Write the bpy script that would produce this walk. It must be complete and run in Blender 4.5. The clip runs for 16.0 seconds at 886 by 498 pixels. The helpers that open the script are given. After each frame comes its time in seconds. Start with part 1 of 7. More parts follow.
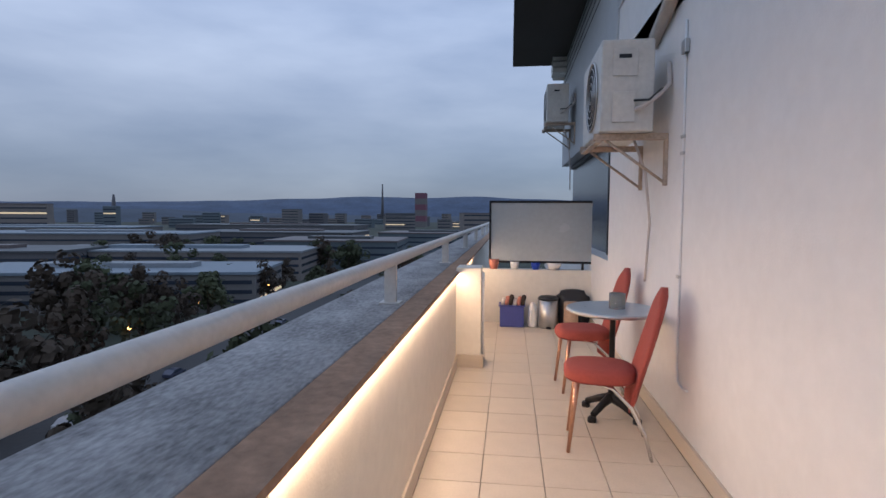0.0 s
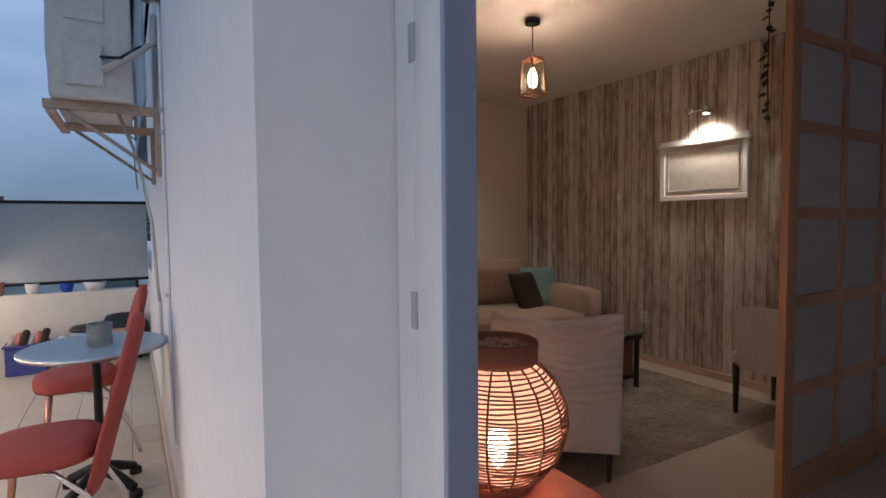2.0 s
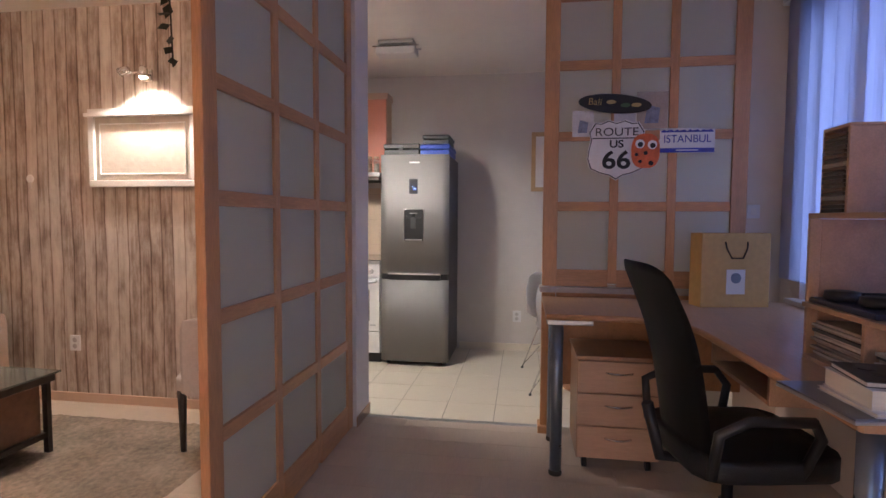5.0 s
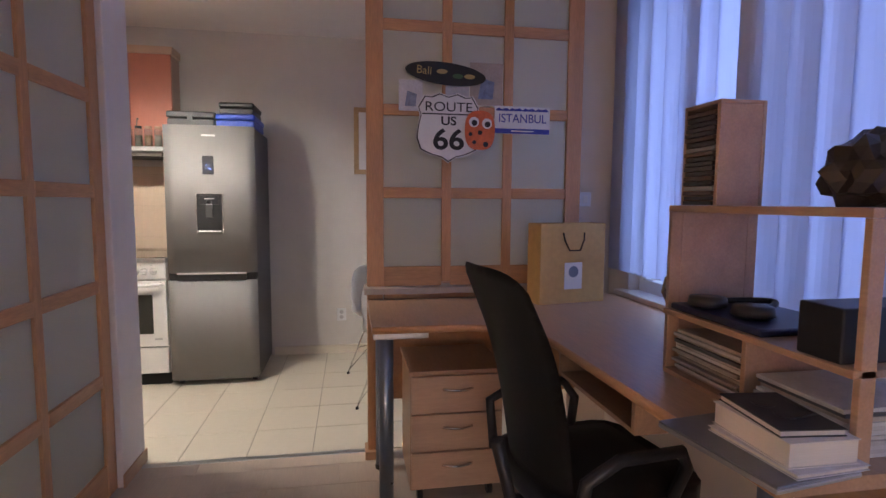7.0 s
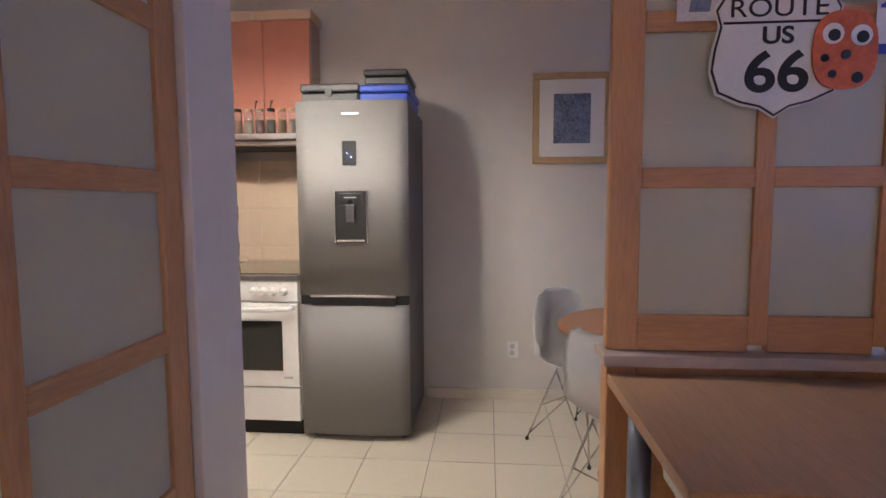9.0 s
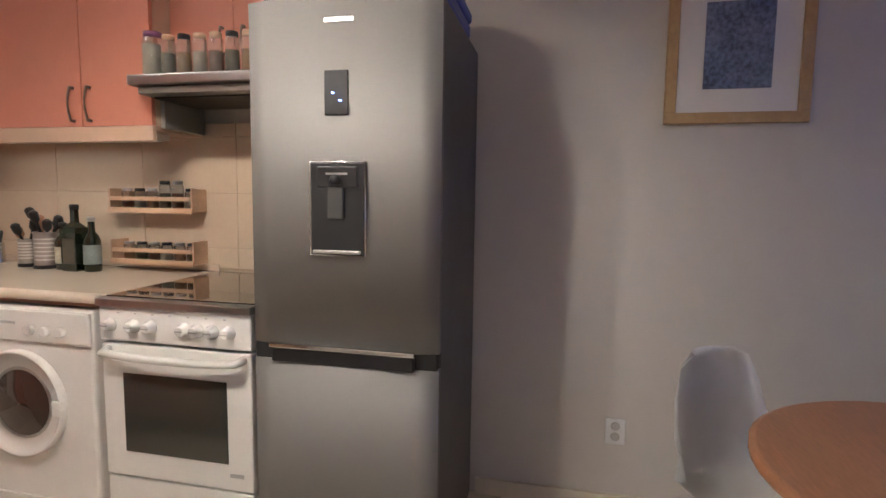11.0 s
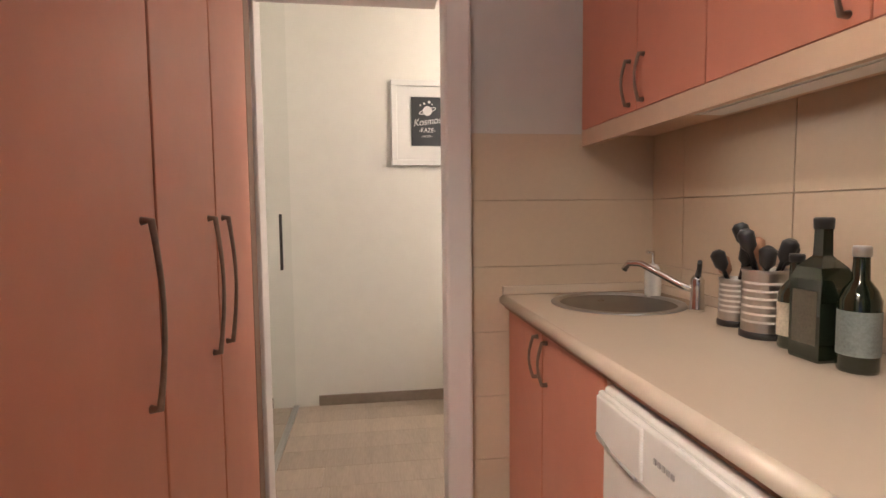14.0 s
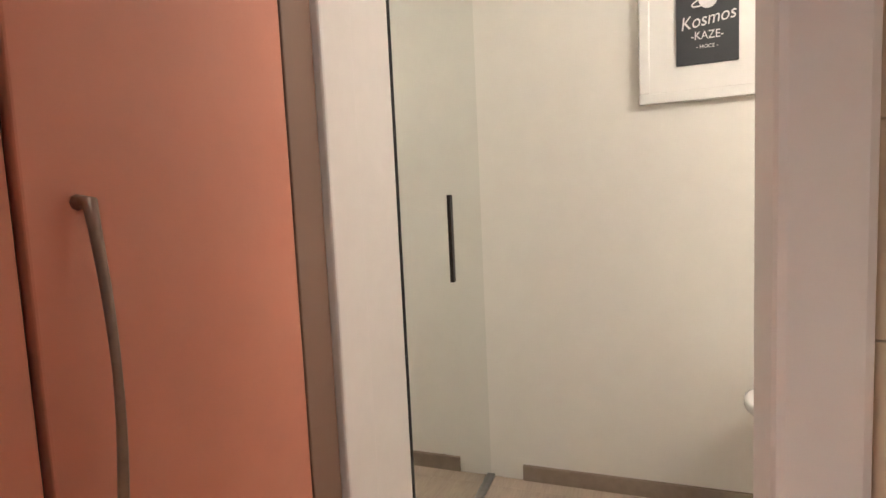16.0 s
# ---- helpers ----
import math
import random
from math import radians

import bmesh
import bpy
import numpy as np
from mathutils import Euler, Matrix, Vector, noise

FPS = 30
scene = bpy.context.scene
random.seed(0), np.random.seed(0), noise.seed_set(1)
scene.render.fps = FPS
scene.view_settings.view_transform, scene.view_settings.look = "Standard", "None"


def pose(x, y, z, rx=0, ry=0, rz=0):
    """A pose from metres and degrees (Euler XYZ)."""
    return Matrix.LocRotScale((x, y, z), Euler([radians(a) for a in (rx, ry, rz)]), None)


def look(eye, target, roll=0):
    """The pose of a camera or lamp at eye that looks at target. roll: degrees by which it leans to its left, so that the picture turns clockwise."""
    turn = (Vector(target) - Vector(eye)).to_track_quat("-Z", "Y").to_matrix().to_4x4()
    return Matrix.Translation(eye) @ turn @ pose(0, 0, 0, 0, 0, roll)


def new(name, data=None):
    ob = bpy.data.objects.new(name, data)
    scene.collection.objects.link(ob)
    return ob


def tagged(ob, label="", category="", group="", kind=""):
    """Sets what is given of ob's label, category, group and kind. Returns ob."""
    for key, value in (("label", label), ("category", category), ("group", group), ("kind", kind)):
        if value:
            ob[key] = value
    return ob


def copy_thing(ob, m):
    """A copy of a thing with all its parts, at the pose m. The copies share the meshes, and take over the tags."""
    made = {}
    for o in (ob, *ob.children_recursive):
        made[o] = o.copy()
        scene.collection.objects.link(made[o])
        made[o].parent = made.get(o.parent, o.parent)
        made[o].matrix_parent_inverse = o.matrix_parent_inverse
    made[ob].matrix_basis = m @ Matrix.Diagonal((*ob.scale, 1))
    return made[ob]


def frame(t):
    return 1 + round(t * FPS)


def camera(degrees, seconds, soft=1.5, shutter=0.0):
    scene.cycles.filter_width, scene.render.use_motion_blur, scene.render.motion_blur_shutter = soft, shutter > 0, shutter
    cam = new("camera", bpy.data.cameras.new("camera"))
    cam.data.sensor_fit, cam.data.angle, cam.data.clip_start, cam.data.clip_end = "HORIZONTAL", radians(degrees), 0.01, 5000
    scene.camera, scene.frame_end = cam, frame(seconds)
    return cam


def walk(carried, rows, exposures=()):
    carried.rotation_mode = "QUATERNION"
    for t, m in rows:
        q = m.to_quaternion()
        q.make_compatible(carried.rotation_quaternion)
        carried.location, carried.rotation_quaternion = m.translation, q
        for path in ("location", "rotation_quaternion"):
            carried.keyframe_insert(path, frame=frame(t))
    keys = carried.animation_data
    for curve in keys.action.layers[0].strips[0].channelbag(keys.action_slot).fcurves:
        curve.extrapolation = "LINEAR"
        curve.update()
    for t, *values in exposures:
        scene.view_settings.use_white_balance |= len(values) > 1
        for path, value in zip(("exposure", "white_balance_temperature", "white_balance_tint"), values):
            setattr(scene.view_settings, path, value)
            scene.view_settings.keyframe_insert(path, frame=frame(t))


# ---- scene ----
cam = camera(80.0, 16.0)
PATH = [
    (0, (-0.322, 0.073, 1.381), (-0.571, 2.053, 1.252), 0.3),
    (0.5, (-0.164, 0.132, 1.369), (-0.084, 2.127, 1.256), 0.3),
    (1, (0.023, 0.354, 1.353), (0.456, 2.304, 1.25), -0.2),
    (1.5, (0.235, 0.533, 1.342), (1.008, 2.375, 1.245), -0.1),
    (2, (0.564, 0.689, 1.344), (1.583, 2.406, 1.237), -0.5),
    (2.5, (0.79, 0.823, 1.363), (2.056, 2.366, 1.238), -1.1),
    (3, (0.953, 0.963, 1.363), (2.458, 2.273, 1.219), -0.4),
    (3.5, (1.037, 0.994, 1.37), (2.724, 2.059, 1.22), -0.0),
    (4, (1.131, 0.97, 1.361), (2.943, 1.804, 1.216), 0.2),
    (4.5, (1.314, 0.956, 1.328), (3.222, 1.542, 1.204), 0.3),
    (5, (1.505, 0.905, 1.299), (3.479, 1.202, 1.184), 0.3),
    (7.5, (2.271, 0.863, 1.331), (4.228, 0.496, 1.148), 0.4),
    (8, (2.572, 0.91, 1.321), (4.556, 0.736, 1.138), -0.0),
    (8.5, (2.907, 1.012, 1.296), (4.9, 1.05, 1.136), -0.1),
    (9, (3.239, 1.114, 1.306), (5.224, 1.283, 1.137), -0.2),
    (11.5, (4.779, 1.222, 1.274), (6.661, 1.866, 1.056), 1.7),
    (12, (4.961, 1.299, 1.263), (6.62, 2.397, 1.062), 1.4),
    (12.5, (5.116, 1.516, 1.23), (6.485, 2.965, 1.073), 1.4),
    (13, (5.275, 1.813, 1.23), (6.31, 3.518, 1.083), 0.2),
    (13.5, (5.419, 2.067, 1.225), (6.092, 3.946, 1.094), 0.1),
    (14, (5.575, 2.368, 1.244), (5.85, 4.344, 1.103), -0.6),
    (14.5, (5.64, 2.692, 1.235), (5.599, 4.687, 1.091), -0.2),
    (15, (5.636, 2.973, 1.247), (5.358, 4.945, 1.061), -0.1),
    (15.5, (5.688, 3.306, 1.262), (5.17, 5.229, 1.076), -2.2),
    (16, (5.709, 3.612, 1.213), (5.019, 5.481, 1.039), -2.7),
]
EXPOSURES = [(0.0, 0.35, 6350, 10), (0.5, 0.2, 5900, 10), (1.0, 0.05, 5800, 8), (1.5, -0.2, 5600, 6), (2.0, 0.1, 5500, 4), (2.5, 0.6, 6100, 12), (3.0, 1.05, 6700, 20), (3.5, 1.25, 6500, 18),
             (5.0, 1.6, 5750, 10), (7.5, 1.7, 5900, 8), (9.0, 1.75, 5900, 8), (11.5, 1.4, 6000, 8), (13.0, 1.65, 6500, 12), (14.0, 1.5, 6500, 12), (16.0, 1.6, 6300, 8)]
walk(cam, [(t, look(eye, target, roll)) for t, eye, target, roll in PATH], EXPOSURES)

# brightness of the place's lamps and of the windows' sky stand-ins, in watts
P_PENDANT, P_SCONCE, P_BALL, P_TALL = 76, 32, 5, 1.7
P_SPOT, P_STRIP, P_PASSAGE, P_HALL = 23, 0.3, 1.4, 12
P_BALCONY, P_WINDOW = 31, 9.5
SKY = 0.62


# ---- world, sun, exposure ----
world = bpy.data.worlds.new("evening_sky")
scene.world = world
world.use_nodes = True


# ---- helpers ----
def part(name, bm, material, parent=None, label="", smooth=False):
    """One bmesh as one mesh object, under a thing or a part."""
    me = bpy.data.meshes.new(name)
    bm.to_mesh(me)
    bm.free()
    if smooth:
        for p in me.polygons:
            p.use_smooth = True
    me.materials.append(material)
    ob = new(name, me)
    if parent is not None:
        ob.parent = parent
    if label:
        tagged(ob, label)
    return ob


def thing(name, label, category, m=None, group="", kind=""):
    ob = new(name)
    ob.empty_display_size = 0.1
    if m is not None:
        ob.matrix_basis = m
    return tagged(ob, label, category, group, kind)


def box(bm, x0, x1, y0, y1, z0, z1, bevel=0.0, seg=2):
    made = bmesh.ops.create_cube(bm, size=1)["verts"]
    for v in made:
        v.co = Vector(((x0 + x1) / 2 + v.co.x * (x1 - x0), (y0 + y1) / 2 + v.co.y * (y1 - y0), (z0 + z1) / 2 + v.co.z * (z1 - z0)))
    if bevel > 0:
        edges = list({e for v in made for e in v.link_edges})
        bmesh.ops.bevel(bm, geom=edges, offset=bevel, segments=seg, affect="EDGES", profile=0.5)
    return bm


def B(x0, x1, y0, y1, z0, z1, bevel=0.0, seg=2):
    return box(bmesh.new(), x0, x1, y0, y1, z0, z1, bevel, seg)


def tube(bm, pts, r, n=10, closed=False, caps=True):
    """A round bar through points; r is a number or one per point."""
    pts = [Vector(p) for p in pts]
    rings = []
    side = None
    for i, p in enumerate(pts):
        a = pts[i - 1] if i > 0 or closed else p
        b = pts[(i + 1) % len(pts)] if i < len(pts) - 1 or closed else p
        d = (b - a).normalized()
        if side is None:
            side = d.orthogonal().normalized()
        side = (side - d * side.dot(d)).normalized()
        up = d.cross(side)
        rad = r[i] if isinstance(r, (list, tuple)) else r
        rings.append([bm.verts.new(p + rad * (math.cos(2 * math.pi * k / n) * side + math.sin(2 * math.pi * k / n) * up)) for k in range(n)])
    last = len(rings) if closed else len(rings) - 1
    for i in range(last):
        a, b = rings[i], rings[(i + 1) % len(rings)]
        for k in range(n):
            f = bm.faces.new((a[k], a[(k + 1) % n], b[(k + 1) % n], b[k]))
            f.smooth = True
    if caps and not closed:
        bm.faces.new(rings[0][::-1])
        bm.faces.new(rings[-1])
    return bm


def T(pts, r, n=10, closed=False):
    return tube(bmesh.new(), pts, r, n, closed)


def lathe(bm, prof, c=(0, 0, 0), n=24, caps=True):
    """A turned body: rows of radius, height about the axis through c."""
    rings = []
    for r, z in prof:
        rings.append([bm.verts.new((c[0] + r * math.cos(2 * math.pi * k / n), c[1] + r * math.sin(2 * math.pi * k / n), c[2] + z)) for k in range(n)])
    for a, b in zip(rings, rings[1:]):
        for k in range(n):
            f = bm.faces.new((a[k], a[(k + 1) % n], b[(k + 1) % n], b[k]))
            f.smooth = True
    if caps:
        bm.faces.new(rings[0][::-1])
        bm.faces.new(rings[-1])
    return bm


def L(prof, c=(0, 0, 0), n=24, caps=True):
    return lathe(bmesh.new(), prof, c, n, caps)


def prism(bm, outline, z0, z1, m=None):
    """An outline in x, y pulled up from z0 to z1, then laid by m."""
    lo = [bm.verts.new((x, y, z0)) for x, y in outline]
    hi = [bm.verts.new((x, y, z1)) for x, y in outline]
    bm.faces.new(lo[::-1])
    bm.faces.new(hi)
    n = len(lo)
    for k in range(n):
        bm.faces.new((lo[k], lo[(k + 1) % n], hi[(k + 1) % n], hi[k]))
    if m is not None:
        bmesh.ops.transform(bm, matrix=m, verts=lo + hi)
    bmesh.ops.recalc_face_normals(bm, faces=bm.faces[:])
    return bm


def arc(pts_a, pts_b, bulge, n=10):
    """Points from a to b, bowed by the vector bulge."""
    a, b, w = Vector(pts_a), Vector(pts_b), Vector(bulge)
    return [a.lerp(b, k / n) + w * math.sin(math.pi * k / n) for k in range(n + 1)]


# ---- materials ----
def material(name, colour, rough=0.5, metal=0.0, noise_scale=0.0, noise_amount=0.15, bump=0.0, bump_scale=0.0, stretch=(1, 1, 1), coords="Object", rand=0.0, spec=0.5, coat=0.0):
    """A surface with variation at two scales and a fine relief."""
    m = bpy.data.materials.new(name)
    m.use_nodes = True
    nt = m.node_tree
    bsdf = nt.nodes["Principled BSDF"]
    bsdf.inputs["Roughness"].default_value = rough
    bsdf.inputs["Metallic"].default_value = metal
    bsdf.inputs["Specular IOR Level"].default_value = spec
    bsdf.inputs["Coat Weight"].default_value = coat
    rgb = (*colour, 1)
    bsdf.inputs["Base Color"].default_value = rgb
    if noise_scale <= 0 and rand <= 0:
        return m
    tc = nt.nodes.new("ShaderNodeTexCoord")
    mp = nt.nodes.new("ShaderNodeMapping")
    mp.inputs["Scale"].default_value = stretch
    nt.links.new(tc.outputs[coords], mp.inputs["Vector"])
    n1 = nt.nodes.new("ShaderNodeTexNoise")
    n1.inputs["Scale"].default_value = max(noise_scale, 0.01)
    n1.inputs["Detail"].default_value = 5
    n2 = nt.nodes.new("ShaderNodeTexNoise")
    n2.inputs["Scale"].default_value = noise_scale * 9
    n2.inputs["Detail"].default_value = 4
    for n in (n1, n2):
        nt.links.new(mp.outputs[0], n.inputs["Vector"])
    add = nt.nodes.new("ShaderNodeMath")
    add.operation = "ADD"
    nt.links.new(n1.outputs[0], add.inputs[0])
    nt.links.new(n2.outputs[0], add.inputs[1])
    src = add.outputs[0]
    if rand > 0:
        info = nt.nodes.new("ShaderNodeObjectInfo")
        mul = nt.nodes.new("ShaderNodeMath")
        mul.operation = "MULTIPLY_ADD"
        mul.inputs[1].default_value = rand
        nt.links.new(info.outputs["Random"], mul.inputs[0])
        nt.links.new(src, mul.inputs[2])
        src = mul.outputs[0]
    ramp = nt.nodes.new("ShaderNodeMapRange")
    ramp.inputs["From Min"].default_value = 0.6
    ramp.inputs["From Max"].default_value = 1.4 + rand
    ramp.inputs["To Min"].default_value = 1 - noise_amount
    ramp.inputs["To Max"].default_value = 1 + noise_amount
    nt.links.new(src, ramp.inputs[0])
    mix = nt.nodes.new("ShaderNodeMix")
    mix.data_type = "RGBA"
    mix.blend_type = "MULTIPLY"
    mix.inputs["Factor"].default_value = 1
    mix.inputs["A"].default_value = rgb
    nt.links.new(ramp.outputs[0], mix.inputs["B"])
    nt.links.new(mix.outputs["Result"], bsdf.inputs["Base Color"])
    rr = nt.nodes.new("ShaderNodeMapRange")
    rr.inputs["To Min"].default_value = max(0.02, rough - 0.08)
    rr.inputs["To Max"].default_value = min(1, rough + 0.08)
    nt.links.new(n1.outputs[0], rr.inputs[0])
    nt.links.new(rr.outputs[0], bsdf.inputs["Roughness"])
    if bump > 0:
        nb = nt.nodes.new("ShaderNodeTexNoise")
        nb.inputs["Scale"].default_value = bump_scale or noise_scale * 20
        nb.inputs["Detail"].default_value = 6
        nt.links.new(mp.outputs[0], nb.inputs["Vector"])
        bp = nt.nodes.new("ShaderNodeBump")
        bp.inputs["Strength"].default_value = bump
        bp.inputs["Distance"].default_value = 0.004
        nt.links.new(nb.outputs[0], bp.inputs["Height"])
        nt.links.new(bp.outputs[0], bsdf.inputs["Normal"])
    return m


def glow(name, colour, strength):
    m = bpy.data.materials.new(name)
    m.use_nodes = True
    b = m.node_tree.nodes["Principled BSDF"]
    b.inputs["Base Color"].default_value = (*colour, 1)
    b.inputs["Emission Color"].default_value = (*colour, 1)
    b.inputs["Emission Strength"].default_value = strength
    return m


def see_through(name, colour, rough, transmission=1.0, ior=1.45):
    m = material(name, colour, rough)
    b = m.node_tree.nodes["Principled BSDF"]
    b.inputs["Transmission Weight"].default_value = transmission
    b.inputs["IOR"].default_value = ior
    return m


white_wall = material("white_render", (0.76, 0.75, 0.74), 0.75, noise_scale=1.3, noise_amount=0.05, bump=0.25, bump_scale=90)
room_wall = material("room_paint", (0.72, 0.64, 0.54), 0.7, noise_scale=1.1, noise_amount=0.04, bump=0.15, bump_scale=120)
kitchen_wall = material("kitchen_paint", (0.60, 0.575, 0.54), 0.7, noise_scale=1.1, noise_amount=0.04, bump=0.15, bump_scale=120)
hall_wall = material("hall_paint", (0.80, 0.78, 0.72), 0.65, noise_scale=1.1, noise_amount=0.03, bump=0.1, bump_scale=120)
ceiling_paint = material("ceiling_paint", (0.80, 0.76, 0.70), 0.8, noise_scale=0.9, noise_amount=0.03, bump=0.1, bump_scale=100)
concrete = material("weathered_concrete", (0.31, 0.31, 0.315), 0.85, noise_scale=5, noise_amount=0.6, bump=0.8, bump_scale=60, stretch=(1.3, 0.55, 1))
brown_strip = material("brown_membrane", (0.38, 0.24, 0.16), 0.9, noise_scale=3, noise_amount=0.35, bump=0.6, bump_scale=70)
parapet_paint = material("parapet_paint", (0.78, 0.74, 0.66), 0.7, noise_scale=1.6, noise_amount=0.07, bump=0.3, bump_scale=80)
balcony_tile = material("balcony_tile", (0.58, 0.51, 0.42), 0.35, noise_scale=3, noise_amount=0.12, bump=0.1, bump_scale=60, rand=0.5, coords="Generated")
grout = material("grout", (0.36, 0.31, 0.25), 0.9, noise_scale=6, noise_amount=0.2)
laminate = material("pale_laminate", (0.50, 0.42, 0.34), 0.38, noise_scale=1.6, noise_amount=0.14, bump=0.1, bump_scale=60, stretch=(1, 9, 1), rand=0.5)
hall_laminate = material("hall_laminate", (0.43, 0.35, 0.28), 0.35, noise_scale=1.6, noise_amount=0.28, bump=0.1, bump_scale=60, stretch=(9, 1, 1), rand=0.5)
kitchen_tile = material("kitchen_tile", (0.70, 0.64, 0.52), 0.32, noise_scale=3, noise_amount=0.05, rand=0.4)
wall_tile = material("beige_wall_tile", (0.60, 0.48, 0.36), 0.3, noise_scale=5, noise_amount=0.04, bump=0.05, bump_scale=40, rand=0.15)
tile_joint = material("tile_joint", (0.50, 0.40, 0.30), 0.9)
pvc = material("white_plastic", (0.72, 0.73, 0.74), 0.35, noise_scale=2, noise_amount=0.04)
white_gloss = material("white_enamel", (0.80, 0.79, 0.76), 0.25, noise_scale=2, noise_amount=0.03)
door_white = material("door_white", (0.74, 0.70, 0.68), 0.4, noise_scale=2, noise_amount=0.03)
beech = material("beech_wood", (0.50, 0.27, 0.13), 0.42, noise_scale=3, noise_amount=0.22, bump=0.15, bump_scale=50, stretch=(6, 6, 0.7))
beech_board = material("beech_board", (0.45, 0.28, 0.17), 0.35, noise_scale=2.5, noise_amount=0.18, bump=0.08, bump_scale=50, stretch=(0.8, 6, 6))
# near black: real black trim, and shade put into gaps and openings
dark_gap = material("dark_gap", (0.02, 0.02, 0.02), 0.8)
black_plastic = material("black_plastic", (0.018, 0.018, 0.02), 0.4, noise_scale=4, noise_amount=0.2)
black_metal = material("black_metal", (0.02, 0.02, 0.022), 0.45, metal=0.6)
chrome = material("chrome", (0.75, 0.75, 0.75), 0.12, metal=1.0)
dull_metal = material("dull_metal", (0.50, 0.50, 0.50), 0.35, metal=1.0, noise_scale=4, noise_amount=0.08)


def brushed_steel():
    m = material("brushed_steel", (0.275, 0.268, 0.26), 0.70, metal=0.6, noise_scale=3, noise_amount=0.05, stretch=(1, 1, 60), bump=0.05, bump_scale=30)
    return m


steel = brushed_steel()
frosted = see_through("frosted_glass", (0.66, 0.66, 0.55), 0.7, 0.4)
clear_glass = see_through("clear_glass", (0.9, 0.93, 0.92), 0.02, 1.0)
mirror = material("mirror", (0.86, 0.88, 0.86), 0.01, metal=1.0)
coral = material("coral_laminate", (0.60, 0.235, 0.16), 0.42, noise_scale=1.5, noise_amount=0.05, bump=0.04, bump_scale=120)
peach_trim = material("peach_trim", (0.62, 0.44, 0.32), 0.45, noise_scale=2, noise_amount=0.06)
worktop = material("cream_worktop", (0.62, 0.52, 0.42), 0.25, noise_scale=0.4, noise_amount=0.03)
baseboard_wood = material("grey_brown_baseboard", (0.30, 0.24, 0.19), 0.5, noise_scale=3, noise_amount=0.15)


def wood_wallpaper():
    """A printed paper of upright weathered boards."""
    m = bpy.data.materials.new("board_print_wallpaper")
    m.use_nodes = True
    nt = m.node_tree
    b = nt.nodes["Principled BSDF"]
    b.inputs["Roughness"].default_value = 0.75
    tc = nt.nodes.new("ShaderNodeTexCoord")
    sep = nt.nodes.new("ShaderNodeSeparateXYZ")
    nt.links.new(tc.outputs["Object"], sep.inputs[0])

    def math_node(op, a, c, d=None):
        n = nt.nodes.new("ShaderNodeMath")
        n.operation = op
        for i, v in enumerate((a, c, d)):
            if v is None:
                continue
            if isinstance(v, (int, float)):
                n.inputs[i].default_value = v
            else:
                nt.links.new(v, n.inputs[i])
        return n.outputs[0]

    wob = nt.nodes.new("ShaderNodeTexNoise")
    wob.inputs["Scale"].default_value = 1.7
    nt.links.new(tc.outputs["Object"], wob.inputs["Vector"])
    y = math_node("MULTIPLY_ADD", wob.outputs[0], 0.03, sep.outputs["Y"])
    u = math_node("MULTIPLY", y, 1 / 0.085)
    col = math_node("FLOOR", u, 0)
    frac = math_node("FRACT", u, 0)
    rnd = nt.nodes.new("ShaderNodeTexWhiteNoise")
    rnd.noise_dimensions = "1D"
    nt.links.new(col, rnd.inputs["W"])
    # long grain, shifted board by board
    comb = nt.nodes.new("ShaderNodeCombineXYZ")
    nt.links.new(math_node("MULTIPLY", sep.outputs["Y"], 30), comb.inputs[0])
    nt.links.new(math_node("MULTIPLY_ADD", rnd.outputs["Value"], 17, math_node("MULTIPLY", sep.outputs["Z"], 1.6)), comb.inputs[1])
    nt.links.new(rnd.outputs["Value"], comb.inputs[2])
    grain = nt.nodes.new("ShaderNodeTexNoise")
    grain.inputs["Scale"].default_value = 1.0
    grain.inputs["Detail"].default_value = 7
    grain.inputs["Roughness"].default_value = 0.7
    nt.links.new(comb.outputs[0], grain.inputs["Vector"])
    comb2 = nt.nodes.new("ShaderNodeCombineXYZ")
    nt.links.new(math_node("MULTIPLY", sep.outputs["Y"], 14), comb2.inputs[0])
    nt.links.new(math_node("MULTIPLY_ADD", rnd.outputs["Value"], 9, math_node("MULTIPLY", sep.outputs["Z"], 4.5)), comb2.inputs[1])
    patch = nt.nodes.new("ShaderNodeTexNoise")
    patch.inputs["Scale"].default_value = 1.0
    patch.inputs["Detail"].default_value = 5
    patch.inputs["Roughness"].default_value = 0.65
    nt.links.new(comb2.outputs[0], patch.inputs["Vector"])
    edge = math_node("ABSOLUTE", math_node("SUBTRACT", frac, 0.5), 0)
    seam = nt.nodes.new("ShaderNodeMapRange")
    seam.inputs["From Min"].default_value = 0.40
    seam.inputs["From Max"].default_value = 0.50
    seam.inputs["To Min"].default_value = 0.0
    seam.inputs["To Max"].default_value = -0.17
    nt.links.new(edge, seam.inputs[0])
    v = math_node("MULTIPLY_ADD", grain.outputs[0], 0.55, math_node("MULTIPLY", patch.outputs[0], 0.55))
    v = math_node("MULTIPLY_ADD", rnd.outputs["Value"], 0.20, v)
    v = math_node("ADD", v, seam.outputs[0])
    ramp = nt.nodes.new("ShaderNodeValToRGB")
    e = ramp.color_ramp.elements
    e[0].position, e[0].color = 0.34, (0.10, 0.068, 0.052, 1)
    e[1].position, e[1].color = 0.80, (0.68, 0.62, 0.55, 1)
    for p, c in ((0.45, (0.22, 0.155, 0.12, 1)), (0.56, (0.38, 0.30, 0.245, 1)), (0.66, (0.54, 0.475, 0.41, 1))):
        k = e.new(p)
        k.color = c
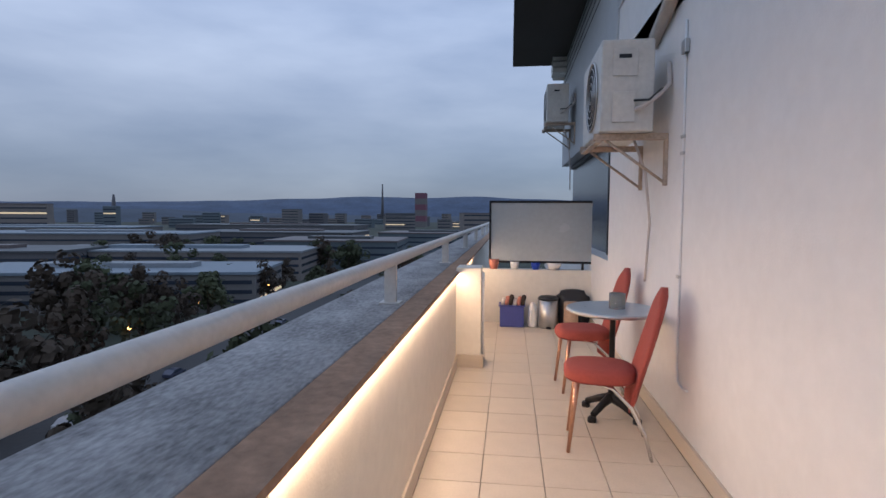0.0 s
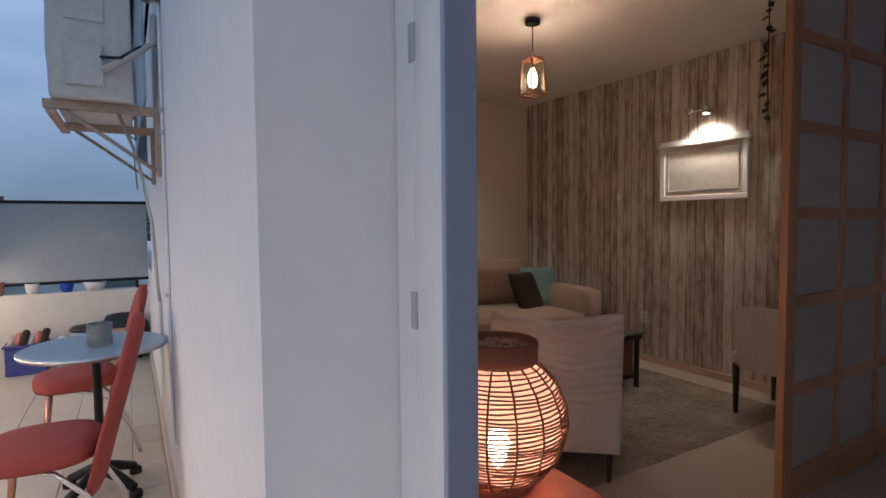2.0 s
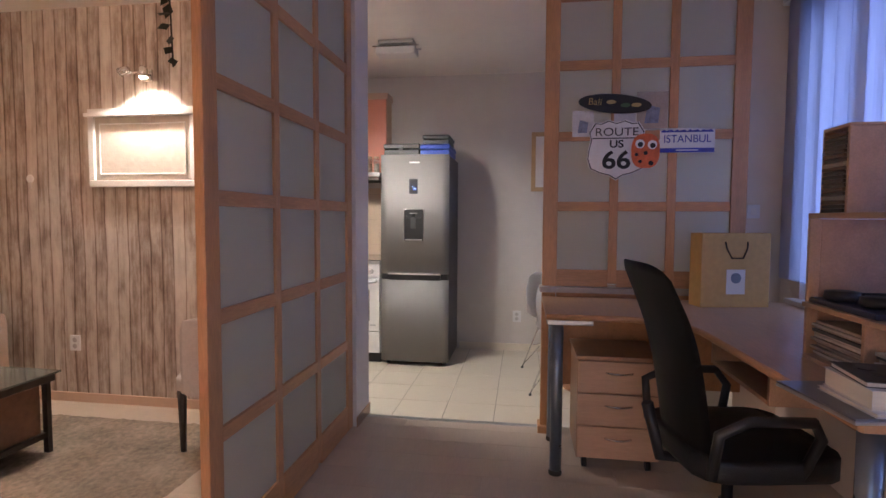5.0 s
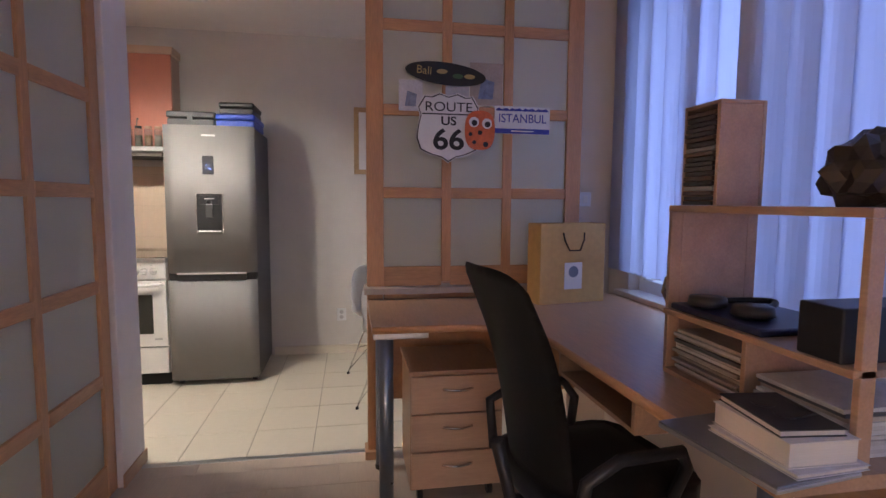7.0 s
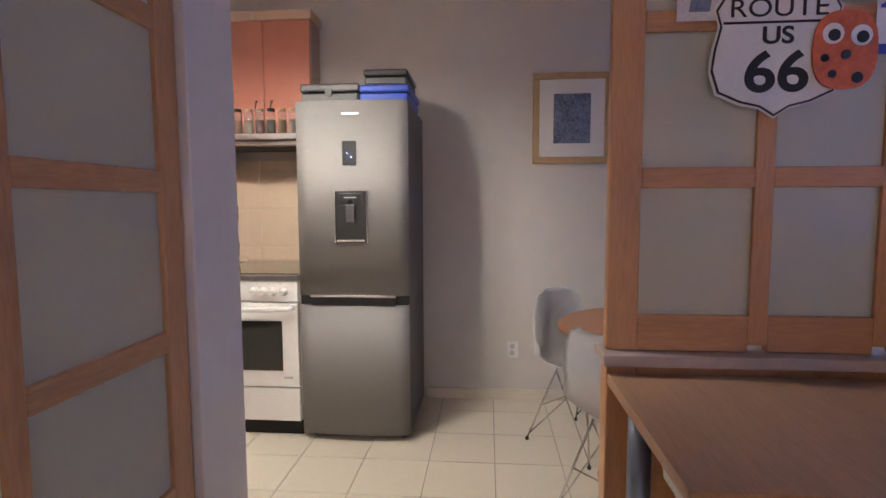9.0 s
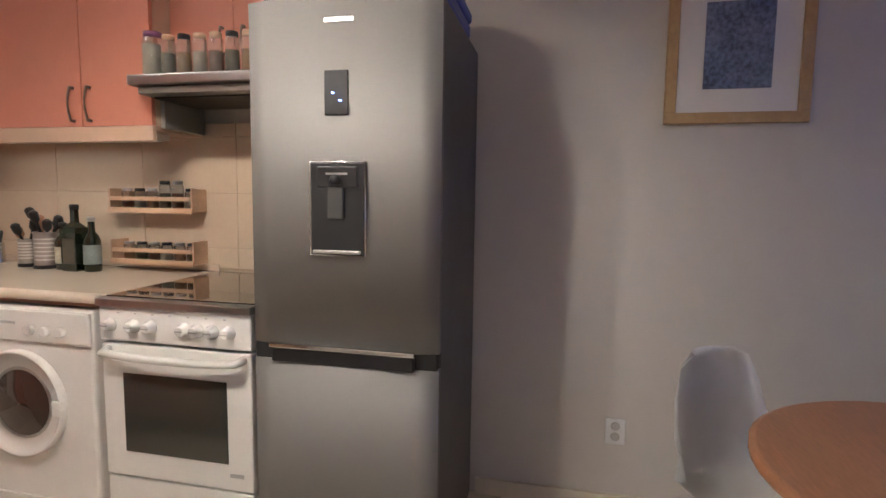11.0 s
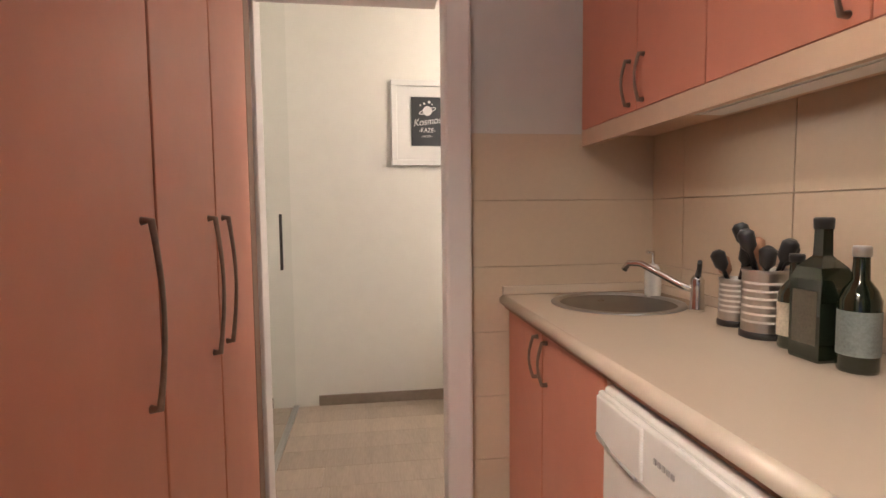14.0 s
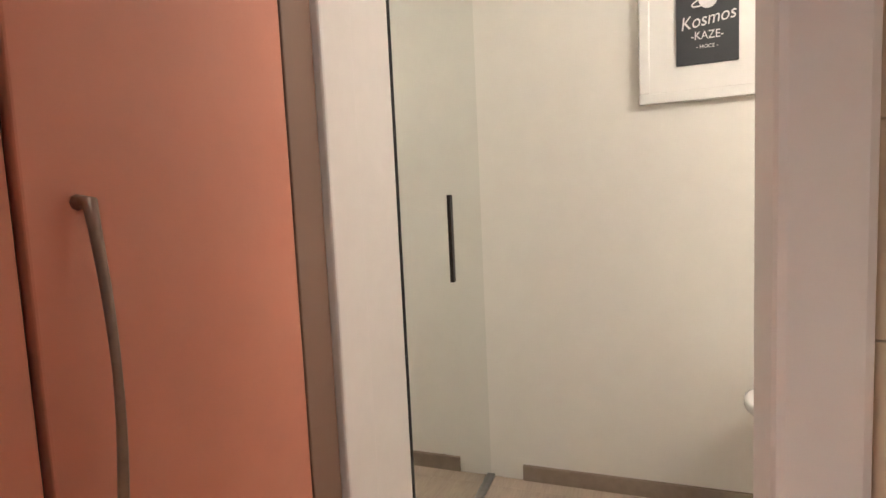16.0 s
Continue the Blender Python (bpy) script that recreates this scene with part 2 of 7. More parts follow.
    nt.links.new(v, ramp.inputs[0])
    nt.links.new(ramp.outputs[0], b.inputs["Base Color"])
    return m


wallpaper = wood_wallpaper()

# ---- the large structure ----
H = 2.70


def structure(name, bm, mat_, label="", smooth=False):
    return tagged(part(name, bm, mat_, None, label, smooth), kind="structure")


# interior floors and ceiling
structure("floor_living", B(0.72, 4.80, -0.75, 5.85, -0.12, 0.0), laminate, "pale grey-beige laminate floor with warm lamplight")
structure("floor_kitchen", B(4.80, 6.95, -0.75, 4.36, -0.12, -0.004), grout)
structure("floor_hall", B(4.60, 7.60, 4.36, 5.90, -0.12, 0.004), hall_laminate, "pale grey-brown laminate floor of the hall")
structure("ceiling", B(0.72, 7.60, -0.75, 5.90, H, H + 0.2), ceiling_paint, "plain off-white ceiling")
# facade wall, with the balcony door in it
structure("wall_west", B(0.72, 1.0, 1.46, 5.85, -0.12, 3.4), white_wall, "white rendered facade wall")
structure("wall_west_south", B(0.72, 1.0, -4.0, 0.25, -0.12, 3.4), white_wall)
structure("wall_over_door", B(0.72, 1.0, 0.25, 1.46, 2.35, 3.4), white_wall)
structure("wall_west_far", B(0.72, 1.0, 5.85, 16.0, -0.12, 0.9), white_wall)
# living room walls
structure("wall_north", B(1.0, 4.73, 5.70, 5.85, 0, H), room_wall, "warm beige painted wall")
structure("wall_board_print", B(4.73, 4.735, 1.99, 5.70, 0, H), wallpaper, "wallpaper printed with weathered grey-brown boards")
structure("wall_east_core", B(4.735, 4.83, 1.99, 5.70, 0, H), kitchen_wall)
# south wall with its long window
structure("wall_south_sill", B(1.0, 6.95, -0.75, -0.60, 0, 0.86), room_wall)
structure("wall_south_head", B(1.0, 6.95, -0.75, -0.60, 2.45, H), room_wall)
structure("wall_south_west", B(1.0, 1.7, -0.75, -0.60, 0.86, 2.45), room_wall)
structure("wall_south_pier", B(4.64, 4.95, -0.75, -0.60, 0.86, 2.45), room_wall)
structure("wall_south_east", B(6.3, 6.95, -0.75, -0.60, 0.86, 2.45), room_wall)
structure("wall_pier", B(4.86, 4.95, -0.60, -0.36, 0, H), room_wall)
# kitchen walls
structure("wall_east", B(6.72, 6.95, -0.75, 4.36, 0, H), kitchen_wall, "light painted kitchen wall")
structure("wall_kitchen_end", B(5.956, 6.95, 4.36, 4.51, 0, H), kitchen_wall)
structure("wall_kitchen_end_west", B(4.83, 5.118, 4.405, 4.51, 0, H), kitchen_wall)
structure("wall_over_hall_door", B(5.118, 5.956, 4.36, 4.51, 2.46, H), kitchen_wall)
# hall walls
structure("wall_hall_north", B(4.83, 7.60, 5.77, 5.90, 0, H), hall_wall, "off-white hall wall")
structure("wall_hall_west", B(4.83, 5.04, 4.51, 5.77, 0, H), hall_wall)
structure("wall_hall_east", B(7.45, 7.60, 4.51, 5.77, 0, H), hall_wall)
structure("wall_hall_south", B(6.95, 7.45, 4.36, 4.51, 0, H), hall_wall)
# balcony
structure("balcony_slab", B(-1.32, 0.72, -4.0, 7.0, -0.3, -0.03), grout)
structure("balcony_parapet", B(-1.33, -0.80, -4.0, 40.0, -0.9, 0.84), parapet_paint, "cream painted balcony parapet")
structure("parapet_coping", B(-1.365, -0.92, -4.0, 40.0, 0.84, 0.87, 0.008), concrete, "weathered grey concrete coping")
structure("parapet_strip", B(-0.92, -0.775, -4.0, 40.0, 0.8402, 0.866), brown_strip, "brown weathered strip along the parapet")
structure("balcony_end_wall", B(-0.80, 0.72, 6.95, 7.10, -0.3, 0.68), parapet_paint, "low cream wall at the balcony's end")
structure("balcony_back_wall", B(-0.80, 0.72, -4.15, -4.0, -0.3, 2.9), white_wall)

# ---- lamps of the place, and stand-ins for the sky at the windows ----
def lamp(name, kind, place, energy, colour, size=0.05, target=None, spot=None):
    d = bpy.data.lights.new(name, kind)
    d.energy, d.color = energy, colour
    if kind == "AREA":
        d.shape, d.size, d.size_y = "RECTANGLE", size[0], size[1]
    else:
        d.shadow_soft_size = size
    if kind == "SPOT":
        d.spot_size, d.spot_blend = radians(spot), 0.7
    ob = new(name, d)
    ob.matrix_basis = look(place, target) if target else pose(*place)
    return ob


WARM = (1.0, 0.60, 0.38)
lamp("pendant_bulb", "POINT", (2.95, 3.5, 2.30), P_PENDANT, WARM, 0.04)
lamp("sconce_bulb_east", "SPOT", (4.60, 3.34, 2.20), P_SCONCE, (1.0, 0.82, 0.64), 0.03, (4.69, 3.36, 1.7), 120)
lamp("sconce_bulb_north", "SPOT", (3.36, 5.56, 2.20), P_SCONCE, (1.0, 0.82, 0.64), 0.03, (3.36, 5.66, 1.7), 120)
lamp("ball_lamp_bulb", "POINT", (1.50, 1.95, 0.70), P_BALL, WARM, 0.05)
lamp("tall_lamp_bulb", "POINT", (1.40, 2.33, 0.78), P_TALL, WARM, 0.05)
for spot_y in (2.12, 2.40):
    lamp("kitchen_spot", "SPOT", (4.97, spot_y, 2.36), P_SPOT, (1.0, 0.85, 0.70), 0.04, (5.75, spot_y - 0.05, 0.0), 138)
lamp("cabinet_strip", "AREA", (6.52, 3.5, 1.49), P_STRIP, (1.0, 0.92, 0.78), (0.8, 0.05), (6.50, 3.5, 0.9))
lamp("passage_light", "AREA", (5.62, 3.45, 2.66), P_PASSAGE, (1.0, 0.93, 0.82), (0.25, 0.25), (5.62, 3.45, 0.0))
lamp("hall_light", "POINT", (6.85, 4.80, 2.15), P_HALL, (1.0, 0.88, 0.79), 0.14)
lamp("balcony_strip", "AREA", (-0.785, 2.7, 0.826), P_BALCONY, (1.0, 0.68, 0.46), (8.4, 0.02), (0.0, 2.7, 0.1))
# area lamps added outside the glass in place of the dusk sky's light
lamp("sky_stand_in", "AREA", (3.1, -0.95, 1.65), P_WINDOW, (0.38, 0.44, 1.0), (2.8, 1.55), (3.1, 2.0, 1.65))
lamp("sky_stand_in_dining", "AREA", (5.6, -0.95, 1.65), P_WINDOW * 0.45, (0.38, 0.44, 1.0), (1.3, 1.55), (5.6, 2.0, 1.65))

# ---- sky ----
def make_sky():
    nt = world.node_tree
    bg = nt.nodes["Background"]
    sky = nt.nodes.new("ShaderNodeTexSky")
    sky.sky_type, sky.sun_disc = "NISHITA", False
    sky.sun_elevation, sky.sun_rotation = radians(8), radians(215)
    sky.ozone_density, sky.dust_density = 3.0, 0.5
    tc = nt.nodes.new("ShaderNodeTexCoord")
    mp = nt.nodes.new("ShaderNodeMapping")
    mp.inputs["Scale"].default_value = (1.0, 1.0, 3.6)
    nt.links.new(tc.outputs["Generated"], mp.inputs[0])
    n = nt.nodes.new("ShaderNodeTexNoise")
    n.inputs["Scale"].default_value, n.inputs["Detail"].default_value, n.inputs["Roughness"].default_value = 2.6, 6, 0.5
    nt.links.new(mp.outputs[0], n.inputs["Vector"])
    ramp = nt.nodes.new("ShaderNodeValToRGB")
    e = ramp.color_ramp.elements
    e[0].position, e[0].color = 0.28, (0.44, 0.55, 0.80, 1)
    e[1].position, e[1].color = 0.72, (0.74, 0.86, 1.12, 1)
    nt.links.new(n.outputs[0], ramp.inputs[0])
    # darker, bluer cloud banks low over the hills
    sep = nt.nodes.new("ShaderNodeSeparateXYZ")
    nt.links.new(tc.outputs["Generated"], sep.inputs[0])
    low = nt.nodes.new("ShaderNodeMapRange")
    low.inputs["From Min"].default_value, low.inputs["From Max"].default_value = 0.0, 0.34
    low.inputs["To Min"].default_value, low.inputs["To Max"].default_value = 0.42, 1.0
    nt.links.new(sep.outputs["Z"], low.inputs[0])
    mul = nt.nodes.new("ShaderNodeMix")
    mul.data_type, mul.blend_type = "RGBA", "MULTIPLY"
    mul.inputs["Factor"].default_value = 1
    nt.links.new(ramp.outputs[0], mul.inputs["A"])
    nt.links.new(low.outputs[0], mul.inputs["B"])
    dim = nt.nodes.new("ShaderNodeMix")
    dim.data_type, dim.blend_type = "RGBA", "ADD"
    dim.inputs["Factor"].default_value = 0.02
    nt.links.new(mul.outputs["Result"], dim.inputs["A"])
    nt.links.new(sky.outputs[0], dim.inputs["B"])
    nt.links.new(dim.outputs["Result"], bg.inputs["Color"])
    bg.inputs["Strength"].default_value = SKY


make_sky()

# ---- pieces of floors ----
def tiles(parent, name, mat_, x0, x1, y0, y1, z, sx, sy, thick=0.012, gap=0.004):
    """Loose square tiles of one mesh, laid in rows; cut ones along the far edges."""
    cache = {}
    nx, ny = math.ceil((x1 - x0) / sx), math.ceil((y1 - y0) / sy)
    for i in range(nx):
        for j in range(ny):
            a, b = x0 + i * sx, y0 + j * sy
            w, d = min(sx, x1 - a) - gap, min(sy, y1 - b) - gap
            if w < 0.02 or d < 0.02:
                continue
            key = (round(w, 3), round(d, 3))
            if key not in cache:
                me = bpy.data.meshes.new(name)
                bm = B(0, w, 0, d, -thick, 0, 0.0015, 1)
                for f in bm.faces:
                    f.smooth = False
                bm.to_mesh(me)
                bm.free()
                me.materials.append(mat_)
                cache[key] = me
            ob = new(name, cache[key])
            ob.location = (a + gap / 2, b + gap / 2, z)
            ob.parent = parent


def wall_tiles(parent, name, mat_, origin, u, n, lu, lz, su, sz, gap=0.004, thick=0.008):
    """Tiles on a wall: rows from the origin along u (length lu) and up (lz), facing n."""
    cache = {}
    for i in range(math.ceil(lu / su)):
        for j in range(math.ceil(lz / sz)):
            w, h = min(su, lu - i * su) - gap, min(sz, lz - j * sz) - gap
            if w < 0.02 or h < 0.02:
                continue
            key = (round(w, 3), round(h, 3))
            if key not in cache:
                me = bpy.data.meshes.new(name)
                bm = B(0, w, 0, thick, 0, h, 0.001, 1)
                for f in bm.faces:
                    f.smooth = False
                bm.to_mesh(me)
                bm.free()
                me.materials.append(mat_)
                cache[key] = me
            ob = new(name, cache[key])
            o = Vector(origin) + Vector(u) * (i * su + gap / 2) + Vector((0, 0, j * sz + gap / 2))
            m = Matrix((Vector(u), Vector(n), Vector((0, 0, 1)))).transposed().to_4x4()
            ob.matrix_basis = Matrix.Translation(o) @ m
            ob.parent = parent


# ---- openings, trims ----
frame_ob = thing("window_1", "white plastic balcony door frame, one edge coloured as in shade", "window", kind="structure")
part("door_stile", prism(bmesh.new(), [(0.935, 1.395), (0.828, 1.150), (0.836, 1.140), (0.866, 1.140), (0.99, 1.395)], 0.03, 2.35), pvc, frame_ob)
# same plastic as the stile; the shade on this side is in its colour
part("stile_edge", B(0.829, 0.868, 1.131, 1.139, 0.03, 2.35, 0.002), material("shaded_pvc", (0.30, 0.34, 0.42), 0.6), frame_ob, "edge of the frame, coloured darker for its shaded side")
part("reveal_frame", B(0.935, 0.995, 1.396, 1.459, 0.03, 2.35, 0.004), pvc, frame_ob)
for z in (0.80, 1.20, 1.55):
    part("keeper", B(0.885, 0.889, 1.302, 1.316, z, z + 0.05, 0.001), dull_metal, frame_ob)
structure("door_sill", B(0.70, 1.02, 0.25, 1.46, 0.0, 0.03, 0.006), concrete, "low stone door sill")

# hall door frame
hd = thing("door_1", "white painted door frame with a light above its lintel", "door frame", kind="structure")
part("jamb", B(5.855, 5.954, 4.298, 4.42, 0, 2.45, 0.012), door_white, hd)
part("jamb", B(5.095, 5.158, 4.497, 4.62, 0, 2.45, 0.006), door_white, hd)
part("lintel", B(5.16, 5.849, 4.38, 4.50, 2.04, 2.12, 0.006), door_white, hd)
part("top_rail", B(5.16, 5.849, 4.38, 4.50, 2.40, 2.45, 0.006), door_white, hd)
part("transom_panel", B(5.16, 5.849, 4.42, 4.428, 2.12, 2.40), white_gloss, hd)
structure("threshold", B(5.16, 5.849, 4.33, 4.53, 0.0, 0.012, 0.004), hall_laminate, "wooden threshold strip")

# white post between the screens and the kitchen opening
structure("trim_post", B(4.60, 4.86, 1.905, 1.99, 0, H, 0.004), door_white, "white painted post beside the kitchen opening")
structure("trim_post_foot", B(4.59, 4.87, 1.897, 1.905, 0, 0.07, 0.003), beech_board, "wooden foot strip of the post")
structure("trim_kitchen_floor", B(4.775, 4.815, 0.79, 1.905, 0.0, 0.008, 0.003), dull_metal, "flat metal floor strip")
structure("baseboard_east", B(4.712, 4.73, 2.0, 5.69, 0, 0.07, 0.004), peach_trim, "pale wooden baseboard")
structure("baseboard_north", B(1.0, 4.71, 5.682, 5.70, 0, 0.07, 0.004), peach_trim, "pale wooden baseboard")
structure("baseboard_hall", B(5.235, 7.4, 5.755, 5.77, 0.004, 0.075, 0.003), baseboard_wood, "grey-brown baseboard of the hall")
structure("baseboard_kitchen", B(6.70, 6.72, -0.55, 1.52, 0, 0.07, 0.003), kitchen_tile, "tile baseboard of the kitchen")

# south windows and their blinds
blind_cloth = bpy.data.materials.new("blind_fabric")
blind_cloth.use_nodes = True
_nt = blind_cloth.node_tree
_b = _nt.nodes["Principled BSDF"]
# white cloth; some of the dusk light's blue is mixed into both colours
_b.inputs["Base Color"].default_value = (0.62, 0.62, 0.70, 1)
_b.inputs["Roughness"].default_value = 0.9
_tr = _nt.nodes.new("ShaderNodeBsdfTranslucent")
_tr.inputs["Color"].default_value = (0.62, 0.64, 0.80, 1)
_mx = _nt.nodes.new("ShaderNodeMixShader")
_mx.inputs[0].default_value = 0.55
_nt.links.new(_b.outputs[0], _mx.inputs[1])
_nt.links.new(_tr.outputs[0], _mx.inputs[2])
_nt.links.new(_mx.outputs[0], _nt.nodes["Material Output"].inputs["Surface"])


def south_window(name, x0, x1):
    w = thing(name, "wide window with a white plastic frame at dusk", "window", kind="structure")
    for a, b, c, d in ((x0, x1, 0.86, 0.93), (x0, x1, 2.38, 2.45), (x0, x0 + 0.07, 0.93, 2.38), (x1 - 0.07, x1, 0.93, 2.38), ((x0 + x1) / 2 - 0.04, (x0 + x1) / 2 + 0.04, 0.93, 2.38)):
        part("window_frame", B(a, b, -0.72, -0.66, c, d, 0.006), pvc, w)
    for a, b in ((x0 + 0.07, (x0 + x1) / 2 - 0.04), ((x0 + x1) / 2 + 0.04, x1 - 0.07)):
        p = part("pane", B(a, b, -0.695, -0.690, 0.93, 2.38), clear_glass, w)
        p.visible_shadow = False
    part("window_sill", B(x0 - 0.05, x1 + 0.05, -0.66, -0.54, 0.84, 0.868, 0.006), door_white, w)


south_window("window_2", 1.7, 4.64)
south_window("window_3", 4.95, 6.3)


def blinds(x0, x1, label):
    b = thing("vertical_blind", label, "blind")
    part("track", B(x0, x1, -0.585, -0.545, 2.52, 2.56, 0.004), pvc, b)
    bm = bmesh.new()
    n, w = 7, 0.127
    prev = None
    for k in range(n):
        u = -w / 2 + w * k / (n - 1)
        y = 0.010 * (1 - (2 * u / w) ** 2)
        cur = [bm.verts.new((u, y, 0.97)), bm.verts.new((u, y, 2.52))]
        if prev:
            f = bm.faces.new((prev[0], cur[0], cur[1], prev[1]))
            f.smooth = True
        prev = cur
    bmesh.ops.solidify(bm, geom=bm.faces[:], thickness=0.0008)
    me = bpy.data.meshes.new("slat")
    for f in bm.faces:
        f.smooth = False
    bm.to_mesh(me)
    bm.free()
    me.materials.append(blind_cloth)
    rng = random.Random(4)
    for k in range(int((x1 - x0) / 0.118)):
        ob = new("slat", me)
        ob.parent = b
        ob.matrix_basis = pose(x0 + 0.06 + 0.118 * k, -0.565, 0, 0, 0, 5 + rng.uniform(-1, 1))
        if k % 6 == 3:
            part("chain", T([(x0 + 0.06 + 0.118 * k, -0.545, 0.98), (x0 + 0.18 + 0.118 * k, -0.540, 0.955), (x0 + 0.30 + 0.118 * k, -0.545, 0.98)], 0.0025, 5), pvc, b)


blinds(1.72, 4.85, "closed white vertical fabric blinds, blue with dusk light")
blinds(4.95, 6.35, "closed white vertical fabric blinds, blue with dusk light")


# ---- lattice screens ----
def lattice(name, label, length, z0, z1, m, cols=3, rails=(), sill=None):
    """A wooden screen of frosted panes, along local x from 0, with its middle at local y 0."""
    s = thing(name, label, "screen", m)
    st, mu, th = 0.085, 0.05, 0.036
    part("stile", B(0, st, -th / 2, th / 2, z0, z1, 0.004), beech, s)
    part("stile", B(length - st, length, -th / 2, th / 2, z0, z1, 0.004), beech, s)
    inner = length - 2 * st
    pitch = inner / cols
    for k in range(1, cols):
        part("mullion", B(st + pitch * k - mu / 2, st + pitch * k + mu / 2, -th / 2 + 0.003, th / 2 - 0.003, z0 + 0.02, z1 - 0.02, 0.003), beech, s)
    zs = [z0] + [r for r in rails if z0 + 0.05 < r < z1 - 0.05] + [z1]
    for i, r in enumerate(zs):
        h = 0.055 if 0 < i < len(zs) - 1 else 0.10
        a = r - h / 2 if 0 < i < len(zs) - 1 else (z0 if i == 0 else z1 - h)
        for k in range(cols):
            xa = st + pitch * k + (mu / 2 if k else 0)
            xb = st + pitch * (k + 1) - (mu / 2 if k < cols - 1 else 0)
            part("rail", B(xa, xb, -th / 2 + 0.002, th / 2 - 0.002, a, a + h, 0.003), beech_rail, s)
    for i in range(len(zs) - 1):
        lo = zs[i] + (0.10 if i == 0 else 0.0275)
        hi = zs[i + 1] - (0.10 if i == len(zs) - 2 else 0.0275)
        for k in range(cols):
            xa = st + pitch * k + (mu / 2 if k else 0)
            xb = st + pitch * (k + 1) - (mu / 2 if k < cols - 1 else 0)
            part("pane", B(xa - 0.004, xb + 0.004, -0.003, 0.003, lo - 0.004, hi + 0.004), frosted, s)
    return s


beech_rail = material("beech_rail", (0.50, 0.27, 0.13), 0.42, noise_scale=3, noise_amount=0.22, bump=0.15, bump_scale=50, stretch=(0.7, 6, 6))
lattice("sliding_screen", "beech lattice sliding screen with frosted panes beside the armchair", 1.50, 0.012, 2.66, pose(3.09, 1.945, 0), 3, (0.135, 0.54, 0.955, 1.365, 1.76, 2.165, 2.57))
lattice("lattice_screen", "beech lattice screen with frosted panes standing over the desk", 1.13, 0.90, 2.66, pose(4.735, -0.345, 0, 0, 0, 90), 3, (1.375, 1.785, 2.195, 2.6))
structure("screen_track", B(3.0, 4.62, 1.93, 1.96, 2.665, 2.70, 0.002), beech_rail, "wooden ceiling track of the sliding screen")
sp = thing("screen_support", "beech board wall and post under the lattice screen", "support")
part("sill_strip", B(4.67, 4.8, -0.355, 0.80, 0.865, 0.898, 0.004), material("grey_strip", (0.42, 0.36, 0.32), 0.4, noise_scale=3, noise_amount=0.1), sp)
part("apron", B(4.72, 4.755, -0.355, 0.70, 0.755, 0.864, 0.003), beech_rail, sp)
part("post", B(4.705, 4.775, 0.705, 0.785, 0.0, 0.863, 0.004), beech, sp)
part("foot", B(4.68, 4.8, 0.69, 0.80, 0.0, 0.05, 0.006), beech, sp)
part("back_panel", B(4.74, 4.758, -0.355, 0.70, 0.30, 0.754, 0.002), beech_rail, sp)

# ---- kitchen ----
paper_white = material("paper_white", (0.75, 0.74, 0.72), 0.7)
def bow_handle(parent, x, y, z0, z1, out, mat_, r=0.006, away=(-1, 0, 0)):
    a = Vector(away)
    pts = [Vector((x, y, z1)) + a * 0.0, Vector((x, y, z1)) + a * out * 0.55]
    n = 12
    arcp = [Vector((x, y, z1 + (z0 - z1) * k / n)) + a * (out * (0.55 + 0.45 * math.sin(math.pi * k / n))) for k in range(1, n)]
    pts = pts + arcp + [Vector((x, y, z0)) + a * out * 0.55, Vector((x, y, z0))]
    rr = [r * 1.5, r * 1.3] + [r * (0.8 + 0.3 * abs(2 * k / n - 1)) for k in range(1, n)] + [r * 1.3, r * 1.5]
    return part("handle", T(pts, rr, 8), mat_, parent, "dark bowed metal handle")


handle_metal = material("dark_pewter", (0.27, 0.20, 0.165), 0.4, metal=0.7, noise_scale=6, noise_amount=0.2)

# fridge
fr = thing("fridge", "brushed steel fridge freezer with a water dispenser", "fridge")
part("body", B(6.055, 6.66, 1.535, 2.135, 0.03, 1.845, 0.008), material("fridge_side", (0.10, 0.10, 0.105), 0.4, metal=0.5, noise_scale=3, noise_amount=0.1), fr, "dark grey cabinet side")


def curved_door(y0, y1, z0, z1, x_front, depth, bow=0.012, n=10, hole=None):
    """A door slab with a slightly bowed front."""
    bm = bmesh.new()
    cols = []
    for k in range(n + 1):
        y = y0 + (y1 - y0) * k / n
        s = 2 * k / n - 1
        xf = x_front + bow * s * s + (0.012 if k in (0, n) else 0)
        cols.append([bm.verts.new((xf, y, z0)), bm.verts.new((xf, y, z1)), bm.verts.new((x_front + depth, y, z1)), bm.verts.new((x_front + depth, y, z0))])
    for a, b in zip(cols, cols[1:]):
        for i in range(4):
            f = bm.faces.new((a[i], a[(i + 1) % 4], b[(i + 1) % 4], b[i]))
            f.smooth = i == 0
    bm.faces.new(cols[0][::-1])
    bm.faces.new(cols[-1])
    bmesh.ops.recalc_face_normals(bm, faces=bm.faces[:])
    return bm


upper = part("upper_door", curved_door(1.533, 2.137, 0.815, 1.85, 6.0, 0.05), steel, fr)
lower = part("lower_door", curved_door(1.533, 2.137, 0.04, 0.765, 6.0, 0.05), steel, fr)
part("door_gap", B(6.018, 6.05, 1.54, 2.13, 0.765, 0.815), dark_gap, fr)
part("grip_recess", B(5.996, 6.02, 1.605, 2.065, 0.762, 0.806, 0.004), black_plastic, fr, "dark recessed grip")
part("grip_trim", B(5.988, 6.004, 1.60, 2.07, 0.808, 0.822, 0.003), chrome, fr)
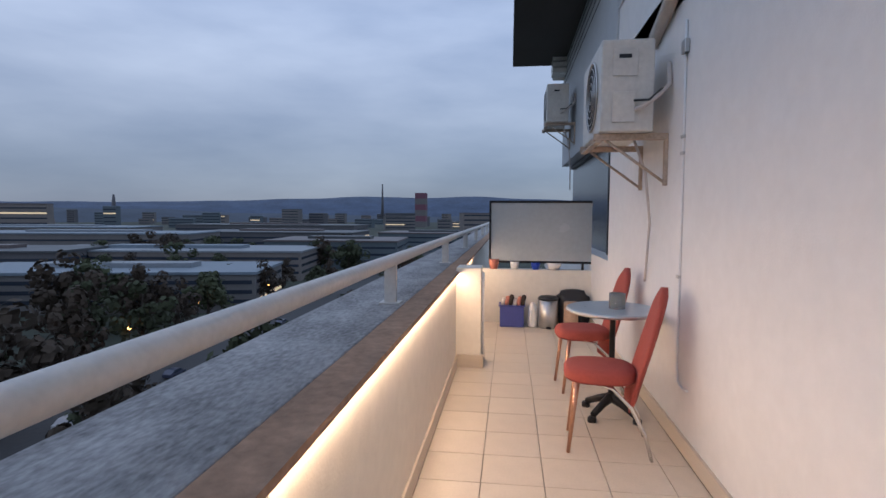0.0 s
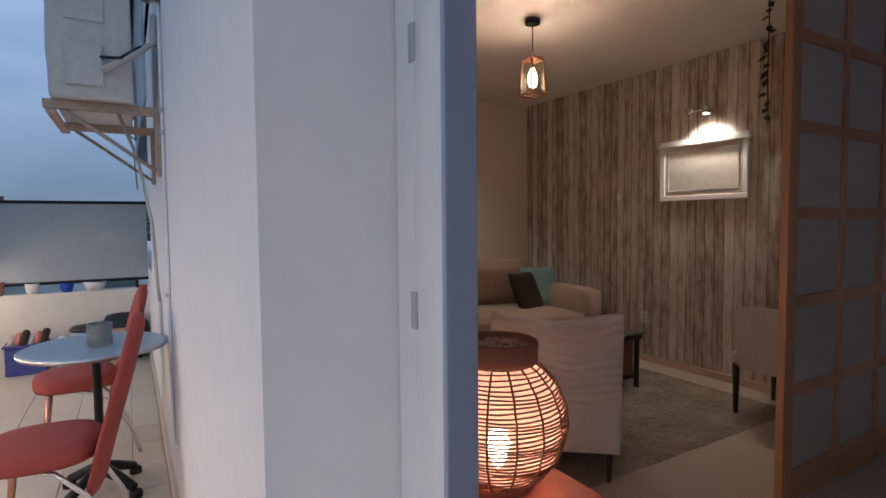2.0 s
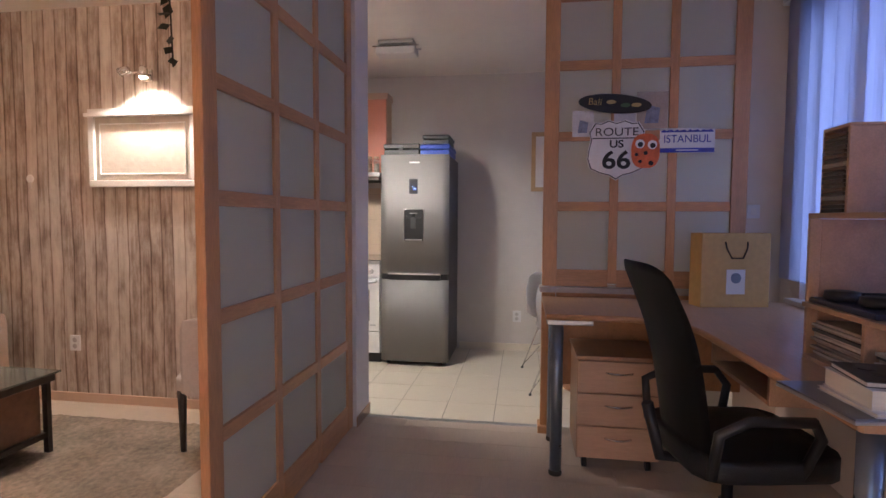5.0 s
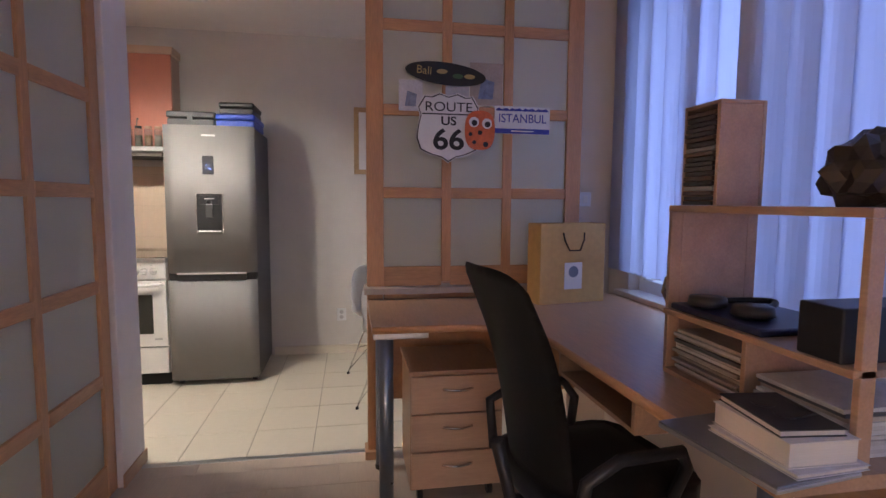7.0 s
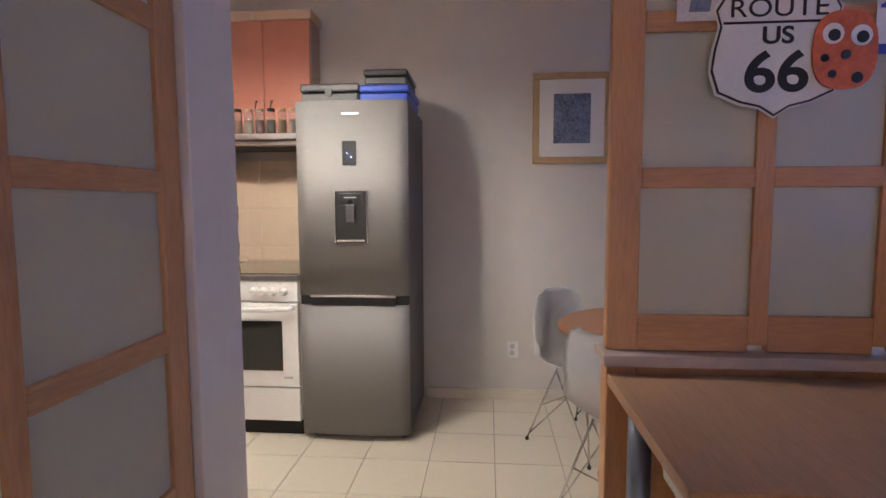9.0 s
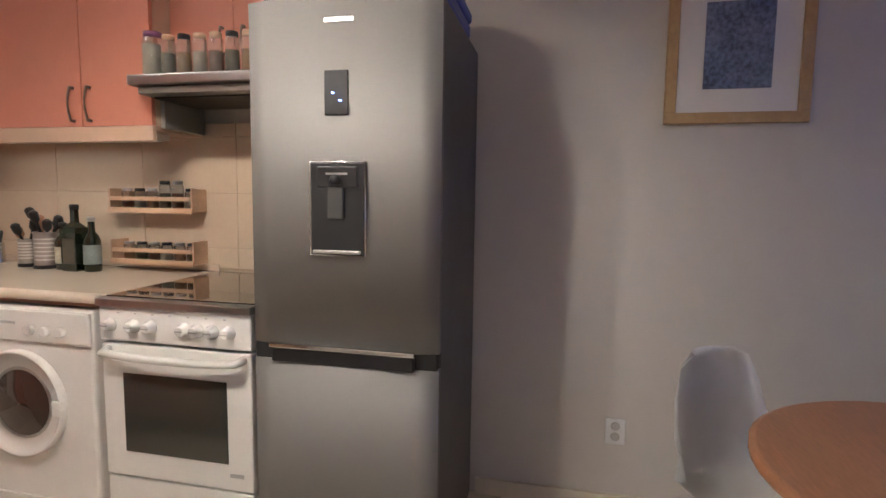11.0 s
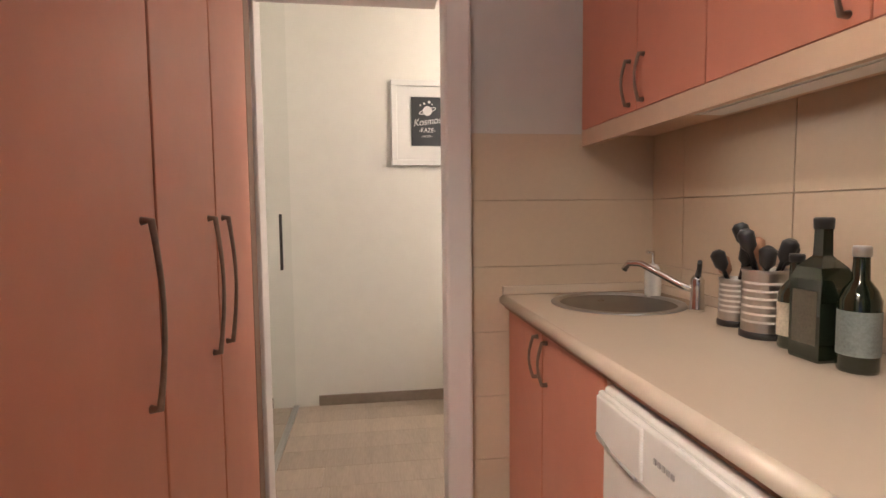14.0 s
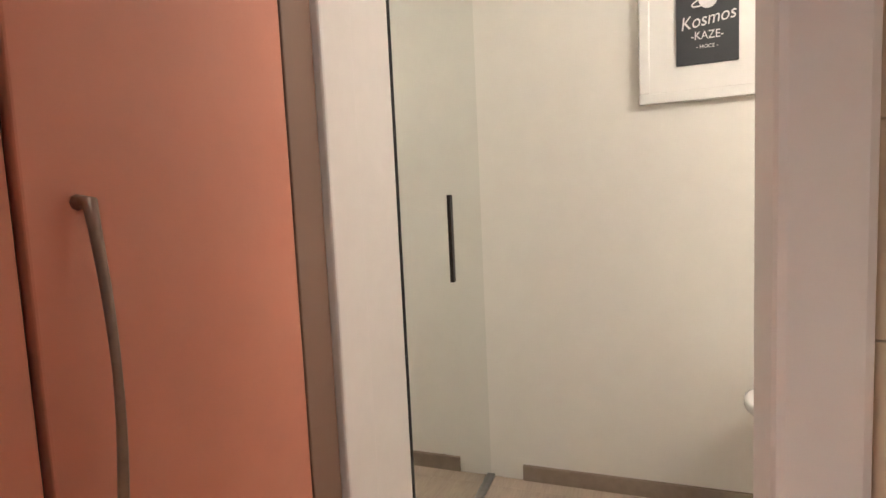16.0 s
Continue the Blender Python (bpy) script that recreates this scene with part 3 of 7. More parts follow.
part("logo_bar", B(5.997, 6.003, 1.79, 1.88, 1.775, 1.787), dull_metal, fr)
disp = part("dispenser", B(5.993, 6.02, 1.752, 1.925, 1.102, 1.378, 0.006), black_plastic, fr, "black water dispenser niche")
# flat black plate; the recess's shade is in its colour, no depth is cut
part("niche", B(5.9895, 5.9925, 1.758, 1.919, 1.107, 1.30), dark_gap, disp)
part("head", B(5.986, 5.9925, 1.775, 1.902, 1.302, 1.365, 0.004), black_plastic, disp)
part("head_mark", B(5.9845, 5.986, 1.805, 1.872, 1.340, 1.346), dull_metal, disp)
part("rim", tube(bmesh.new(), [(5.991, 1.752, 1.102), (5.991, 1.925, 1.102), (5.991, 1.925, 1.378), (5.991, 1.752, 1.378)], 0.0025, 6, closed=True), chrome, disp)
part("lever", B(5.978, 5.990, 1.815, 1.865, 1.21, 1.305, 0.004), material("grey_lever", (0.10, 0.10, 0.10), 0.2, metal=0.3), disp)
part("spout", L([(0.016, 0), (0.02, 0.012), (0.012, 0.03)], (5.982, 1.84, 1.31), 12), black_plastic, disp)
part("drip_tray", B(5.975, 5.992, 1.765, 1.912, 1.108, 1.118, 0.002), dull_metal, disp)
panel = part("control_panel", B(5.995, 6.01, 1.806, 1.88, 1.512, 1.64, 0.003), black_plastic, fr, "black control panel with blue lights")
for yy, zz in ((1.853, 1.575), (1.83, 1.553)):
    part("indicator", L([(0.004, -0.001), (0.004, 0.001)], (5.9945, yy, zz), 10), glow("blue_led", (0.15, 0.25, 1.0), 14), panel)

for yy in (1.58, 2.09):
    part("foot", L([(0.02, 0), (0.02, 0.035)], (6.1, yy, 0.0), 12), black_plastic, fr)

# boxes on the fridge
blue_box_mat = material("blue_plastic", (0.02, 0.06, 0.42), 0.4, noise_scale=4, noise_amount=0.1)
b = thing("storage_case", "flat black plastic case lying on the fridge", "case")
part("base", B(6.08, 6.50, 1.81, 2.125, 1.8505, 1.905, 0.01), black_plastic, b)
part("lid", B(6.075, 6.505, 1.805, 2.13, 1.908, 1.955, 0.012), black_plastic, b)
part("clasp", B(6.066, 6.076, 1.95, 1.99, 1.885, 1.925, 0.003), black_plastic, b)
b = thing("storage_case", "flat blue plastic case on the fridge under a black one", "case")
part("base", B(6.08, 6.50, 1.54, 1.80, 1.8505, 1.90, 0.01), blue_box_mat, b)
part("lid", B(6.075, 6.505, 1.535, 1.802, 1.902, 1.945, 0.012), blue_box_mat, b)
b = thing("storage_case", "small black case stacked on the blue case", "case")
part("base", B(6.10, 6.45, 1.55, 1.78, 1.9455, 1.99, 0.01), black_plastic, b)
part("lid", B(6.095, 6.455, 1.545, 1.785, 1.992, 2.03, 0.012), black_plastic, b)

# stove
st = thing("stove", "white freestanding stove with a black glass hob", "stove")
part("body", B(6.06, 6.66, 2.150, 2.735, 0.09, 0.895, 0.006), white_gloss, st)
part("plinth", B(6.08, 6.60, 2.16, 2.725, 0.0, 0.09), dark_gap, st)
part("hob_trim", B(6.01, 6.67, 2.148, 2.737, 0.895, 0.922, 0.004), dull_metal, st, "steel rim of the hob")
part("hob_glass", B(6.05, 6.66, 2.158, 2.727, 0.922, 0.9265, 0.002), material("black_glass", (0.012, 0.010, 0.009), 0.06, coat=0.6), st, "glossy black glass hob")
part("control_panel", B(6.022, 6.06, 2.152, 2.733, 0.775, 0.893, 0.006), white_gloss, st)
for k, yy in enumerate((2.685, 2.59, 2.525, 2.395, 2.345, 2.29, 2.23)):
    kn = part("knob", L([(0.024, 0), (0.024, 0.006), (0.019, 0.012), (0.017, 0.028), (0.013, 0.031)], (0, 0, 0), 18), white_gloss, st)
    kn.matrix_basis = pose(6.022, yy, 0.832, 0, -90, 0)
    part("pointer", B(-0.002, 0.002, -0.014, 0.014, 0.030, 0.033), dull_metal, kn)
for k in range(7):
    part("mark", B(6.0205, 6.022, 2.24 + 0.068 * k, 2.25 + 0.068 * k, 0.872, 0.876), dull_metal, st)
door = part("oven_door", B(6.025, 6.06, 2.154, 2.731, 0.292, 0.765, 0.006), white_gloss, st)
part("oven_window", B(6.0215, 6.0245, 2.245, 2.645, 0.385, 0.665, 0.001), material("oven_glass", (0.05, 0.05, 0.042), 0.08, coat=0.5), door, "dark oven window")
part("handle", T([(6.025, 2.70, 0.745), (5.985, 2.69, 0.742), (5.972, 2.56, 0.738), (5.970, 2.44, 0.737), (5.972, 2.32, 0.738), (5.985, 2.19, 0.742), (6.025, 2.18, 0.745)], 0.014, 10), white_gloss, door, "bowed white oven handle")
part("badge", B(6.0225, 6.0248, 2.19, 2.24, 0.34, 0.352), dull_metal, door)
part("drawer_front", B(6.028, 6.06, 2.154, 2.731, 0.095, 0.285, 0.006), white_gloss, st)

# washing machine
wm = thing("washing_machine", "white front-loading washing machine with a round door", "washing machine")
part("body", B(6.0850, 6.62, 2.828, 3.468, 0.02, 0.857, 0.016, 3), white_gloss, wm)
part("control_panel", B(6.0720, 6.0880, 2.833, 3.463, 0.725, 0.845, 0.006), white_gloss, wm)
part("drawer", B(6.0650, 6.0750, 3.262, 3.455, 0.735, 0.838, 0.004), white_gloss, wm)
part("drawer_grip", T([(6.0640, 3.447, 0.752), (6.0630, 3.38, 0.738), (6.0640, 3.273, 0.735)], 0.004, 6), dull_metal, wm)
for yy in (3.09, 3.02, 2.95):
    kn = part("knob", L([(0.019, 0), (0.018, 0.016), (0.014, 0.019)], (0, 0, 0), 16), white_gloss, wm)
    kn.matrix_basis = pose(6.0720, yy, 0.772, 0, -90, 0)
for k in range(5):
    part("button", B(6.0695, 6.0720, 3.16 + 0.014 * k, 3.168 + 0.014 * k, 0.79, 0.80), dull_metal, wm)
dr = part("door", L([(0.125, 0), (0.165, 0.004), (0.19, 0.018), (0.195, 0.03), (0.205, 0.032), (0.205, 0.0)], (0, 0, 0), 40, caps=False), white_gloss, wm, "round white porthole door")
dr.matrix_basis = pose(6.0860, 3.16, 0.485, 0, -90, 0)
gl = part("porthole", L([(0.128, 0.008), (0.10, 0.013), (0.06, 0.018), (0.001, 0.02)], (0, 0, 0), 32, caps=False), material("porthole_glass", (0.05, 0.035, 0.03), 0.05, coat=0.8), dr, "dark porthole glass")
part("gasket", L([(0.122, 0.002), (0.135, 0.012), (0.14, 0.006)], (0, 0, 0), 32, caps=False), dull_metal, dr)
part("latch", B(-0.03, 0.03, -0.205, -0.165, 0.02, 0.034, 0.005), white_gloss, dr)
part("kick_panel", B(6.0760, 6.0860, 2.845, 3.45, 0.03, 0.12, 0.003), white_gloss, wm)

# base cabinet with two doors
bc = thing("base_cabinet", "coral laminate base cabinet with two doors under the sink", "cabinet")
part("body", B(6.127, 6.66, 3.497, 4.352, 0.10, 0.875), coral, bc)
part("side_panel", B(6.11, 6.66, 3.475, 3.496, 0.0, 0.875, 0.001), peach_trim, bc)
part("plinth", B(6.145, 6.60, 3.497, 4.352, 0.0, 0.098), peach_trim, bc)
for y0, y1, hy in ((3.50, 3.937, 3.897), (3.943, 4.335, 3.985)):
    d = part("door", B(6.105, 6.125, y0, y1, 0.11, 0.868, 0.002), coral, bc)
    bow_handle(d, 6.105, hy, 0.71, 0.84, 0.030, handle_metal, 0.005)

# worktop
wt = thing("worktop", "cream laminate worktop with a rounded front edge", "worktop")
bm = bmesh.new()
sink_c, sink_r = (6.425, 4.09), 0.20
n = 40
outer, x0, x1, y0, y1 = [], 6.085, 6.705, 2.742, 4.352
for k in range(n):
    a = 2 * math.pi * k / n
    c, s = math.cos(a), math.sin(a)
    t = min((x1 - sink_c[0]) / c if c > 1e-6 else 9, (x0 - sink_c[0]) / c if c < -1e-6 else 9, (y1 - sink_c[1]) / s if s > 1e-6 else 9, (y0 - sink_c[1]) / s if s < -1e-6 else 9)
    outer.append((sink_c[0] + c * t, sink_c[1] + s * t))
for z, flip in ((0.92, False), (0.882, True)):
    o = [bm.verts.new((*p, z)) for p in outer]
    i = [bm.verts.new((sink_c[0] + sink_r * math.cos(2 * math.pi * k / n), sink_c[1] + sink_r * math.sin(2 * math.pi * k / n), z)) for k in range(n)]
    for k in range(n):
        q = (o[k], o[(k + 1) % n], i[(k + 1) % n], i[k])
        bm.faces.new(q[::-1] if not flip else q)
    for cx, cy in ((x0, y0), (x1, y0), (x0, y1), (x1, y1)):
        k = next((k for k in range(n) if abs(outer[k][0] - cx) < 1e-3 or abs(outer[k][1] - cy) < 1e-3), None)
        near = [k for k in range(n) if (abs(outer[k][0] - cx) < 1e-4) != (abs(outer[(k + 1) % n][0] - cx) < 1e-4) and (abs(outer[k][1] - cy) < 1e-4 or abs(outer[(k + 1) % n][1] - cy) < 1e-4)]
        for k in near:
            f = (o[(k + 1) % n], o[k], bm.verts.new((cx, cy, z)))
            bm.faces.new(f)
bmesh.ops.recalc_face_normals(bm, faces=bm.faces[:])
part("slab", bm, worktop, wt)
part("front_edge", T([(6.088, 2.742, 0.901), (6.088, 4.352, 0.901)], 0.0195, 14), worktop, wt)
part("filler_panel", B(6.09, 6.66, 2.742, 2.758, 0.0, 0.867, 0.001), peach_trim, wt)
part("under_strip", B(6.090, 6.102, 2.742, 4.352, 0.868, 0.881, 0.002), material("brown_edge", (0.30, 0.15, 0.09), 0.5), wt)
part("upstand", B(6.08, 6.70, 4.335, 4.352, 0.921, 0.955, 0.004), worktop, wt)
part("upstand", B(6.69, 6.705, 2.742, 4.33, 0.921, 0.955, 0.004), worktop, wt)

sk = thing("sink", "round stainless steel sink set in the worktop", "sink")
part("rim", L([(0.196, 0.916), (0.198, 0.925), (0.222, 0.926), (0.226, 0.921)], (*sink_c, 0), 48, caps=False), dull_metal, sk)
part("bowl", L([(0.012, 0.785), (0.14, 0.79), (0.175, 0.81), (0.188, 0.85), (0.196, 0.918)], (*sink_c, 0), 48), material("sink_steel", (0.16, 0.15, 0.13), 0.3, metal=1.0, noise_scale=5, noise_amount=0.1), sk)
part("drain", L([(0.03, 0.786), (0.03, 0.793), (0.02, 0.794)], (*sink_c, 0), 16), chrome, sk)
fa = thing("faucet", "chrome single-lever kitchen faucet behind the sink", "faucet")
part("base", L([(0.024, 0.921), (0.022, 0.93), (0.02, 1.0), (0.021, 1.02), (0.012, 1.035)], (6.60, 3.90, 0), 18), chrome, fa)
part("spout", T([(6.60, 3.90, 0.985), (6.57, 3.95, 1.00), (6.53, 4.00, 1.03), (6.49, 4.05, 1.06), (6.465, 4.085, 1.06), (6.455, 4.10, 1.035)], 0.011, 10), chrome, fa)
part("lever", T([(6.60, 3.90, 1.03), (6.585, 3.87, 1.055), (6.56, 3.83, 1.085)], [0.010, 0.008, 0.007], 8), black_plastic, fa)
so = thing("soap_dispenser", "white soap bottle with a chrome pump", "bottle")
part("bottle", L([(0.028, 0.921), (0.030, 0.935), (0.030, 1.01), (0.022, 1.03), (0.012, 1.04)], (6.62, 4.20, 0), 20), white_gloss, so)
part("pump", T([(6.62, 4.20, 1.04), (6.62, 4.20, 1.085), (6.59, 4.19, 1.088)], 0.006, 8), chrome, so)

# utensil cups, bottles
cup_steel = material("pierced_steel", (0.45, 0.43, 0.40), 0.3, metal=1.0, noise_scale=6, noise_amount=0.12)
wood_spoon = material("spoon_wood", (0.38, 0.20, 0.12), 0.6, noise_scale=5, noise_amount=0.2)


def utensil_cup(x, y, r, h, tools, label, seed):
    rng = random.Random(seed)
    u = thing("utensil_cup", label, "cup")
    part("base", L([(r + 0.004, 0.9205), (r + 0.004, 0.935), (r, 0.937)], (x, y, 0), 24), black_plastic, u)
    part("cup", L([(r, 0.937), (r, 0.937 + h - 0.01), (r + 0.003, 0.937 + h), (r - 0.003, 0.937 + h), (r - 0.003, 0.945)], (x, y, 0), 24, caps=False), cup_steel, u)
    for j in range(6):
        part("slot_ring", L([(r + 0.0008, 0.96 + j * h / 8), (r + 0.0012, 0.963 + j * h / 8), (r + 0.0008, 0.966 + j * h / 8)], (x, y, 0), 24, caps=False), white_gloss, u)
    for k in range(tools):
        a = 2 * math.pi * k / tools + rng.uniform(-0.3, 0.3)
        lean = rng.uniform(0.25, 0.5)
        top = Vector((x + math.cos(a) * r * (0.8 + lean), y + math.sin(a) * r * (0.8 + lean) * 1.2, 0.937 + h + rng.uniform(0.05, 0.15)))
        foot = Vector((x - math.cos(a) * r * 0.5, y - math.sin(a) * r * 0.5, 0.945))
        m = wood_spoon if k == 1 else black_plastic
        d = (top - foot).normalized()
        part("tool", T([foot, top - d * 0.06, top - d * 0.045, top - d * 0.01, top], [0.005, 0.006, 0.018, 0.020, 0.010], 10), m, u)


utensil_cup(6.58, 3.70, 0.040, 0.115, 4, "small pierced steel cup with black utensils", 3)
utensil_cup(6.56, 3.565, 0.052, 0.155, 6, "pierced steel cup full of black spatulas and spoons", 8)
dark_glass = material("dark_green_glass", (0.012, 0.018, 0.010), 0.08, coat=0.7, noise_scale=4, noise_amount=0.2)


def bottle(x, y, z, r, h, label_col, name_label, cap=None, square=False, glassm=None):
    bt = thing("bottle", name_label, "bottle")
    n = 4 if square else 24
    f = 1.35 if square else 1
    prof = [(r * f * 0.96, 0), (r * f, 0.006), (r * f, h * 0.58), (r * f * 0.8, h * 0.66), (r * 0.42, h * 0.74), (r * 0.38, h * 0.95), (r * 0.42, h)]
    bm = L(prof, (0, 0, 0), n)
    if square:
        for fc in bm.faces:
            fc.smooth = False
        bmesh.ops.rotate(bm, cent=(0, 0, 0), matrix=Matrix.Rotation(math.pi / 4, 3, "Z"), verts=bm.verts[:])
    ob = part("glass", bm, glassm or dark_glass, bt)
    ob.location = (x, y, z + 0.0005)
    lab = bmesh.new()
    if square:
        box(lab, x - r * 0.97, x - r * 0.955, y - r * 0.75, y + r * 0.75, z + h * 0.12, z + h * 0.5)
    else:
        lathe(lab, [(r + 0.0008, h * 0.14), (r + 0.0008, h * 0.5)], (x, y, z), 24, caps=False)
    lb = part("label", lab, material("bottle_label", label_col, 0.6, noise_scale=20, noise_amount=0.3), bt, "printed paper label")
    part("cap", L([(r * 0.44, h * 0.93), (r * 0.46, h), (r * 0.40, h + 0.004)], (x, y, z), 16), cap or black_plastic, bt)
    return bt


bottle(6.55, 3.455, 0.92, 0.036, 0.215, (0.55, 0.50, 0.40), "short dark glass bottle with a cream label")
bottle(6.53, 3.365, 0.92, 0.042, 0.30, (0.10, 0.09, 0.07), "tall square dark bottle with a framed black label", square=True)
bottle(6.53, 3.275, 0.92, 0.036, 0.245, (0.20, 0.24, 0.24), "dark glass bottle with a grey label", cap=dull_metal)

# spice racks
rack_wood = material("rack_wood", (0.55, 0.36, 0.24), 0.5, noise_scale=4, noise_amount=0.15, stretch=(6, 0.8, 6))
jar_glass = see_through("jar_glass", (0.85, 0.85, 0.82), 0.06, 0.9)
spice = [material("spice", c, 0.9, noise_scale=40, noise_amount=0.3) for c in ((0.20, 0.07, 0.03), (0.10, 0.09, 0.04), (0.30, 0.17, 0.06), (0.42, 0.36, 0.28))]


def jar(x, y, z, r, h, k, cap_mat, label="small glass spice jar with a lid", full=0.7):
    j = thing("spice_jar", label, "jar", group="spice jars")
    part("glass", L([(r * 0.95, 0.0005), (r, 0.004), (r, h * 0.82), (r * 0.75, h * 0.9), (r * 0.75, h * 0.92)], (x, y, z), 16), jar_glass, j)
    part("filling", L([(r * 0.85, 0.003), (r * 0.88, h * 0.8 * full)], (x, y, z), 14), spice[k % 4], j)
    part("lid", L([(r * 0.86, h * 0.88), (r * 0.88, h), (r * 0.8, h + 0.002)], (x, y, z), 16), cap_mat, j)


for z in (0.958, 1.195):
    r_ = thing("spice_rack", "small pale wooden spice rack on the tiled wall", "rack", group="spice racks")
    part("floor_board", B(6.60, 6.705, 2.80, 3.245, z, z + 0.010, 0.002), rack_wood, r_)
    for ya in (2.80, 3.235):
        part("side", B(6.60, 6.705, ya, ya + 0.010, z + 0.010, z + 0.105, 0.002), rack_wood, r_)
    part("front_slat", B(6.598, 6.606, 2.812, 3.233, z + 0.050, z + 0.068, 0.001), rack_wood, r_)
    part("front_slat", B(6.592, 6.600, 2.80, 3.245, z - 0.006, z + 0.018, 0.001), rack_wood, r_)
    part("back_slat", B(6.698, 6.705, 2.812, 3.233, z + 0.045, z + 0.075, 0.001), rack_wood, r_)
    for k in range(6):
        tall = 0.12 if (z > 1.1 and k in (1, 2)) else (0.085 if z > 1.1 else 0.072)
        jar(6.65, 2.845 + 0.068 * k, z + 0.010, 0.025, tall + 0.01, k + int(z * 10), dull_metal if k % 2 else black_plastic)

# upper cabinets
for i, (y0, y1) in enumerate(((2.815, 3.59), (3.59, 4.352))):
    uc = thing("wall_cabinet", "coral laminate wall cabinet with two doors and bowed handles", "cabinet", group="wall cabinets")
    part("body", B(6.422, 6.71, y0 + 0.001, y1 - 0.001, 1.555, 2.44), peach_trim if i == 0 else coral, uc)
    mid = 3.155 if i == 0 else 3.93
    for a, b_, hy in ((y0 + 0.002, mid - 0.002, mid - 0.042), (mid + 0.002, y1 - 0.002, mid + 0.042)):
        d = part("door", B(6.40, 6.42, a, b_, 1.553, 2.442, 0.002), coral, uc)
        bow_handle(d, 6.40, hy, 1.575, 1.71, 0.030, handle_metal, 0.005)
pe = thing("light_pelmet", "peach wooden pelmet strip under the wall cabinets", "pelmet")
part("strip", B(6.40, 6.42, 2.815, 4.352, 1.49, 1.551, 0.002), peach_trim, pe)
part("underside", B(6.42, 6.71, 2.815, 4.352, 1.535, 1.553), peach_trim, pe)
cl = thing("cabinet_light", "slim white light strip under the wall cabinets", "lamp")
part("housing", B(6.47, 6.56, 2.87, 3.75, 1.505, 1.533, 0.004), white_gloss, cl)
part("diffuser", B(6.48, 6.55, 2.89, 3.73, 1.502, 1.5045), paper_white, cl)
# the cabinet over the hood
hc = thing("wall_cabinet", "short coral wall cabinet above the extractor hood", "cabinet", group="wall cabinets")
part("body", B(6.532, 6.71, 2.215, 2.812, 1.73, 2.44), peach_trim, hc)
for a, b_ in ((2.217, 2.512), (2.516, 2.810)):
    d = part("door", B(6.51, 6.53, a, b_, 1.728, 2.442, 0.002), coral, hc)
    bow_handle(d, 6.51, (a + b_) / 2 + (0.10 if a < 2.4 else -0.10), 1.85, 1.95, 0.028, handle_metal, 0.005)
part("cornice", B(6.50, 6.71, 2.20, 2.812, 2.443, 2.50, 0.003), peach_trim, hc)
ho = thing("extractor_hood", "slim steel extractor hood with a flat top", "hood")
part("tray", B(6.27, 6.70, 2.215, 2.812, 1.685, 1.722, 0.005), dull_metal, ho)
part("underside", B(6.30, 6.68, 2.235, 2.79, 1.655, 1.684, 0.004), material("hood_grey", (0.22, 0.20, 0.18), 0.5, metal=0.5), ho)
part("filter", B(6.36, 6.62, 2.26, 2.77, 1.648, 1.655, 0.002), material("hood_filter", (0.05, 0.045, 0.04), 0.6, metal=0.4), ho)
part("side_box", B(6.44, 6.69, 2.79, 2.811, 1.545, 1.684, 0.002), material("hood_side", (0.25, 0.24, 0.22), 0.5), ho)
for k in range(8):
    yy = 2.74 - 0.068 * k
    if k == 0:
        jar(6.33, yy, 1.722, 0.038, 0.165, 3, material("purple_lid", (0.14, 0.05, 0.12), 0.5), "large labelled tub on the hood", 0.9)
    else:
        jar(6.33, yy, 1.722, 0.026, 0.15, k, black_plastic if k % 3 == 2 else rack_wood, "tall glass spice jar with a wooden lid on the hood")

# tiled walls
east_t = structure("wall_tiles_east", B(6.706, 6.7195, 2.14, 4.355, 0.90, 1.60), tile_joint)
wall_tiles(east_t, "tile", wall_tile, (6.706, 2.14, 0.935), (0, 1, 0), (-1, 0, 0), 2.215, 0.095, 0.50, 0.095, 0.003)
wall_tiles(east_t, "tile", wall_tile, (6.706, 2.14, 1.03), (0, 1, 0), (-1, 0, 0), 2.215, 0.57, 0.50, 0.254, 0.003)
end_t = structure("wall_tiles_end", B(5.958, 6.705, 4.3525, 4.3595, 0.0, 1.538), tile_joint)
wall_tiles(end_t, "tile", wall_tile, (6.705, 4.3525, 0.014), (-1, 0, 0), (0, -1, 0), 0.747, 1.524, 0.76, 0.254, 0.003, thick=0.006)

# ceiling light of the kitchen
kl = thing("ceiling_light", "unlit oblong ceiling light with frosted glass and chrome rods", "lamp")
part("plate", B(5.62, 5.74, 1.77, 2.05, 2.672, 2.70, 0.005), dull_metal, kl)
part("glass", B(5.605, 5.755, 1.75, 2.07, 2.585, 2.645, 0.012, 3), paper_white, kl, "frosted glass plate")
for xx in (5.625, 5.735):
    part("rod", T([(xx, 1.725, 2.652), (xx, 2.095, 2.652)], 0.006, 8), chrome, kl)
    for yy in (1.80, 2.02):
        part("spacer", T([(xx, yy, 2.672), (xx, yy, 2.645)], 0.007, 8), chrome, kl)

# picture, socket
pc = thing("picture", "small blue-grey picture in a pale wooden frame", "picture")
for a in ((0.34, 0.83, 1.565, 1.605), (0.34, 0.83, 2.09, 2.13), (0.34, 0.38, 1.605, 2.09), (0.79, 0.83, 1.605, 2.09)):
    part("frame", B(6.695, 6.719, *a, 0.003), material("pale_frame", (0.48, 0.33, 0.17), 0.5, noise_scale=5, noise_amount=0.15), pc)
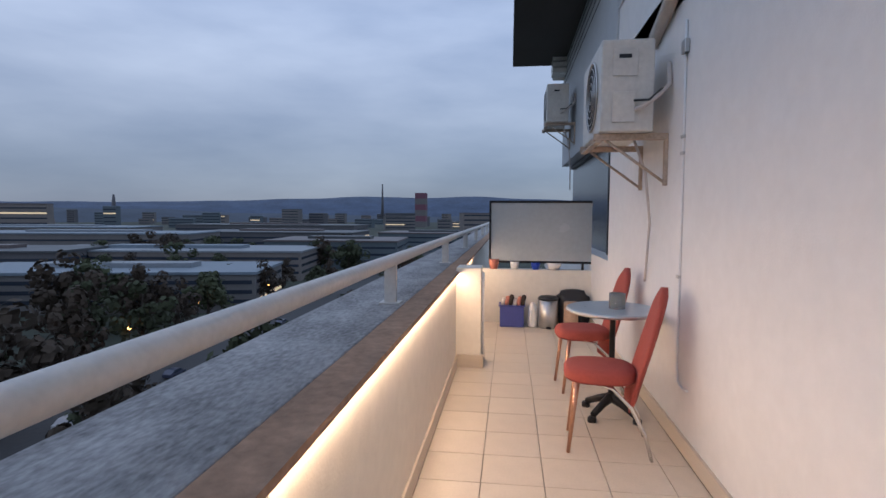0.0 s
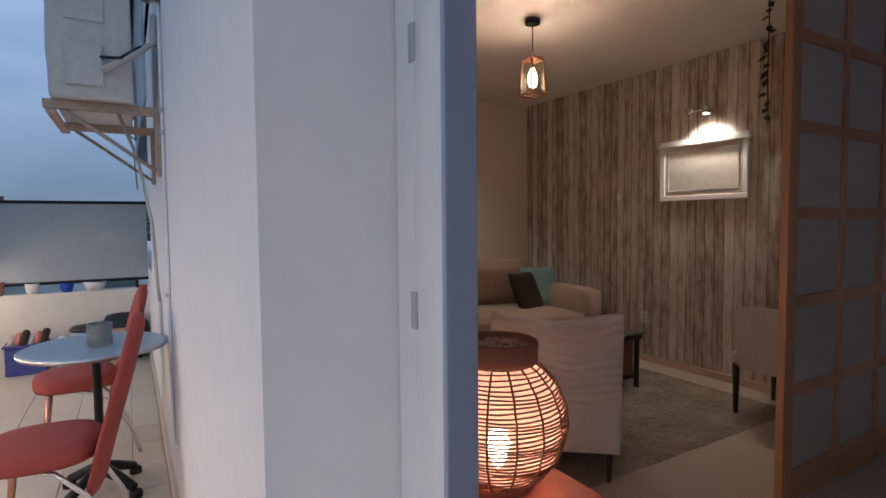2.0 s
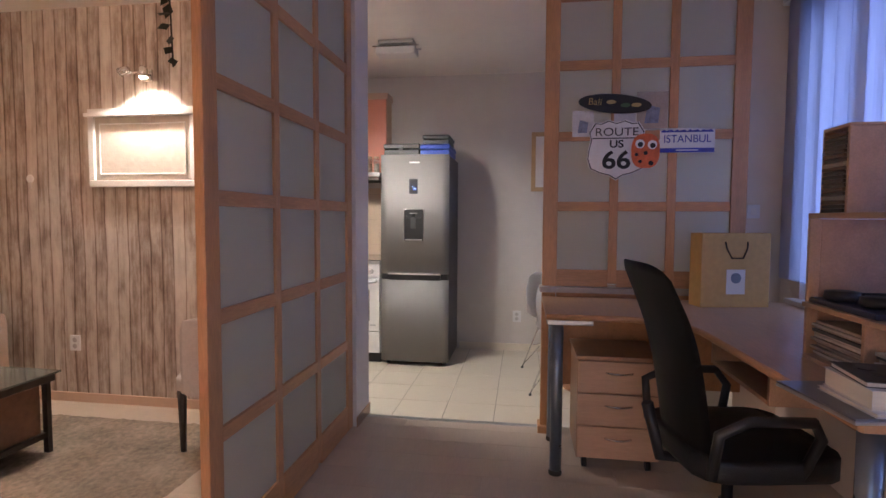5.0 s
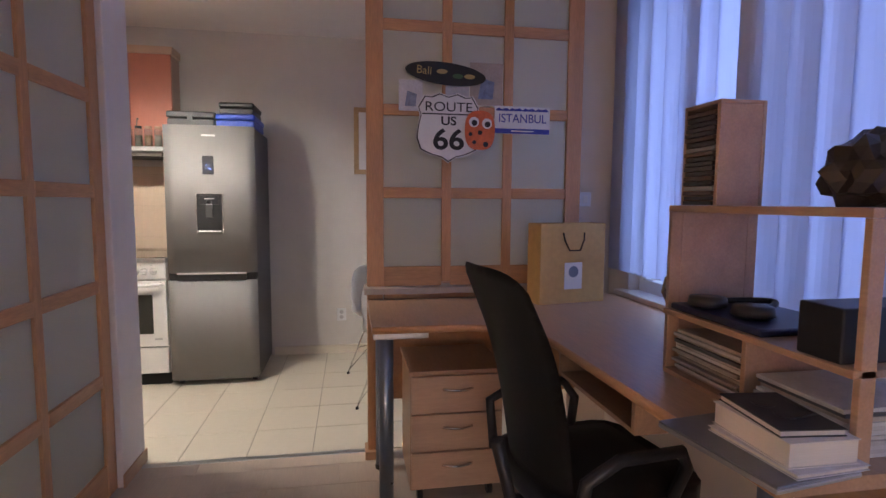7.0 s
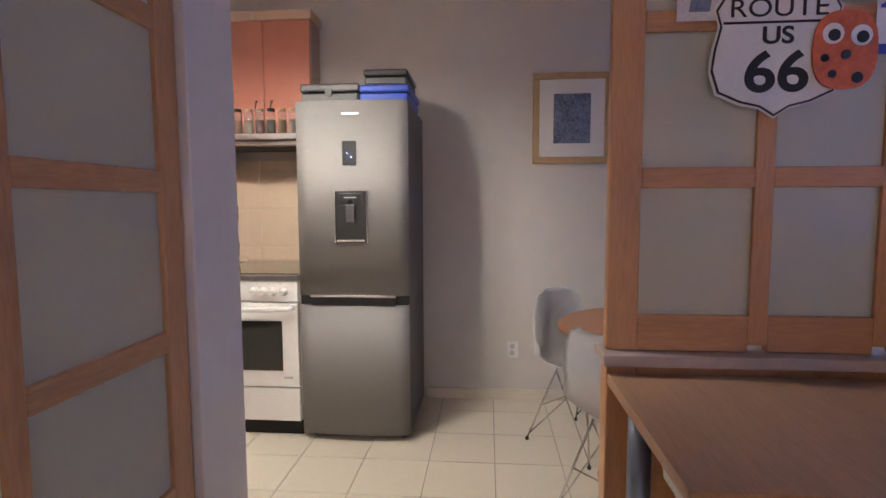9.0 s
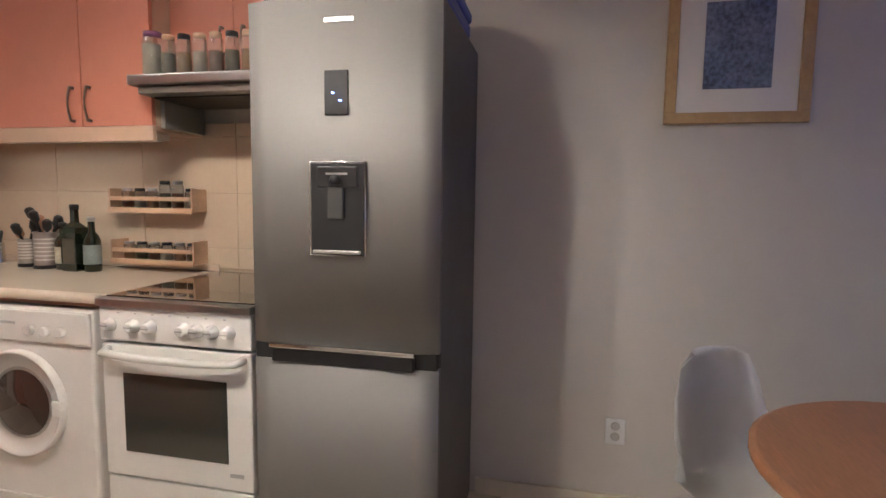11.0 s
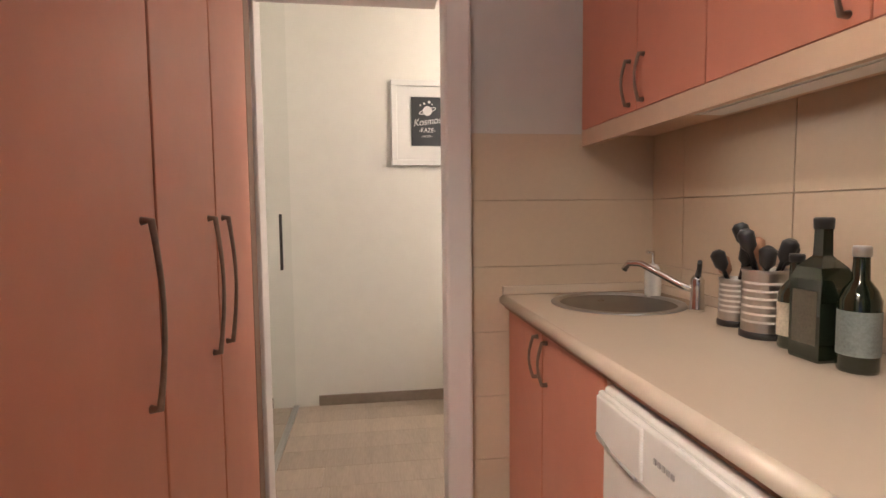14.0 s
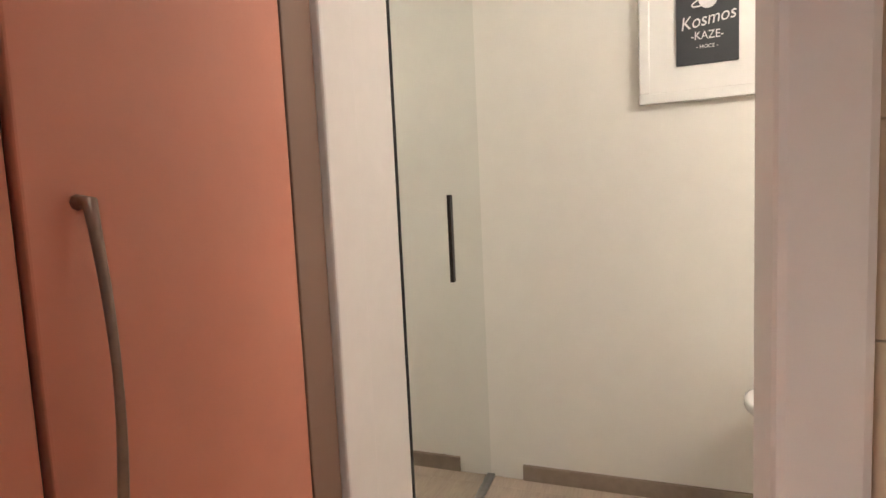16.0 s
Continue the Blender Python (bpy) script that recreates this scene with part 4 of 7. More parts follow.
part("mat_board", B(6.706, 6.715, 0.38, 0.79, 1.605, 2.09), white_gloss, pc)
photo = material("photo_print", (0.16, 0.20, 0.30), 0.4, noise_scale=7, noise_amount=0.9)
part("print", B(6.702, 6.7055, 0.47, 0.70, 1.69, 2.00), photo, pc)


def socket(x, y, z, axis, label="white wall socket plate"):
    s = thing("socket", label, "socket")
    if axis == "x":
        part("plate", B(x - 0.012, x - 0.001, y - 0.04, y + 0.04, z - 0.055, z + 0.055, 0.004), pvc, s)
        for dz in (-0.022, 0.022):
            d = part("hole", L([(0.018, 0), (0.016, 0.002)], (0, 0, 0), 14), dull_metal, s)
            d.matrix_basis = pose(x - 0.012, y, z + dz, 0, -90, 0)
    else:
        part("plate", B(x - 0.04, x + 0.04, y + 0.001, y + 0.012, z - 0.04, z + 0.04, 0.004), pvc, s)
        part("rocker", B(x - 0.02, x + 0.02, y + 0.012, y + 0.016, z - 0.025, z + 0.025, 0.002), white_gloss, s)


socket(6.72, 0.95, 0.34, "x", "white double wall socket in the kitchen")
socket(4.73, 3.98, 0.42, "x", "white wall socket on the board-print wallpaper")


# dining table and shell chairs
dt = thing("dining_table", "brown round dining table on a turned foot", "table")
tw = material("brown_table", (0.36, 0.17, 0.09), 0.4, noise_scale=3, noise_amount=0.2, stretch=(1, 6, 1))
part("tabletop", L([(0.44, 0.722), (0.455, 0.73), (0.455, 0.745), (0.44, 0.752)], (5.68, 0.33, 0), 48), tw, dt)
part("column", L([(0.05, 0.05), (0.045, 0.3), (0.055, 0.6), (0.10, 0.7215)], (5.68, 0.33, 0), 20), tw, dt)
part("base", L([(0.26, 0.0), (0.26, 0.02), (0.06, 0.05)], (5.68, 0.33, 0), 32), tw, dt)


def shell_chair(m):
    c = thing("shell_chair", "white plastic shell chair on thin wire legs", "chair", m, group="dining chairs")
    bm = bmesh.new()
    rows = []
    # seat to back profile (y forward, z up), with width
    prof = [(0.22, 0.425, 0.19), (0.16, 0.435, 0.215), (0.05, 0.425, 0.225), (-0.07, 0.43, 0.23), (-0.15, 0.46, 0.235), (-0.19, 0.53, 0.235), (-0.215, 0.62, 0.225), (-0.235, 0.72, 0.205), (-0.25, 0.80, 0.165), (-0.255, 0.83, 0.10)]
    for y, z, w in prof:
        row = []
        for k in range(9):
            s = -1 + k / 4
            lift = 0.05 * abs(s) ** 3 if z < 0.6 else 0.0
            fwd = 0.05 * abs(s) ** 2.5 if z > 0.5 else 0.0
            row.append(bm.verts.new((w * s, y + fwd, z + lift)))
        rows.append(row)
    for a, b_ in zip(rows, rows[1:]):
        for k in range(8):
            f = bm.faces.new((a[k], a[k + 1], b_[k + 1], b_[k]))
            f.smooth = True
    bmesh.ops.solidify(bm, geom=bm.faces[:], thickness=0.008)
    part("shell", bm, material("shell_white", (0.82, 0.82, 0.82), 0.35, noise_scale=2, noise_amount=0.04), c, smooth=True)
    for sx in (-1, 1):
        for fy, ty in ((0.20, 0.10), (-0.22, -0.09)):
            leg = part("leg", T([(sx * 0.12, ty, 0.42), (sx * 0.21, fy, 0.012)], 0.0055, 8), chrome, c)
            part("foot", L([(0.010, 0), (0.011, 0.014), (0.007, 0.018)], (sx * 0.21, fy, 0), 10), black_plastic, c)
        part("brace", T([(sx * 0.205, 0.19, 0.04), (sx * 0.12, -0.09, 0.40)], 0.004, 6), chrome, c)
        part("brace", T([(sx * 0.205, -0.21, 0.04), (sx * 0.12, 0.10, 0.40)], 0.004, 6), chrome, c)
    part("cross_wire", T([(-0.165, -0.155, 0.21), (0.165, -0.155, 0.21)], 0.004, 6), chrome, c)
    return c


ch = shell_chair(pose(6.086, 0.589, -0.002, 0, 0, 132))
copy_thing(ch, pose(5.366, 0.53, -0.002, 0, 0, 220))

# tall coral cupboard
wd = thing("tall_cupboard", "tall coral laminate cupboard with three doors", "cupboard")
# carcass coloured near black, so the gaps between doors look shaded
part("body", B(4.84, 5.118, 2.965, 4.396, 0.0, 2.45), dark_gap, wd)
part("end_panel", B(4.84, 5.142, 2.945, 2.964, 0.0, 2.45, 0.002), coral, wd)
part("side_trim", B(5.12, 5.142, 4.401, 4.494, 0.0, 2.45, 0.003), material("brown_trim", (0.22, 0.13, 0.09), 0.5), wd, "brown corner trim")
for y0, y1, hy in ((2.967, 3.522, 3.452), (3.532, 3.950, 3.880), (3.960, 4.396, 4.015)):
    d = part("door", B(5.122, 5.142, y0, y1, 0.07, 2.448, 0.003), coral, wd)
    bow_handle(d, 5.142, hy, 0.862, 1.232, 0.034, handle_metal, 0.006, (1, 0, 0))
part("plinth", B(5.10, 5.121, 2.967, 4.39, 0.0, 0.068), dark_gap, wd)

# open end shelf with bottles
es = thing("end_shelf", "open wooden end shelf with rounded boards and bottles", "shelf")
shelf_back = material("shelf_brown", (0.16, 0.09, 0.06), 0.6, noise_scale=3, noise_amount=0.2)
part("back", B(4.84, 4.858, 2.52, 2.943, 0.0, 2.45), shelf_back, es)
part("lining", B(4.86, 5.15, 2.937, 2.9435, 0.0, 2.45), shelf_back, es)
for z in (0.06, 0.50, 0.945, 1.50, 2.02, 2.43):
    o = [(4.859, 2.936), (4.859, 2.53)] + [(4.859 + 0.10 + 0.19 * math.sin(a), 2.936 - 0.406 * math.cos(a)) for a in [math.pi / 2 * k / 10 for k in range(11)]]
    part("board", prism(bmesh.new(), o, z - 0.02, z), rack_wood, es)
amber = material("amber_spirit", (0.03, 0.012, 0.006), 0.1)
big = thing("bottle", "large clear glass bottle, a third full, with a dark cap", "bottle")
bx, by, bz = 5.06, 2.78, 0.9452
part("glass", L([(0.075, 0), (0.08, 0.008), (0.083, 0.06), (0.072, 0.115), (0.078, 0.17), (0.06, 0.205), (0.022, 0.225), (0.020, 0.285)], (bx, by, bz), 28), jar_glass, big)
part("spirit", L([(0.072, 0.003), (0.077, 0.01), (0.079, 0.06), (0.071, 0.09)], (bx, by, bz), 28), amber, big)
part("cap", L([(0.024, 0.245), (0.025, 0.315), (0.022, 0.318)], (bx, by, bz), 18), black_plastic, big)
part("label", L([(0.0790, 0.10), (0.0735, 0.115), (0.0760, 0.14)], (bx, by, bz), 28, caps=False), material("worn_label", (0.35, 0.28, 0.22), 0.6), big)
for k, (xx, yy, zz, hh, rr, lc) in enumerate(((5.08, 2.86, 1.5, 0.26, 0.035, (0.30, 0.03, 0.04)), (5.0, 2.80, 1.5, 0.22, 0.04, (0.05, 0.20, 0.12)), (5.08, 2.74, 1.5, 0.24, 0.036, (0.05, 0.05, 0.05)), (4.96, 2.88, 0.945, 0.27, 0.036, (0.10, 0.10, 0.12)), (5.02, 2.84, 0.5, 0.20, 0.05, (0.06, 0.05, 0.05)), (4.95, 2.72, 0.5, 0.26, 0.036, (0.3, 0.25, 0.15)))):
    bottle(xx, yy, zz, rr, hh, lc, ("dark glass bottle with a red label", "dark glass bottle with a green label", "dark glass bottle with a black label", "dark spirit bottle on the middle board", "squat dark bottle on the low board", "dark bottle with an ochre label")[k])

# ---- hall ----
md = thing("mirror_door", "tall mirrored sliding cupboard door with a dark grip", "mirror")
part("glass", B(5.085, 5.092, 4.95, 5.765, 0.02, 2.55), mirror, md)
part("backing", B(5.045, 5.084, 4.94, 5.765, 0.02, 2.55), door_white, md)
part("edge_strip", B(5.080, 5.0945, 4.938, 4.949, 0.02, 2.55), dark_gap, md)
part("grip", B(5.0925, 5.099, 5.36, 5.385, 0.93, 1.24, 0.002), material("dark_bronze", (0.06, 0.05, 0.045), 0.35, metal=0.7), md, "dark vertical grip plate")
structure("door_2", B(5.042, 5.092, 4.515, 4.936, 0.004, 2.55, 0.002), door_white, "white panel beside the mirror door")
structure("trim_mirror_track", B(5.045, 5.11, 4.515, 5.765, 0.004, 0.018, 0.002), dull_metal, "floor track of the mirror door")
po = thing("poster", "white framed poster with a planet and hand lettering", "picture")
for a in ((5.725, 6.175, 1.538, 1.575), (5.725, 6.175, 2.035, 2.072), (5.725, 5.762, 1.575, 2.035), (6.138, 6.175, 1.575, 2.035)):
    part("frame", B(a[0], a[1], 5.738, 5.769, a[2], a[3], 0.004), white_gloss, po)
part("mat_board", B(5.762, 6.138, 5.755, 5.765, 1.575, 2.035), white_gloss, po)
black_print = material("black_print", (0.035, 0.038, 0.042), 0.6, noise_scale=20, noise_amount=0.2)
part("print", B(5.852, 6.052, 5.750, 5.7545, 1.663, 1.968), black_print, po)


def letters(name, text, parent, mat_, m, size, shear=0.0, wide=1.0, bold=0.0):
    c = bpy.data.curves.new(name, "FONT")
    c.offset = bold * size
    c.body, c.size, c.extrude, c.shear, c.align_x, c.align_y = text, size, 0.0006, shear, "CENTER", "CENTER"
    t = new("temp", c)
    dg = bpy.context.evaluated_depsgraph_get()
    me = bpy.data.meshes.new_from_object(t.evaluated_get(dg))
    bpy.data.objects.remove(t)
    me.materials.clear()
    me.materials.append(mat_)
    ob = new(name, me)
    ob.parent = parent
    ob.matrix_basis = m @ Matrix.Diagonal((wide, 1, 1, 1))
    return ob


letters("lettering", "Kosmos", po, paper_white, pose(5.952, 5.7485, 1.815, 90, 0, 0) @ pose(0, 0, 0, 0, 0, 8), 0.064, 0.3, 0.85)
letters("lettering", "-KAZE-", po, paper_white, pose(5.952, 5.7485, 1.760, 90, 0, 0), 0.040, 0, 0.85)
letters("lettering", "- HOCE -", po, paper_white, pose(5.952, 5.7485, 1.722, 90, 0, 0), 0.018)
pl = part("planet", L([(0.030, -0.001), (0.030, 0.001)], (0, 0, 0), 24), paper_white, po)
pl.matrix_basis = pose(5.955, 5.7485, 1.882, 90, 0, 0)
ri = part("planet_ring", T([(0.052 * math.cos(a), 0.014 * math.sin(a) + 0.3 * 0.052 * math.cos(a), 0) for a in [2 * math.pi * k / 24 for k in range(24)]], 0.0025, 5, closed=True), paper_white, po)
ri.matrix_basis = pose(5.955, 5.7475, 1.882, 90, 0, 0)
for dx, dz, rr in ((-0.02, 0.045, 0.007), (0.012, 0.055, 0.009), (-0.045, 0.035, 0.005), (0.03, 0.04, 0.004)):
    d = part("moon", L([(rr, -0.001), (rr, 0.001)], (0, 0, 0), 12), paper_white, po)
    d.matrix_basis = pose(5.955 + dx, 5.7485, 1.882 + dz, 90, 0, 0)
ht = thing("side_table", "small round white side table on a metal leg", "table")
part("tabletop", L([(0.17, 0.50), (0.18, 0.505), (0.18, 0.53), (0.17, 0.535)], (6.21, 5.50, 0), 32), white_gloss, ht)
for a in (30, 150, 270):
    part("leg", T([(6.21 + 0.14 * math.cos(radians(a)), 5.50 + 0.14 * math.sin(radians(a)), 0.50), (6.21 + 0.155 * math.cos(radians(a)), 5.50 + 0.155 * math.sin(radians(a)), 0.004)], 0.008, 8), dull_metal, ht)

# ---- living room ----
linen = material("slipcover_linen", (0.55, 0.50, 0.47), 0.9, noise_scale=5, noise_amount=0.1, bump=0.4, bump_scale=300)
sofa_cloth = material("sofa_cloth", (0.42, 0.31, 0.24), 0.9, noise_scale=4, noise_amount=0.12, bump=0.4, bump_scale=300)
brown_cushion = material("dark_brown_cloth", (0.035, 0.022, 0.018), 0.9, noise_scale=6, noise_amount=0.2, bump=0.3, bump_scale=250)
teal_cushion = material("teal_cloth", (0.22, 0.34, 0.34), 0.9, noise_scale=6, noise_amount=0.15, bump=0.3, bump_scale=250)
dark_wood = material("dark_wood", (0.025, 0.017, 0.014), 0.4, noise_scale=5, noise_amount=0.3, stretch=(5, 5, 0.8))
rug_wool = material("rug_wool", (0.27, 0.22, 0.17), 0.95, noise_scale=4, noise_amount=0.55, bump=0.9, bump_scale=120)


def soft_box(x0, x1, y0, y1, z0, z1, puff=0.04, cuts=7, bevel=0.04, seed=1):
    """An upholstered block with rounded edges and slightly swollen faces."""
    bm = bmesh.new()
    box(bm, x0, x1, y0, y1, z0, z1)
    bmesh.ops.subdivide_edges(bm, edges=bm.edges[:], cuts=cuts, use_grid_fill=True)
    c = Vector(((x0 + x1) / 2, (y0 + y1) / 2, (z0 + z1) / 2))
    h = Vector(((x1 - x0) / 2, (y1 - y0) / 2, (z1 - z0) / 2))
    for v in bm.verts:
        d = [(v.co[i] - c[i]) / h[i] for i in range(3)]
        for i in range(3):
            j, k = (i + 1) % 3, (i + 2) % 3
            w = (1 - d[j] ** 2) * (1 - d[k] ** 2)
            edge = max(abs(d[j]), abs(d[k]))
            v.co[i] += d[i] * puff * w - (math.copysign(1, d[i]) * bevel * 0.45 * edge ** 8 if abs(d[i]) > 0.99 else 0)
        v.co += Vector((noise.noise(v.co * 4 + Vector((seed, 0, 0))), noise.noise(v.co * 4 + Vector((0, seed, 0))), noise.noise(v.co * 4))) * 0.006
    for f in bm.faces:
        f.smooth = True
    return bm


def cushion(parent_name, label, mat_, m, w=0.44, h=0.44, t=0.13):
    bm = bmesh.new()
    n = 12
    top, bot = [], []
    for i in range(n + 1):
        ra, rb = [], []
        for j in range(n + 1):
            u, v = 2 * i / n - 1, 2 * j / n - 1
            pin = 1 - 0.08 * (1 - abs(u) ** 2) * abs(v) ** 4 - 0.08 * (1 - abs(v) ** 2) * abs(u) ** 4
            z = t / 2 * ((1 - u ** 4) * (1 - v ** 4)) ** 0.5
            z += 0.006 * noise.noise(Vector((u * 2, v * 2, t * 9)))
            ra.append(bm.verts.new((u * w / 2 * pin, v * h / 2 * pin, max(z, 0.001))))
            rb.append(bm.verts.new((u * w / 2 * pin, v * h / 2 * pin, min(-z, -0.001))))
        top.append(ra)
        bot.append(rb)
    for i in range(n):
        for j in range(n):
            bm.faces.new((top[i][j], top[i + 1][j], top[i + 1][j + 1], top[i][j + 1])).smooth = True
            bm.faces.new((bot[i][j], bot[i][j + 1], bot[i + 1][j + 1], bot[i + 1][j])).smooth = True
    for k in range(n):
        for a, b_ in (((k, 0), (k + 1, 0)), ((k + 1, n), (k, n)), ((0, k + 1), (0, k)), ((n, k), (n, k + 1))):
            bm.faces.new((bot[a[0]][a[1]], bot[b_[0]][b_[1]], top[b_[0]][b_[1]], top[a[0]][a[1]])).smooth = True
    ob = part(parent_name, bm, mat_, None, smooth=True)
    ob.matrix_basis = m
    return tagged(ob, label, "cushion", "sofa cushions")


so_ = thing("sofa", "long beige upholstered sofa with loose back cushions", "sofa")
part("base", soft_box(1.55, 4.42, 4.62, 5.60, 0.08, 0.27, 0.01, 7, 0.03, 2), sofa_cloth, so_)
seat = soft_box(1.57, 4.40, 4.60, 5.42, 0.24, 0.445, 0.02, 9, 0.05, 3)
for v in seat.verts:
    if v.co.y < 4.95:
        v.co.y -= max(0.0, (v.co.x - 2.6)) / 1.8 * 0.22
part("seat", seat, sofa_cloth, so_)
part("back", soft_box(1.55, 4.42, 5.38, 5.66, 0.26, 0.80, 0.01, 7, 0.05, 4), sofa_cloth, so_)
part("arm", soft_box(4.42, 4.66, 4.42, 5.64, 0.06, 0.645, 0.012, 7, 0.05, 5), sofa_cloth, so_)
part("arm", soft_box(1.32, 1.56, 4.55, 5.64, 0.06, 0.645, 0.012, 7, 0.05, 6), sofa_cloth, so_)
for k, (xa, xb) in enumerate(((1.60, 2.48), (2.50, 3.44), (3.46, 4.40))):
    bmk = soft_box(xa, xb, -0.10, 0.10, 0.0, 0.46, 0.035, 8, 0.07, 7 + k)
    c_ = part("back_cushion", bmk, sofa_cloth, so_)
    c_.matrix_basis = pose(0, 5.30, 0.43, -9, 0, 0)
for xx in (1.45, 4.5):
    for yy in (4.68, 5.52):
        part("leg", L([(0.02, 0), (0.026, 0.08)], (xx, yy, 0), 12), dark_wood, so_)
cushion("cushion", "dark brown square cushion leaning on the sofa", brown_cushion, pose(4.10, 4.95, 0.60, 66, 0, 20))
cushion("cushion", "teal square cushion leaning behind a brown one", teal_cushion, pose(4.36, 5.04, 0.63, 74, 0, -8))
cushion("cushion", "dark brown square cushion slumped on the sofa seat", brown_cushion, pose(2.80, 4.92, 0.60, 62, 0, 28))
cushion("cushion", "teal square cushion beside a brown one", teal_cushion, pose(2.50, 4.98, 0.615, 70, 0, 8))


def armchair(name, label, pleats):
    """Faces local +y, back at -y, feet at z 0."""
    a = thing(name, label, "armchair", group="armchairs")
    low = 0.16 if pleats else 0.33
    part("seat", soft_box(-0.29, 0.29, -0.24, 0.32, low + 0.03, 0.48, 0.02, 6, 0.04, 11), linen, a)
    # the back is a tall bowed slab, with draped folds on the slipcovered one
    bm = bmesh.new()
    nu, nz = 26, 110
    for side in (0, 1):
        g_ = []
        for i in range(nu + 1):
            row = []
            u = 2 * i / nu - 1
            for j in range(nz + 1):
                w = j / nz
                z = low + (0.85 - low) * w
                top = z + (0.022 * (2 * abs(u) - 1) if w > 0.8 else 0) * (w - 0.8) / 0.2
                y = -0.30 - 0.05 * w + 0.035 * u * u * (w + 0.2)
                if side == 0:
                    fold = 0.0
                    if pleats and w > 0.30:
                        ph = (w + 0.035 * math.sin(u * 3 + 1) + 0.03 * u) * 104 + 2.2 * noise.noise(Vector((u * 2.2, w * 3, 3)))
                        fold = 0.017 * math.sin(ph) * min(1, (w - 0.30) * 5) * (0.6 + 0.6 * noise.noise(Vector((u * 3, w * 6, 0))))
                    y -= fold + 0.004 * noise.noise(Vector((u * 4, w * 4, 1)))
                else:
                    y += 0.085
                row.append(bm.verts.new((0.33 * u * (1 - 0.04 * (1 - w)), y, top)))
            g_.append(row)
        for i in range(nu):
            for j in range(nz):
                q = (g_[i][j], g_[i + 1][j], g_[i + 1][j + 1], g_[i][j + 1])
                bm.faces.new(q if side == 0 else q[::-1]).smooth = True
        if side == 0:
            first = g_
    for i in range(nu):
        bm.faces.new((first[i][0], g_[i][0], g_[i + 1][0], first[i + 1][0]))
        bm.faces.new((first[i + 1][nz], g_[i + 1][nz], g_[i][nz], first[i][nz])).smooth = True
    for j in range(nz):
        bm.faces.new((first[0][j + 1], g_[0][j + 1], g_[0][j], first[0][j])).smooth = True
        bm.faces.new((first[nu][j], g_[nu][j], g_[nu][j + 1], first[nu][j + 1])).smooth = True
    part("backrest", bm, linen, a, "draped cloth with soft horizontal folds" if pleats else "")
    for sx in (-1, 1):
        part("armrest", soft_box(sx * 0.30 - 0.035, sx * 0.30 + 0.035, -0.22, 0.24, low + 0.04, 0.60 if pleats else 0.82, 0.006, 5, 0.03, 15), linen, a)
        for yy in (-0.27, 0.27):
            part("leg", T([(sx * 0.27, yy, low + 0.06), (sx * 0.265, yy, 0.0)], [0.024, 0.015], 4), dark_wood, a)
    return a


ac1 = armchair("armchair", "slipcovered linen armchair seen from its folded back", True)
ac1.matrix_basis = pose(2.60, 2.90, 0, 0, 0, -41)
ac2 = armchair("armchair", "plain grey linen armchair beside the lattice screen", False)
ac2.matrix_basis = pose(4.35, 2.46, 0, 0, 0, 2) @ Matrix.Diagonal((0.97, 1, 0.93, 1))

ct = thing("coffee_table", "dark coffee table with a glass top", "table")
part("glass_top", B(2.95, 4.02, 3.40, 4.02, 0.448, 0.460, 0.003), see_through("table_glass", (0.55, 0.62, 0.58), 0.03, 0.85), ct, "clear glass table top")
part("frame", B(2.97, 4.00, 3.42, 4.00, 0.405, 0.4475, 0.003), dark_wood, ct)
for xx in (2.985, 3.955):
    for yy in (3.435, 3.955):
        part("leg", B(xx, xx + 0.03, yy, yy + 0.03, 0.0, 0.405, 0.002), dark_wood, ct)
part("shelf", B(2.99, 3.98, 3.44, 3.98, 0.10, 0.13, 0.002), dark_wood, ct)
part("side_panel", B(3.30, 3.94, 3.46, 3.475, 0.131, 0.404, 0.002), material("brown_panel", (0.20, 0.11, 0.07), 0.4, noise_scale=4, noise_amount=0.25), ct)
wr = thing("table_wreath", "pale ring-shaped wreath dish on the coffee table", "decoration")
part("ring", T([(3.35 + 0.13 * math.cos(a), 3.70 + 0.13 * math.sin(a), 0.497 + 0.004 * math.sin(5 * a)) for a in [2 * math.pi * k / 28 for k in range(28)]], 0.036, 10, closed=True), linen, wr)
part("candle", L([(0.035, 0.461), (0.035, 0.535), (0.028, 0.538)], (3.35, 3.70, 0), 16), paper_white, wr)
bwl = thing("candle_holder", "small white flower-shaped candle holder", "decoration")
part("bowl", L([(0.02, 0.4605), (0.045, 0.475), (0.05, 0.50), (0.042, 0.50), (0.03, 0.48)], (3.78, 3.66, 0), 12), paper_white, bwl)
bwl = thing("tea_light", "small teal glass tea light holder", "decoration")
part("glass", L([(0.03, 0.4605), (0.035, 0.465), (0.036, 0.515), (0.032, 0.515), (0.03, 0.47)], (3.62, 3.74, 0), 16), material("teal_glass", (0.10, 0.28, 0.26), 0.15, coat=0.5), bwl)

# rug
rg = thing("rug", "thick mottled beige-brown rug under the coffee table", "rug")
bm = bmesh.new()
nx, ny = 90, 80
vs = [[bm.verts.new((2.20 + 2.28 * i / nx, 2.52 + 1.95 * j / ny, 0.016 + 0.010 * noise.noise(Vector((i * 0.9, j * 0.9, 0))) + 0.004 * noise.noise(Vector((i * 0.13, j * 0.13, 5))) - (0.013 if i in (0, nx) or j in (0, ny) else 0))) for j in range(ny + 1)] for i in range(nx + 1)]
